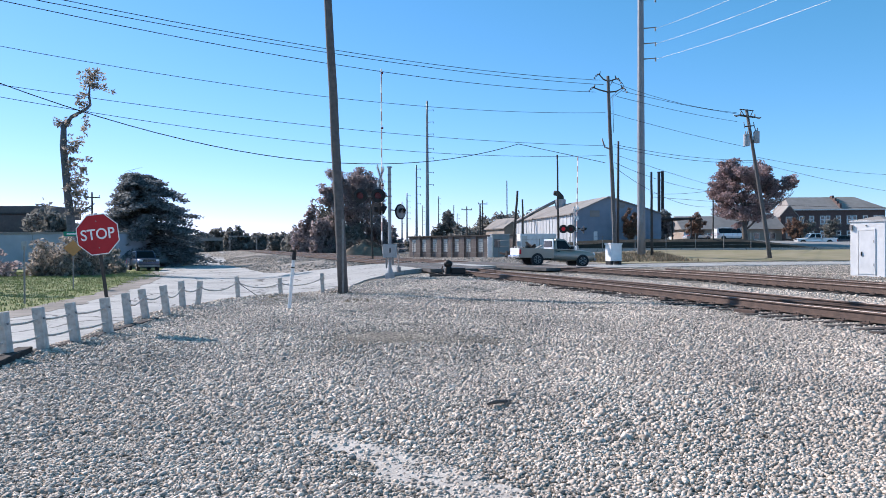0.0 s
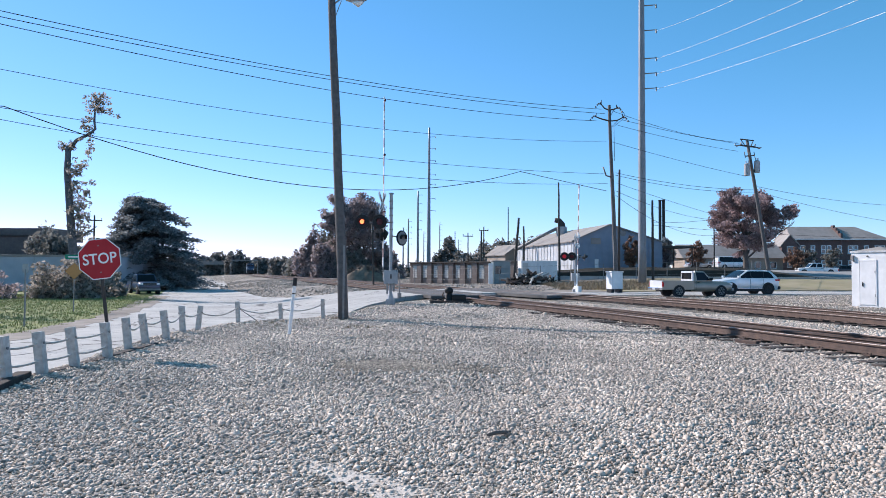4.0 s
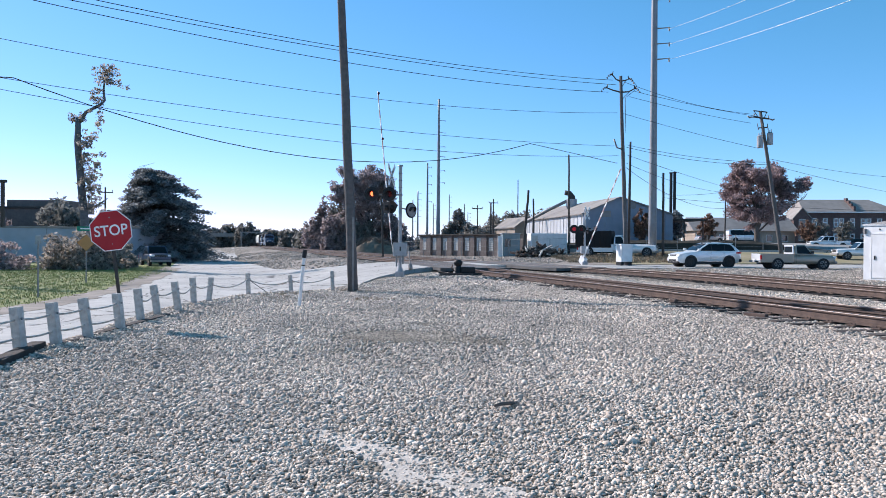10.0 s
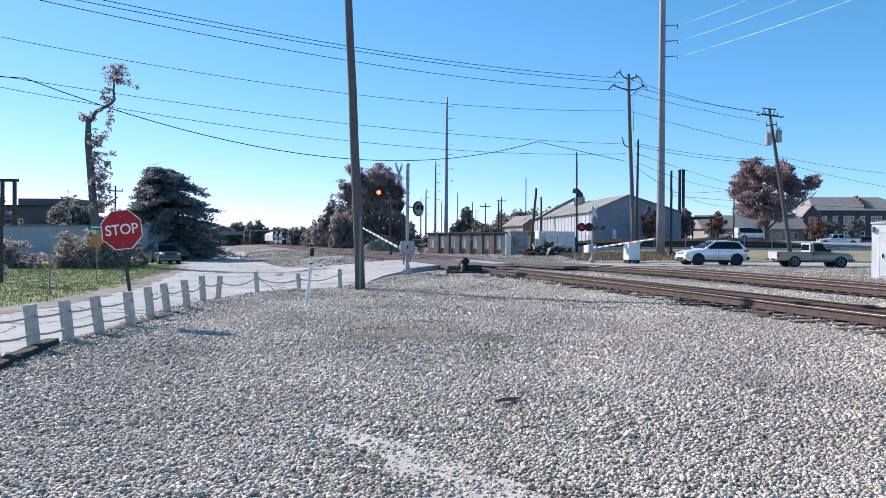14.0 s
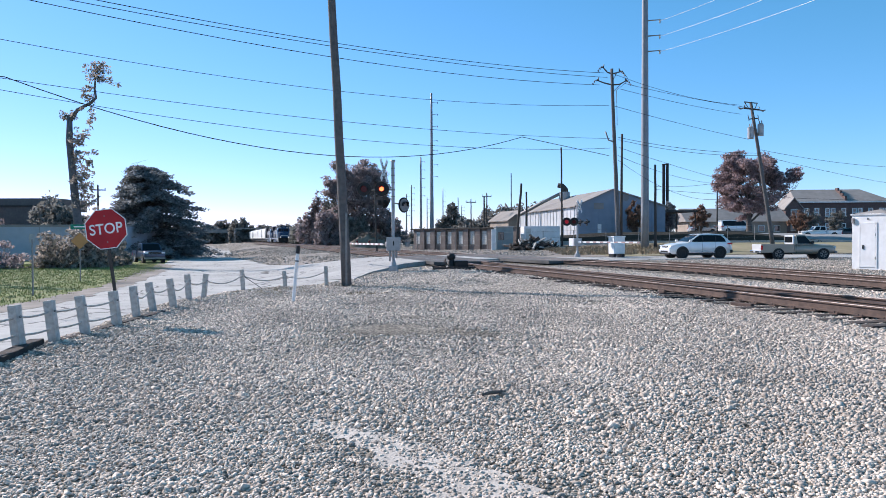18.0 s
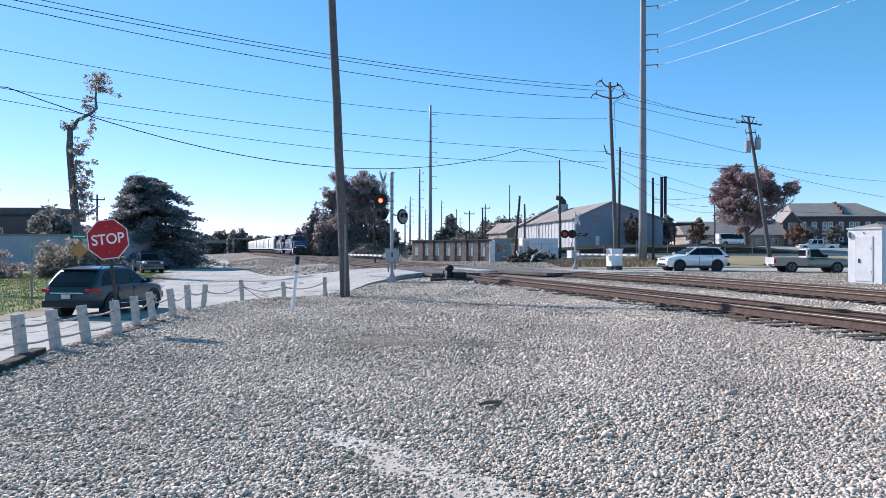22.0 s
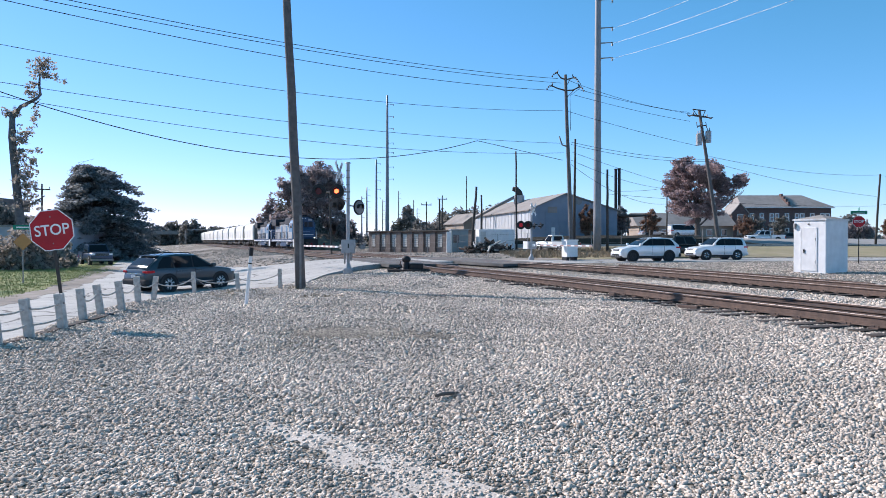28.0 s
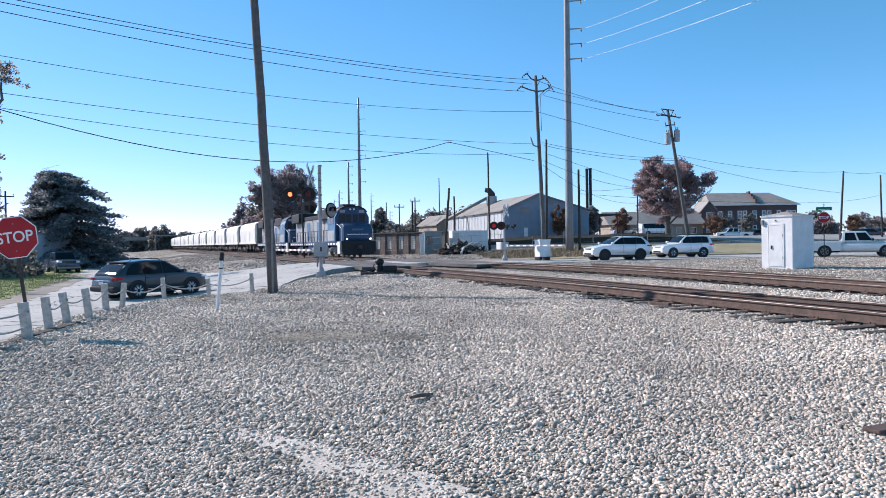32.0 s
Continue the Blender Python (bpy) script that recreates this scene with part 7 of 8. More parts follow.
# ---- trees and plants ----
# leaf base colours paled and greyed to put the haze of distance into them
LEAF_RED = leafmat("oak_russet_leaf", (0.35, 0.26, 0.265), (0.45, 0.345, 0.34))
LEAF_DARK = leafmat("hazed_cedar_needles", (0.195, 0.21, 0.215), (0.265, 0.28, 0.285))
LEAF_BROWN = leafmat("hazed_brown_leaf", (0.35, 0.29, 0.29), (0.43, 0.365, 0.36))
LEAF_GREEN = leafmat("hazed_green_leaf", (0.22, 0.22, 0.20), (0.30, 0.29, 0.26))
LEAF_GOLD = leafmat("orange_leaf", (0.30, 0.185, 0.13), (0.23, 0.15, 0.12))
LEAF_FAR_HAZE = leafmat("far_hazed_leaf", (0.22, 0.22, 0.205), (0.30, 0.285, 0.265))
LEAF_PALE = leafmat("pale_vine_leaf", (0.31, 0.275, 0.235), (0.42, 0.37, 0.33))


def leaf_cloud(name, centres, per, spread, size, material, parent, seed, flat=0.0):
    """Many small bent leaf blades round a set of twig ends."""
    rng = np.random.default_rng(seed)
    c = np.repeat(np.asarray(centres, float), per, axis=0)
    n = len(c)
    d = rng.normal(size=(n, 3))
    d /= np.linalg.norm(d, axis=1)[:, None]
    p = c + d * (rng.random(n) ** 0.5)[:, None] * np.asarray(spread)
    a, b = rng.normal(size=(n, 3)), rng.normal(size=(n, 3))
    a[:, 2] *= 1 - flat
    a /= np.linalg.norm(a, axis=1)[:, None]
    b -= (b * a).sum(1)[:, None] * a
    b /= np.linalg.norm(b, axis=1)[:, None]
    s = size * (0.55 + 0.9 * rng.random(n))[:, None]
    nrm = np.cross(a, b)
    v = np.stack([p - a * s, p + b * s * 0.5 + nrm * s * 0.12, p + a * s, p - b * s * 0.5 + nrm * s * 0.12], 1).reshape(-1, 3)
    f = np.arange(4 * n).reshape(-1, 4)
    me = bpy.data.meshes.new(name)
    me.from_pydata(v.tolist(), [], f.tolist())
    me.materials.append(material)
    ob = new(name, me)
    ob.parent = parent
    return ob


def limbs(bm, start, direction, length, r, depth, rng, ends, droop=0.0, spread=0.75):
    """Branches that fork; collects the twig ends."""
    pts, p, d = [Vector(start)], Vector(start), Vector(direction).normalized()
    k = 4
    for i in range(k):
        d = (d + Vector((rng.uniform(-1, 1), rng.uniform(-1, 1), rng.uniform(-0.5, 0.8) - droop)) * 0.17).normalized()
        p = p + d * length / k
        pts.append(p.copy())
    add_tube(bm, pts, [r * (1 - 0.5 * i / k) for i in range(k + 1)], 6 if depth > 1 else 4)
    if depth <= 1:
        ends.append(p.copy())
        ends.append(pts[2].copy())
        return
    for j in range(rng.choice((2, 3, 3))):
        nd = (d + Vector((rng.uniform(-1, 1), rng.uniform(-1, 1), rng.uniform(-0.5, 0.7))) * spread).normalized()
        q = pts[rng.choice((2, 3, 4))] if j else p
        limbs(bm, q, nd, length * rng.uniform(0.55, 0.8), r * 0.5, depth - 1, rng, ends, droop, spread)


def broadleaf(base, h, width, leaf, label, seed, depth=4, per=26, size=0.22, trunk=0.4, clear=0.22, group="", name="tree", spread=None, dome=0):
    e = thing(name, pose(*base), label, "tree", group)
    rng = random.Random(seed)
    bm = bmesh.new()
    ends = []
    top = h * clear
    add_tube(bm, [(0, 0, -0.3), (0.05, 0, top * 0.5), (0.0, 0.08, top), (0.1, 0.05, h * 0.55)], [trunk * 1.25, trunk, trunk * 0.85, trunk * 0.4], 10)
    n = 8
    for k in range(n):
        a = 2 * math.pi * k / n + rng.uniform(-0.3, 0.3)
        el = rng.uniform(0.15, 1.3)
        z = top + (h * 0.32) * (k / n)
        limbs(bm, (0, 0, z), (math.cos(a) * math.cos(el) * width / h * 1.6, math.sin(a) * math.cos(el) * width / h * 1.6, math.sin(el)), (h - z) * 0.34, trunk * 0.42, depth - 1, rng, ends)
    part("trunk", bm, M["bark"], e)
    E_ = np.array([tuple(p) for p in ends])
    # bring the crown to its width and height
    E_[:, 2] = np.clip(E_[:, 2], h * 0.2, None)
    sc = (width / 2) / max(np.percentile(np.abs(E_[:, :2]), 96), 0.1)
    E_[:, :2] *= sc
    E_[:, 2] = h * 0.2 + (E_[:, 2] - h * 0.2) * (h * 0.96 - h * 0.2) / (np.percentile(E_[:, 2], 98) - h * 0.2)
    E_[:, 2] = np.minimum(E_[:, 2], h)
    rn = np.random.default_rng(seed)
    dd = rn.normal(size=(dome, 3))
    dd /= np.linalg.norm(dd, axis=1)[:, None]
    dd *= (0.5 + 0.5 * rn.random(dome) ** 0.5)[:, None] * (0.82 + 0.2 * np.sin(dd[:, 0] * 5 + seed) * np.cos(dd[:, 2] * 4 + dd[:, 1] * 3))[:, None]
    E_ = np.concatenate([E_, dd * np.array([width * 0.52, width * 0.46, h * 0.37]) + np.array([0, 0, h * 0.58])]) if dome else E_
    leaf_cloud("crown", E_, per, spread or (width * 0.085, width * 0.085, h * 0.05), size, leaf, e, seed)
    return e


def ball_of(name, base, sx, sy, sz, leaf, label, seed, n=70, per=40, size=0.2, category="bush", group="", trunk=True, low=0.0):
    """A bush or a far crown: twig ends filled through an uneven ellipsoid."""
    e = thing(name, pose(*base), label, category, group)
    rng = np.random.default_rng(seed)
    d = rng.normal(size=(n, 3))
    d /= np.linalg.norm(d, axis=1)[:, None]
    d *= (0.45 + 0.55 * rng.random(n) ** 0.4)[:, None]
    d[:, 2] = np.abs(d[:, 2]) if low == 0 else d[:, 2]
    lump = 0.75 + 0.35 * np.sin(d[:, 0] * 3.1 + seed) * np.cos(d[:, 1] * 2.7 + d[:, 2] * 2)
    c = d * np.array([sx, sy, sz]) * lump[:, None] + np.array([0, 0, low])
    bm = bmesh.new()
    for k in range(0, n, 4):
        add_tube(bm, [(0, 0, -0.1), tuple(c[k] * 0.5 + np.array([0, 0, low * 0.2])), tuple(c[k])], [0.05 * sz + 0.02, 0.03 * sz, 0.012], 4)
    if low:
        add_tube(bm, [(0, 0, -0.3), (0, 0, low)], [0.06 * sz + 0.1, 0.05 * sz], 7)
    part("trunk", bm, M["bark"], e)
    leaf_cloud("crown" if category == "tree" else "leaves", c, per, (sx * 0.2, sy * 0.2, sz * 0.16), size, leaf, e, seed)
    return e


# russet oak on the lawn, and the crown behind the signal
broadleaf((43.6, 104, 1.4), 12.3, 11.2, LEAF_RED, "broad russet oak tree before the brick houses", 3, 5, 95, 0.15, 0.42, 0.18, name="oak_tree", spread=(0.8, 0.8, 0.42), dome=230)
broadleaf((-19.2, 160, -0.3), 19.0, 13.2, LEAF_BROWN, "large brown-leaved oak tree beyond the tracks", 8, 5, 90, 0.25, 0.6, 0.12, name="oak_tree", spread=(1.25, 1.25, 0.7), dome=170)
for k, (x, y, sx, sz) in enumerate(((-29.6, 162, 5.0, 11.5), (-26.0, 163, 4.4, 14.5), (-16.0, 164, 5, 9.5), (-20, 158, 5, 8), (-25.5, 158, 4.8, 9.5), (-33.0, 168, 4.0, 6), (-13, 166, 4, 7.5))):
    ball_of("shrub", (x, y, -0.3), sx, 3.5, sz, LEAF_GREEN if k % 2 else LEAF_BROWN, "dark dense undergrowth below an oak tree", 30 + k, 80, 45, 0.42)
# cedar on the street
cd = thing("cedar_tree", pose(-36.0, 86, -0.8), "wide dark cedar tree with drooping layered boughs", "tree")
rng = random.Random(21)
bm = bmesh.new()
add_tube(bm, [(0, 0, -0.3), (-0.2, 0, 4), (-0.8, 0, 11.0)], [0.5, 0.35, 0.06], 9)
ends = []
for k in range(190):
    z = 0.7 + 10.1 * (k / 190) ** 0.95
    a = rng.uniform(0, 2 * math.pi)
    r_ = (10.2 * max(0.0, 1 - z / 11.3) ** 0.54 + 0.3) * rng.uniform(0.62, 1.06) * (1.0 if math.cos(a) > 0 else 0.42 + 0.25 * math.sin(a) ** 2)
    x0 = -0.2 - 0.6 * max(0, (z - 4) / 7.0)
    tip = Vector((x0 + math.cos(a) * r_, math.sin(a) * r_, z - 0.10 * r_ + 0.15))
    mid = Vector((x0 + math.cos(a) * r_ * 0.5, math.sin(a) * r_ * 0.5, z + 0.3))
    add_tube(bm, [(x0, 0, z), mid, tip], [0.09, 0.05, 0.015], 5)
    for u in (0.3, 0.45, 0.6, 0.7, 0.8, 0.9, 1.0):
        q = Vector((x0, 0, z)).lerp(mid, u * 2) if u < 0.5 else mid.lerp(tip, u * 2 - 1)
        w = 0.5 * (1.1 - u) * r_ * 0.35
        ends.append((q.x + rng.uniform(-w, w), q.y + rng.uniform(-w, w), q.z - rng.uniform(0, 0.25)))
for k in range(9):
    y = rng.uniform(-1, 1)
    add_tube(bm, [(-0.7, 0, 8.0 + 0.3 * k), (-2.0, 0.2 * y, 9.0 + 0.3 * k), (-3.4 + 0.42 * k, y, 10.3 + 0.2 * k)], [0.04, 0.025, 0.01], 4)
part("trunk", bm, M["bark"], cd)
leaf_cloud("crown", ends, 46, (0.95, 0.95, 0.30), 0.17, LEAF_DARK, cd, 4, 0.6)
for k, (x, y, sx, sz) in enumerate(((-38, 92, 3.5, 5), (-34, 90, 3.2, 4.2))):
    ball_of("shrub", (x, y, -0.8), sx, 2.5, sz, LEAF_DARK, "dark shrub under the cedar tree", 60 + k, 60, 42, 0.26)
# ivy-clad snag
sg = thing("snag_tree", pose(-32.0, 62, -0.8), "bare ivy-clad tree trunk with a crooked top", "tree")
bm = bmesh.new()
add_tube(bm, [(0.3, 0, -0.3), (0.0, 0, 3), (-0.4, 0, 7), (-0.75, 0, 11), (-0.7, 0, 13.1)], [0.42, 0.37, 0.33, 0.29, 0.22], 10)
add_tube(bm, [(-0.7, 0, 12.6), (0.0, 0, 13.6), (1.2, 0, 14.2), (1.6, 0, 14.6), (1.5, 0, 15.4), (1.65, 0, 17.2)], [0.19, 0.15, 0.13, 0.12, 0.10, 0.04], 8)
add_tube(bm, [(0.1, 0, 5.2), (1.0, 0, 5.5), (1.9, 0, 6.1)], [0.1, 0.08, 0.04], 6)
part("trunk", bm, mat("weathered_trunk", (0.17, 0.165, 0.17), 0.95, 0.35, 5, bump=0.5, bscale=15), sg)
rngn = np.random.default_rng(17)
ce = []
for k in range(120):
    z = rngn.uniform(5.0, 12.0)
    ce.append((-0.75 + (12 - z) * 0.08 + abs(rngn.normal(0.75, 0.55)), rngn.normal(0, 0.4), z))
for k in range(40):
    ce.append((rngn.normal(1.65, 0.55), rngn.normal(0, 0.5), rngn.uniform(16.0, 17.5)))
for k in range(20):
    ce.append((rngn.normal(1.0, 0.35), rngn.normal(0, 0.2), rngn.uniform(12.0, 15.5)))
for k in range(12):
    ce.append((rngn.normal(-0.9, 0.4), rngn.normal(0, 0.2), rngn.uniform(12.8, 13.4)))
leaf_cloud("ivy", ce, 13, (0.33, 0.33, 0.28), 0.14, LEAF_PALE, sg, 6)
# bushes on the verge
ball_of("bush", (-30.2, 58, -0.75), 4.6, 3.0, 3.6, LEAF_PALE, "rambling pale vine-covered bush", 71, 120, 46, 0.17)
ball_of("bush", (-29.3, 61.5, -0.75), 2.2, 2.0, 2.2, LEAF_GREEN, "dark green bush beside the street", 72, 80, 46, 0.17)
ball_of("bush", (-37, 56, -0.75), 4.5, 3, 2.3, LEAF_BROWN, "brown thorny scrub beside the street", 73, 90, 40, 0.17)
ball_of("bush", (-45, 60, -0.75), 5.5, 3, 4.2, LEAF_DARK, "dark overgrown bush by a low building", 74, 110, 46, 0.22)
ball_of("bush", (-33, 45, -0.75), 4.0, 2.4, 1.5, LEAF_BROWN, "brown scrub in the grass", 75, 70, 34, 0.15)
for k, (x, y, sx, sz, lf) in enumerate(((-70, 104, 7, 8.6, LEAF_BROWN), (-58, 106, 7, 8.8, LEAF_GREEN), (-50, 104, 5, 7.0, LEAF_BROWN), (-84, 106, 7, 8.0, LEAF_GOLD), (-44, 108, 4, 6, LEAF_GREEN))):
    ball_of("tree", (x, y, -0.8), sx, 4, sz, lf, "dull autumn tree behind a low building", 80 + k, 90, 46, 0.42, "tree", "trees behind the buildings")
# along the tracks far off, behind the yard
far_trees = ((9, 152, 4.5, 8.5, LEAF_FAR_HAZE), (15, 157, 5.0, 9.0, LEAF_FAR_HAZE), (21, 160, 5.0, 8.5, LEAF_FAR_HAZE), (27, 163, 4.5, 8.0, LEAF_FAR_HAZE), (-47, 215, 6, 6.5, LEAF_BROWN), (-41, 205, 5, 6.0, LEAF_GREEN), (-37, 196, 4, 5.2, LEAF_BROWN), (-54, 240, 7, 7, LEAF_BROWN), (-104, 330, 10, 11, LEAF_BROWN), (-92, 322, 9, 12, LEAF_BROWN), (-118, 345, 12, 10, LEAF_GREEN), (-134, 350, 13, 9.5, LEAF_BROWN), (-152, 356, 14, 10, LEAF_BROWN), (-82, 318, 8, 9, LEAF_GREEN), (-98, 380, 20, 8, LEAF_GREEN), (-140, 400, 22, 9, LEAF_GREEN), (-70, 370, 18, 8, LEAF_BROWN), (-190, 420, 24, 10, LEAF_DARK), (0.8, 140, 3.6, 8.6, LEAF_BROWN), (4.6, 136, 4.0, 6.2, LEAF_GREEN), (10.5, 150, 7, 8.5, LEAF_BROWN), (18, 168, 8, 10, LEAF_BROWN), (26, 180, 9, 10.5, LEAF_BROWN), (3, 126, 2.6, 4.6, LEAF_GREEN), (-4, 190, 4, 3.4, LEAF_GREEN), (-9, 200, 4, 3.0, LEAF_BROWN),
             (112, 150, 8, 5.5, LEAF_BROWN), (124, 155, 7, 6.0, LEAF_FAR_HAZE), (108, 165, 6, 5.5, LEAF_BROWN), (136, 160, 9, 6.0, LEAF_BROWN), (116, 180, 8, 6.5, LEAF_FAR_HAZE))
# far crowns left of the houses all get the haze-grey leaf colour
for k, (x, y, sx, sz, lf) in enumerate(far_trees):
    ball_of("tree", (x, y, hz(x, y) - 0.2), sx, sx * 0.6, sz, LEAF_FAR_HAZE if x < 60 else lf, "distant autumn tree with haze in its leaf colour", 100 + k, 80, 46, 0.10 + 0.0022 * y, "tree", "distant trees")
# small trees by the houses and the warehouse
for k, (x, y, h, w, lf) in enumerate(((23.6, 90.5, 5.4, 2.7, LEAF_GOLD), (36.5, 118, 6.0, 3.2, LEAF_DARK), (41.8, 119, 5.0, 3.4, LEAF_GOLD), (66.5, 136, 5.4, 4.0, LEAF_GOLD), (69.5, 138, 5.8, 4.0, LEAF_GREEN), (75.5, 140, 5.2, 4.4, LEAF_GREEN), (30.5, 100, 4.2, 3.0, LEAF_BROWN), (83, 140, 4, 3.4, LEAF_GOLD), (100, 142, 5, 4, LEAF_GOLD))):
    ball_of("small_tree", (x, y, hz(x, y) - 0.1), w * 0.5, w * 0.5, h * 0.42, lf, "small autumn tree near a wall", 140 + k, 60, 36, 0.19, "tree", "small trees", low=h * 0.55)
# distant woods on the skyline
rngw = np.random.default_rng(5)
wv = [(x, 640 + 60 * math.sin(x * 0.013), -1 + rngw.uniform(2, 9)) for x in np.arange(-520, 620, 7.0)]
woods = tagged(new("woods"), "low hazy line of distant woods", "woods", kind="stuff")
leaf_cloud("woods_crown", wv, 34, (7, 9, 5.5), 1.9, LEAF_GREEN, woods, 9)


def tufts(name, pts, h, material, label, category, seed, zf, blades=7, width=0.012, spread=0.07):
    """Grass blades, each a thin bent triangle pair."""
    rng = np.random.default_rng(seed)
    pts = np.asarray(pts, float)
    z = zf(pts[:, 0], pts[:, 1])
    c = np.repeat(np.c_[pts, z], blades, axis=0)
    n = len(c)
    c[:, :2] += rng.normal(scale=spread, size=(n, 2))
    a = rng.uniform(0, 2 * np.pi, n)
    hh = h * rng.uniform(0.45, 1.15, n)
    side_ = np.stack([np.cos(a), np.sin(a), 0 * a], 1) * width
    bend = np.stack([-np.sin(a), np.cos(a), 0 * a], 1) * (hh * rng.uniform(0.1, 0.6, n))[:, None]
    up = np.stack([0 * a, 0 * a, hh], 1)
    v = np.stack([c - side_, c + side_, c + side_ * 0.6 + up * 0.6 + bend * 0.4, c - side_ * 0.6 + up * 0.6 + bend * 0.4, c + up + bend], 1).reshape(-1, 3)
    b = np.arange(n)[:, None] * 5
    quads = (b + np.array([0, 1, 2, 3])).tolist()
    tris = (b + np.array([3, 2, 4])).tolist()
    me = bpy.data.meshes.new(name)
    me.from_pydata(v.tolist(), [], quads + tris)
    me.materials.append(material)
    return tagged(new(name, me), label, category, kind="stuff")


rngg = np.random.default_rng(12)
gp = np.stack([rngg.uniform(-46, -14.4, 17000), rngg.uniform(14, 66, 17000)], 1)
gp = gp[gp[:, 0] < np.interp(gp[:, 1], [14, 23.5, 28, 37, 56, 64, 80], [-14.3, -14.95, -15.6, -17.6, -22.2, -26, -30]) + rngg.normal(0, 0.2, len(gp))]
tufts("grass", gp, 0.09, M["blade"], "uneven green grass on the verge", "grass", 3, road_z, 6, 0.014, 0.14)
gp = np.stack([rngg.uniform(10, 36, 2600), rngg.uniform(62, 74, 2600)], 1)
gp = gp[(gp[:, 0] < 22)]
tufts("dry_grass", gp, 0.36, M["dryblade"], "tall dry grass round the poles", "grass", 4, land, 7, 0.025, 0.16)
gp = np.concatenate([rngg.normal((-2.2, 19.4), (0.35, 0.35), (40, 2)), rngg.normal((-5.0, 20.8), (0.5, 0.8), (90, 2)), rngg.normal((-3.3, 23.0), (0.25, 0.25), (25, 2))])
tufts("weeds", gp, 0.10, M["dryblade"], "sparse dry weeds between the stones", "weeds", 5, land, 6, 0.006, 0.05)

# ---- loose stones ----
def stones(name, pts, size, material, label, seed, zf, sink=0.25, parent=None, tall=1.0, vary=0.26):
    """Angular crushed stones, each its own little block."""
    rng = np.random.default_rng(seed)
    pts = np.asarray(pts, float)
    n = len(pts)
    cube = np.array([(-1, -1, -1), (1, -1, -1), (1, 1, -1), (-1, 1, -1), (-1, -1, 1), (1, -1, 1), (1, 1, 1), (-1, 1, 1)], float)
    v = cube[None] * (1 + rng.uniform(-0.42, 0.22, (n, 8, 3)))
    top = rng.uniform(0.45, 0.95, (n, 1, 2))
    v[:, 4:, :2] *= top
    s = size * np.exp(rng.normal(0, vary, (n, 1)))
    v *= (s * np.stack([rng.uniform(0.75, 1.35, n), rng.uniform(0.6, 1.0, n), rng.uniform(0.26, 0.5, n) * tall], 1))[:, None, :] * 0.5
    a, b = rng.uniform(0, 2 * np.pi, n), rng.normal(0, 0.33, n)
    c, sn = np.cos(b)[:, None], np.sin(b)[:, None]
    x, z = v[:, :, 0] * c - v[:, :, 2] * sn, v[:, :, 0] * sn + v[:, :, 2] * c
    y = v[:, :, 1]
    c, sn = np.cos(a)[:, None], np.sin(a)[:, None]
    w = np.stack([x * c - y * sn, x * sn + y * c, z], 2)
    w[:, :, :2] += pts[:, None, :]
    zz = zf(pts[:, 0], pts[:, 1]) + s[:, 0] * (0.24 - sink) + rng.uniform(0, 0.28, n) * s[:, 0]
    w[:, :, 2] += zz[:, None]
    quads = np.array([(0, 3, 2, 1), (4, 5, 6, 7), (0, 1, 5, 4), (1, 2, 6, 5), (2, 3, 7, 6), (3, 0, 4, 7)])
    f = (np.arange(n)[:, None, None] * 8 + quads[None]).reshape(-1, 4)
    me = bpy.data.meshes.new(name)
    me.vertices.add(n * 8)
    me.vertices.foreach_set("co", w.reshape(-1))
    me.loops.add(f.size)
    me.loops.foreach_set("vertex_index", f.reshape(-1).astype(np.int32))
    me.polygons.add(len(f))
    me.polygons.foreach_set("loop_start", np.arange(0, f.size, 4, dtype=np.int32))
    me.polygons.foreach_set("use_smooth", np.ones(len(f), dtype=bool))
    me.update(calc_edges=True)
    me.materials.append(material)
    ob = new(name, me)
    if parent is not None:
        ob.parent = parent
    return tagged(ob, label, "gravel", kind="stuff")


rngs = np.random.default_rng(77)


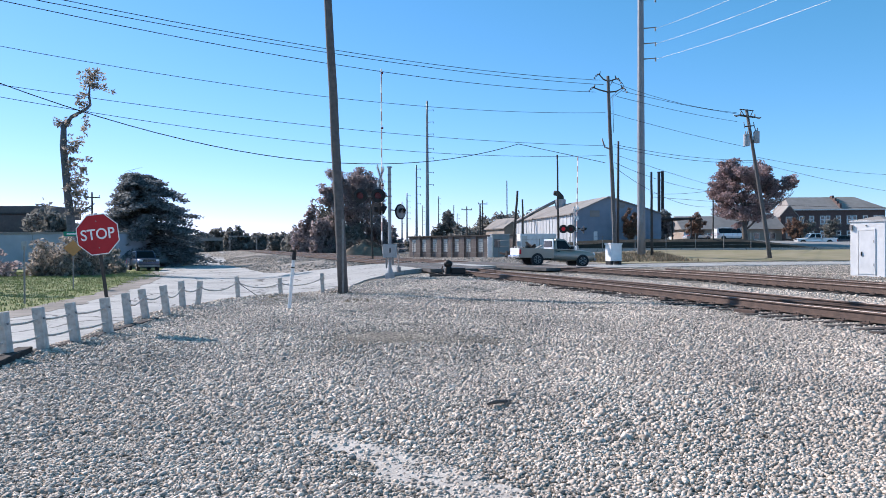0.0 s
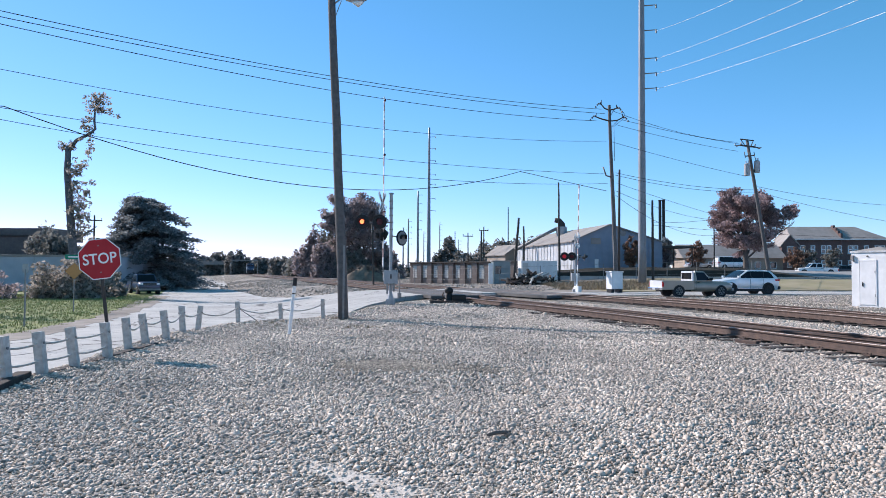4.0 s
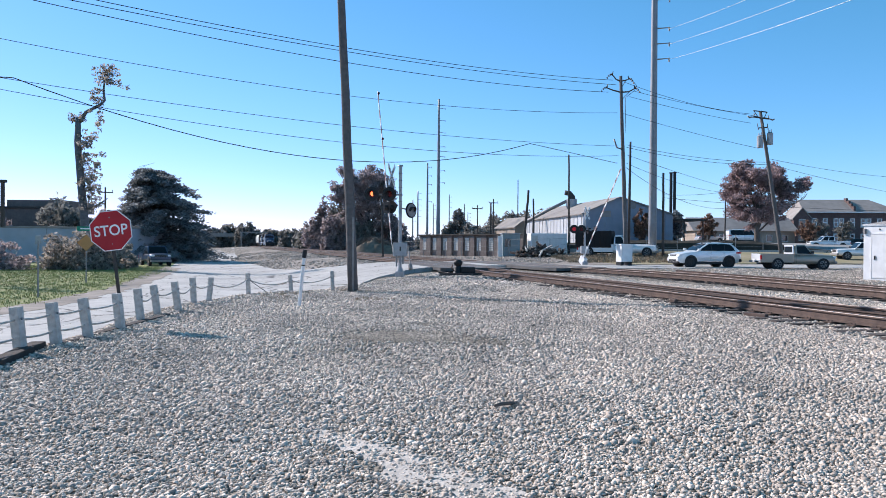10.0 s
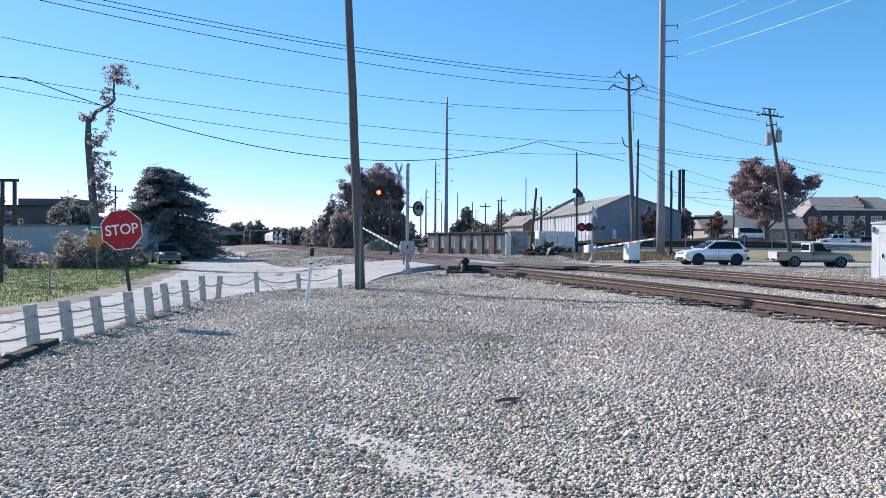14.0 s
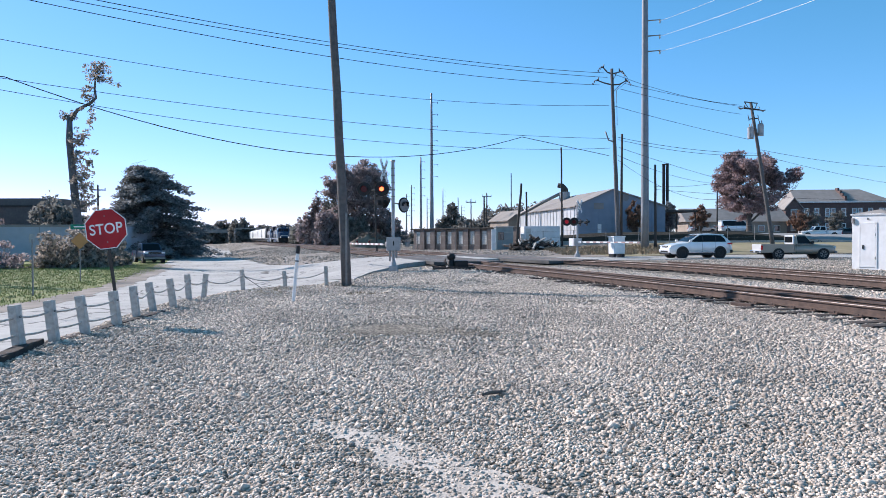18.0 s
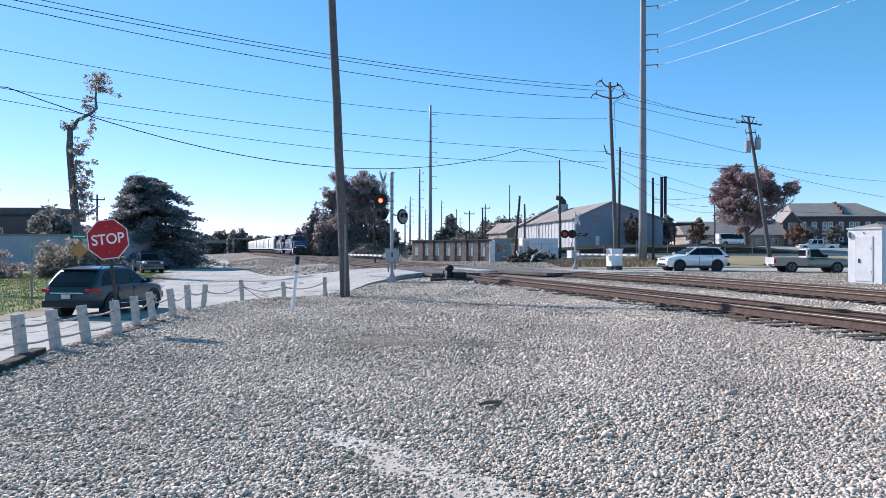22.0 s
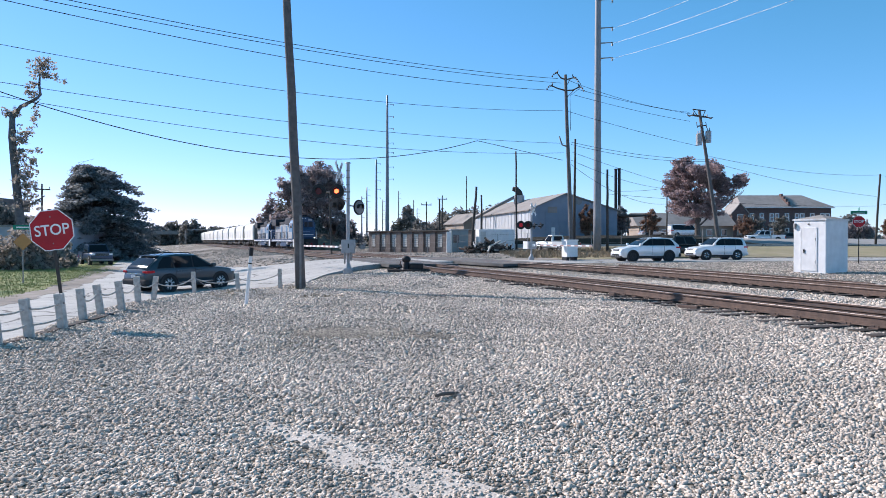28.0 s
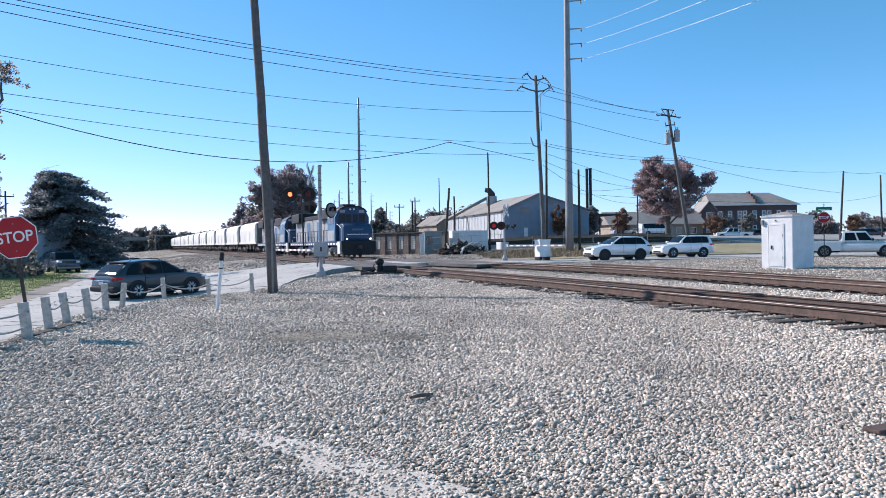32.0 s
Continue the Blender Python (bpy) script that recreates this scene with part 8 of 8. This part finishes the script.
def scatter(y0, y1, per_m2):
    """Points on the yard in front, inside the fence and clear of the dusty wheel track."""
    half = lambda y: 0.80 * y + 1.2
    n = int((half(y0) + half(y1)) * (y1 - y0) * per_m2)
    y = rngs.uniform(y0, y1, n)
    x = rngs.uniform(-1, 1, n) * half(y1)
    keep = np.abs(x) < half(y)
    keep &= x > np.interp(y, FY, FX) - 0.5
    keep &= x < np.interp(y, TRACK_A[:, 1], TRACK_A[:, 0]) - 0.55
    patchy = np.sin(x * 0.9 + 1.3 * np.sin(y * 0.5)) * np.sin(y * 0.7 + x * 0.35)
    soil = np.sin(x * 0.55 + 2.1 * np.sin(y * 0.33)) * np.sin(y * 0.42 + 1.2 * np.sin(x * 0.4)) + 0.5 * np.sin(x * 1.7 + y * 1.1) * np.sin(y * 1.9 - x * 0.6)
    keep &= rngs.random(n) < 0.95 + 0.15 * patchy - 0.95 * np.clip(soil - 0.05, 0, 1) * sstep(6.5, 11, y)
    by_fence = x - np.interp(y, FY, FX)
    keep &= ~((by_fence < 1.5 + 0.5 * np.sin(y * 1.3)) & (y < 13) & (rngs.random(n) < 0.55 * np.clip(1.6 - by_fence, 0, 1)))
    d1 = np.abs((x + 1.05) * 0.78 + (y - 5.85) * 0.62 + 0.06 * np.sin(x * 5)) 
    along = (x + 1.05) * 0.62 - (y - 5.85) * 0.78
    thin = np.clip(1.3 - d1 / (0.20 + 0.15 * np.clip(along, 0, 4)), 0, 0.82) * (0.65 + 0.5 * np.sin(x * 7 + 2 * np.sin(y * 4)) * np.sin(y * 6))
    keep &= ~((along > -0.1) & (along < 3.6) & (rngs.random(n) < thin))
    return np.stack([x, y], 1)[keep]


stones("gravel_stones", scatter(2.0, 5.5, 2700), 0.0265, M["stone"], "pale angular crushed limestone on the yard", 1, land, tall=1.35, vary=0.22)
stones("gravel_stones", scatter(5.5, 9.5, 1600), 0.029, M["stone"], "pale angular crushed limestone on the yard", 2, land, tall=1.45, vary=0.28)
stones("gravel_stones", scatter(9.5, 15, 950), 0.032, M["stone"], "pale angular crushed limestone on the yard", 3, land, tall=1.6, vary=0.28)
stones("gravel_stones", scatter(15, 24, 520), 0.040, M["stone"], "pale angular crushed limestone on the yard", 4, land, tall=1.7, vary=0.3)
stones("gravel_stones", scatter(24, 36, 220), 0.055, M["stone"], "pale angular crushed limestone on the yard", 5, land, tall=1.7, vary=0.3)

stones("gravel_stones", scatter(9, 22, 420), 0.036, M["ballast"], "darker brown stones among the pale gravel", 12, land)
stones("gravel_stones", scatter(2.4, 9, 250), 0.027, M["ballast"], "darker brown stones among the pale gravel", 15, land, tall=1.4)
stones("gravel_stones", scatter(22, 36, 120), 0.05, M["ballast"], "darker brown stones among the pale gravel", 13, land)

# the same stone carries on round and behind the standing place
around = np.stack([rngs.uniform(-5.4, 8.5, 62000), rngs.uniform(-6, 8, 62000)], 1)
around = around[(np.abs(around[:, 0]) > 0.80 * around[:, 1] + 1.2) | (around[:, 1] < 2.0)]
stones("gravel_stones", around, 0.042, M["stone"], "pale angular crushed limestone on the yard", 14, land)


def along_track(line, o0, o1, y0, y1, per_m2):
    d, nn = frames_of(line)
    keep = (line[:, 1] > y0) & (line[:, 1] < y1)
    L, nn = line[keep], nn[keep]
    n = int(len(L) * 0.6 * abs(o1 - o0) * per_m2)
    i = rngs.integers(0, len(L) - 1, n)
    u, o = rngs.random(n)[:, None], rngs.uniform(o0, o1, n)[:, None]
    return L[i] * (1 - u) + L[i + 1] * u + nn[i] * o


bed = lambda x, y: np.full(len(x), RAIL_Z - 0.205)
pts = along_track(TRACK_A, -0.62, 0.62, 5, 36, 210)
stones("ballast_stones", pts, 0.05, M["ballast"], "brown-grey ballast between the ties", 6, bed)
pts = along_track(TRACK_B, -0.62, 0.62, 10, 38, 100)
stones("ballast_stones", pts, 0.06, M["ballast"], "brown-grey ballast between the ties", 7, bed)
pts = np.concatenate([along_track(TRACK_A, 0.9, 4.6, 5, 36, 290), along_track(TRACK_B, 0.9, 4.0, 12, 36, 130)])
stones("ballast_stones", pts, 0.045, M["stone"], "pale ballast between the two tracks", 8, land)
pts = np.concatenate([along_track(TRACK_A, -3.2, -1.8, 4, 36, 480), along_track(TRACK_A, -1.8, -0.85, 4, 36, 150)])
stones("ballast_stones", pts, 0.037, M["stone"], "pale ballast on the shoulder of the track", 9, land)
stones("ballast_stones", along_track(TRACK_A, -3.4, -0.85, 4, 36, 130), 0.04, M["ballast"], "dark dirty ballast on the shoulder of the track", 16, land)

lot = np.stack([rngs.uniform(13.5, 46, 30000), rngs.uniform(16, 52, 30000)], 1)
lot = lot[(lot[:, 0] > np.interp(lot[:, 1], TRACK_B[:, 1], TRACK_B[:, 0]) + 1.3) & (lot[:, 1] < np.interp(lot[:, 0], [8, 12, 17, 26, 40, 80], [45.6, 48.0, 49.2, 52.0, 54.1, 52.6])) & (lot[:, 0] < lot[:, 1] * 0.86 + 3)]
stones("gravel_stones", lot, 0.06, M["stone"], "pale crushed stone beyond the tracks", 10, land)

yd = np.stack([rngs.uniform(-40, 14, 60000), rngs.uniform(48, 130, 60000)], 1)
dA, dB = side(TRACK_A, yd[:, 0], yd[:, 1]), side(TRACK_B, yd[:, 0], yd[:, 1])
edge = np.interp(yd[:, 1], [48, 50.2, 57.4, 70.3, 89, 104.8, 130], [-5.5, -10.4, -14.4, -19.3, -27, -31.6, -39.5])
keep = ((dA > 1.2) & (yd[:, 0] > edge)) | ((dB < -1.2) & (yd[:, 0] < np.interp(yd[:, 1], [55, 66, 78, 90], [6, 11, 7, 1])) & (yd[:, 1] > 56)) | ((dA < -1.2) & (dB > 1.2) & (yd[:, 1] > 54))
keep &= rngs.random(len(yd)) < 0.55 + 0.6 * np.sin(yd[:, 0] * 0.5 + np.sin(yd[:, 1] * 0.21) * 2) * np.sin(yd[:, 1] * 0.16)
stones("ballast_stones", yd[keep], 0.13, M["ballast"], "brown-grey stones strewn over the yard", 11, land, 0.2)

# dusty fines where wheels have passed
def fines(outline, label):
    o = patch("dust_patch", outline, land, M["fines"], 0.12, 0.004, label, "dust", jag=0.09)
    return o


fines([(-1.1, 6.0), (-0.75, 5.75), (-0.38, 5.48), (0.08, 5.02), (0.52, 4.38), (0.92, 3.6), (1.2, 2.6), (0.5, 2.6), (0.26, 3.45), (-0.04, 4.12), (-0.36, 4.74), (-0.72, 5.26), (-1.15, 5.78)], "pale dusty wheel track across the gravel")


# ---- what moves ----
def train_pose(offset, length, t):
    """Pose of a rail vehicle whose front is offset metres behind the train's front."""
    y0 = 61.6 + 8.75 * (32.0 - t)
    s0 = float(np.interp(y0, TRAIN_LINE[:, 1], TRAIN_S)) + offset
    a = [float(np.interp(s0, TRAIN_S, TRAIN_LINE[:, k])) for k in (0, 1)]
    b = [float(np.interp(s0 + length, TRAIN_S, TRAIN_LINE[:, k])) for k in (0, 1)]
    return pose(a[0], a[1], RAIL_Z, 0, 0, math.degrees(math.atan2(a[1] - b[1], a[0] - b[0])))


def drive(vehicle, stops, radius=0.36, zf=None, lift=0.0, dt=0.25):
    """Rows along plan stops (t, x, y, heading in degrees from +x); wheels roll with the way made."""
    ts = np.array([s[0] for s in stops], float)
    wheels = [o for o in vehicle.children if o.name.startswith("wheel.") or o.name == "wheel"]
    rest = [w.matrix_basis.copy() for w in wheels]
    rows, rolls, way, last = [], [], 0.0, None
    t = 0.0
    while t <= 32.001:
        x, y, hd = (smooth_at(t, ts, [s[k] for s in stops]) for k in (1, 2, 3))
        c, s = math.cos(radians(hd)), math.sin(radians(hd))
        zr, zfr = rz_at(x - 1.35 * c, y - 1.35 * s), rz_at(x + 1.35 * c, y + 1.35 * s)
        rows.append((t, pose(x, y, (zr + zfr) / 2 + lift, 0, 0, hd) @ pose(0, 0, 0, 0, -math.degrees(math.atan2(zfr - zr, 2.7)), 0)))
        if last is not None:
            way += (x - last[0]) * c + (y - last[1]) * s
        last = (x, y)
        rolls.append((t, way))
        t += dt
    walk(vehicle, rows)
    if abs(way) > 1 or max(abs(w) for _, w in rolls) > 1:
        for w, m in zip(wheels, rest):
            walk(w, [(t, m @ pose(0, 0, 0, 0, math.degrees(v / radius) % 360.0, 0)) for t, v in rolls])


def smooth_at(t, ts, vs):
    """Monotone cubic between stops."""
    if t <= ts[0]:
        return float(vs[0])
    if t >= ts[-1]:
        return float(vs[-1])
    i = int(np.searchsorted(ts, t, side="right")) - 1
    vs = np.array(vs, float)
    h = np.diff(ts)
    d = np.diff(vs) / h
    def slope(k):
        if k == 0:
            return d[0]
        if k == len(ts) - 1:
            return 0.0 if abs(d[-1]) < 1e-9 else d[-1]
        if d[k - 1] * d[k] <= 0:
            return 0.0
        return 2 * d[k - 1] * d[k] / (d[k - 1] + d[k])
    u = (t - ts[i]) / h[i]
    m0, m1 = slope(i), slope(i + 1)
    return float((2 * u ** 3 - 3 * u ** 2 + 1) * vs[i] + (u ** 3 - 2 * u ** 2 + u) * h[i] * m0 + (-2 * u ** 3 + 3 * u ** 2) * vs[i + 1] + (u ** 3 - u ** 2) * h[i] * m1)


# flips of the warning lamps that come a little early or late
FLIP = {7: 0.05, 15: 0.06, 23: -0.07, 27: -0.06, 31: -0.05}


def motions():
    for v, off, length in TRAIN:
        walk(v, [(t, train_pose(off, length, t)) for t in range(33)])
    # gates come down
    near = ((0, 90), (8.5, 90), (9.0, 87), (9.5, 77.5), (10.0, 70), (10.5, 63), (11.0, 51), (11.5, 43), (12.0, 33.5), (12.5, 23), (13.0, 17), (13.5, 11.6), (14.0, 7.8), (14.5, 4), (15.2, 1), (16.0, 0), (32, 0))
    far = ((0, 88), (8.0, 88), (8.5, 80), (9.0, 68), (9.5, 61), (10.0, 55), (10.5, 49), (11.0, 43), (11.5, 38), (12.0, 32), (12.5, 27), (13.0, 17.5), (13.5, 13), (14.0, 5.5), (14.5, 4), (16.5, 3), (17.0, 2.5), (17.6, 0), (32, 0))
    for gate, rows in ((near_gate, near), (far_gate, far)):
        m = gate.matrix_basis.copy()
        walk(gate, [(t, m @ pose(0, 0, 0, 0, -a, 0)) for t, a in rows])
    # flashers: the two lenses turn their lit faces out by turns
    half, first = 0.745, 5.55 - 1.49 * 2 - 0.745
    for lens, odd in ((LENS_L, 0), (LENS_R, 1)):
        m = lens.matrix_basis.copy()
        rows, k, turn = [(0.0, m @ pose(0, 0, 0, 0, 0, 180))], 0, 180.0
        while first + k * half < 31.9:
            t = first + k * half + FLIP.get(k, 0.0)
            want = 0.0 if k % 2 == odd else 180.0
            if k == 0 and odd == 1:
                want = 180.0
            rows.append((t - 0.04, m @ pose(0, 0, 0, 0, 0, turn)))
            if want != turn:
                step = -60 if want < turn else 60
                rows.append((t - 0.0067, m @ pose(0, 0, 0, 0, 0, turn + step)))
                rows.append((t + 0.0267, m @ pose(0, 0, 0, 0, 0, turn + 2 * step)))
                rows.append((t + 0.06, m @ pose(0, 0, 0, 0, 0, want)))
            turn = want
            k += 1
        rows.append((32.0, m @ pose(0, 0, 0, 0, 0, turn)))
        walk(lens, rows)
    # road traffic
    drive(wagon, [(0, -10.8, -16, 90), (15, -10.8, -14, 90), (17.0, -10.7, -5.5, 90), (18.0, -10.6, 4.0, 90), (19.0, -10.5, 12.7, 89), (19.4, -10.5, 14.1, 89), (19.8, -10.5, 15.05, 88), (20.2, -10.5, 15.9, 88), (20.5, -10.6, 17.0, 87), (21.0, -11.15, 19.9, 88), (21.5, -11.75, 22.8, 88), (22.0, -12.1, 25.5, 84), (22.5, -11.8, 27.3, 79), (23.0, -11.3, 28.7, 74), (23.5, -10.8, 29.7, 69), (24.0, -10.55, 31.0, 63), (24.5, -10.4, 32.0, 58), (25.0, -10.25, 32.9, 54), (25.6, -10.2, 33.4, 52.5), (26.2, -10.15, 33.6, 52), (32, -10.15, 33.6, 52)], 0.345)
    drive(jeep, [(0, 52, 58.5, 182), (1.0, 41.5, 56.6, 188), (2.0, 32.8, 54.6, 192), (2.5, 29.3, 53.9, 192), (3.0, 26.2, 53.3, 191), (3.5, 23.7, 52.9, 190), (4.2, 21.2, 52.6, 190), (5.0, 19.4, 52.5, 190), (5.8, 18.5, 52.4, 190), (7.0, 18.15, 52.4, 190), (32, 18.1, 52.4, 190)], 0.385)
    drive(runner, [(0, 70, 60.5, 180), (18, 70, 60.5, 180), (20, 52, 60.3, 182), (21.5, 40, 59.2, 185), (22.5, 33.4, 57.9, 189), (23.0, 30.0, 57.3, 190), (23.5, 27.9, 57.0, 190), (24.0, 26.9, 56.9, 190), (25.0, 26.2, 56.8, 190), (28, 25.4, 56.7, 190), (32, 25.1, 56.7, 190)], 0.385)
    drive(beige, [(0, 6.8, 45.0, 14), (1.0, 8.8, 45.3, 14), (2.0, 11.0, 46.0, 14), (3.0, 13.4, 46.7, 13), (3.5, 14.7, 47.0, 12), (4.5, 17.8, 48.0, 10), (5.5, 20.3, 49.3, 6), (6.0, 21.1, 49.6, 4), (7.0, 22.0, 49.9, 2), (8.0, 22.6, 50.0, 0), (9.0, 23.1, 50.0, -2), (11, 23.7, 50.0, -3), (13.0, 24.0, 50.0, -3), (20.5, 24.2, 50.0, -3), (21.5, 24.6, 49.9, -3), (22.3, 25.7, 49.7, -6), (23.0, 27.6, 49.4, -8), (23.6, 30.0, 49.0, -10), (24.3, 33.8, 48.2, -12), (26, 46, 45.5, -14), (32, 62, 41.0, -14)], 0.34)
    drive(tan_pickup, [(0, 84, 59.6, 180), (20, 84, 59.6, 180), (23.6, 48, 61.0, 180), (24.6, 38.2, 61.2, 180), (25.2, 34.0, 61.2, 180), (26.0, 30.0, 61.0, 181), (26.5, 26.8, 61.4, 178), (27.3, 20.0, 66.0, 140), (28.2, 14.9, 74, 112), (28.8, 13.9, 81, 96), (29.5, 13.4, 90, 96), (31, 12.2, 104, 95), (32, 12.2, 105, 95)], 0.34)
    drive(white_pickup, [(0, 110, 64, 178), (5, 76, 65.5, 176), (8.5, 52, 67, 174), (10.4, 35, 69.5, 170), (10.85, 30, 71.5, 160), (11.35, 25.3, 74.5, 142), (12.0, 21.6, 78.5, 126), (12.5, 18.6, 81.5, 124), (13.0, 16.2, 84.6, 120), (13.5, 14.6, 88.2, 108), (14.2, 13.8, 93.5, 97), (15.2, 13.0, 102, 95), (16.5, 12.0, 113, 95), (32, 12.0, 113, 95)])
    drive(dark_pickup, [(0, 10.6, 110, -84), (25.4, 11.0, 106, -84), (26.2, 13.2, 92, -84), (26.8, 13.9, 80, -78), (27.4, 17.0, 69.5, -46), (27.9, 23.5, 63.5, -20), (28.5, 33.0, 61.3, -6), (29.0, 41.0, 60.6, -5), (29.3, 45.8, 60.2, -5), (30.2, 60, 59, -5), (32, 88, 57, -4)], 0.4)
    drive(crew_pickup, [(0, 8.6, 116, -84), (27.5, 9.2, 112, -84), (28.4, 13.2, 92, -84), (29.0, 13.9, 80.5, -76), (30.0, 16.7, 69.5, -52), (30.5, 19.6, 64.8, -46), (31.0, 24.0, 60.2, -44), (31.4, 28.4, 55.8, -40), (31.7, 32.0, 53.0, -34), (32, 35.7, 50.8, -30)], 0.4)
    drive(work_truck, [(0, 12.4, 105, -88), (7.0, 12.7, 103, -88), (8.2, 13.4, 88, -86), (8.9, 13.9, 79, -80), (9.4, 14.6, 74.3, -56), (10.2, 17.0, 71.2, -14), (11.0, 21.0, 70.3, 0), (12.4, 36, 69.5, -2), (13.6, 52, 68.5, -2), (32, 120, 66, -2)], 0.42)


motions()
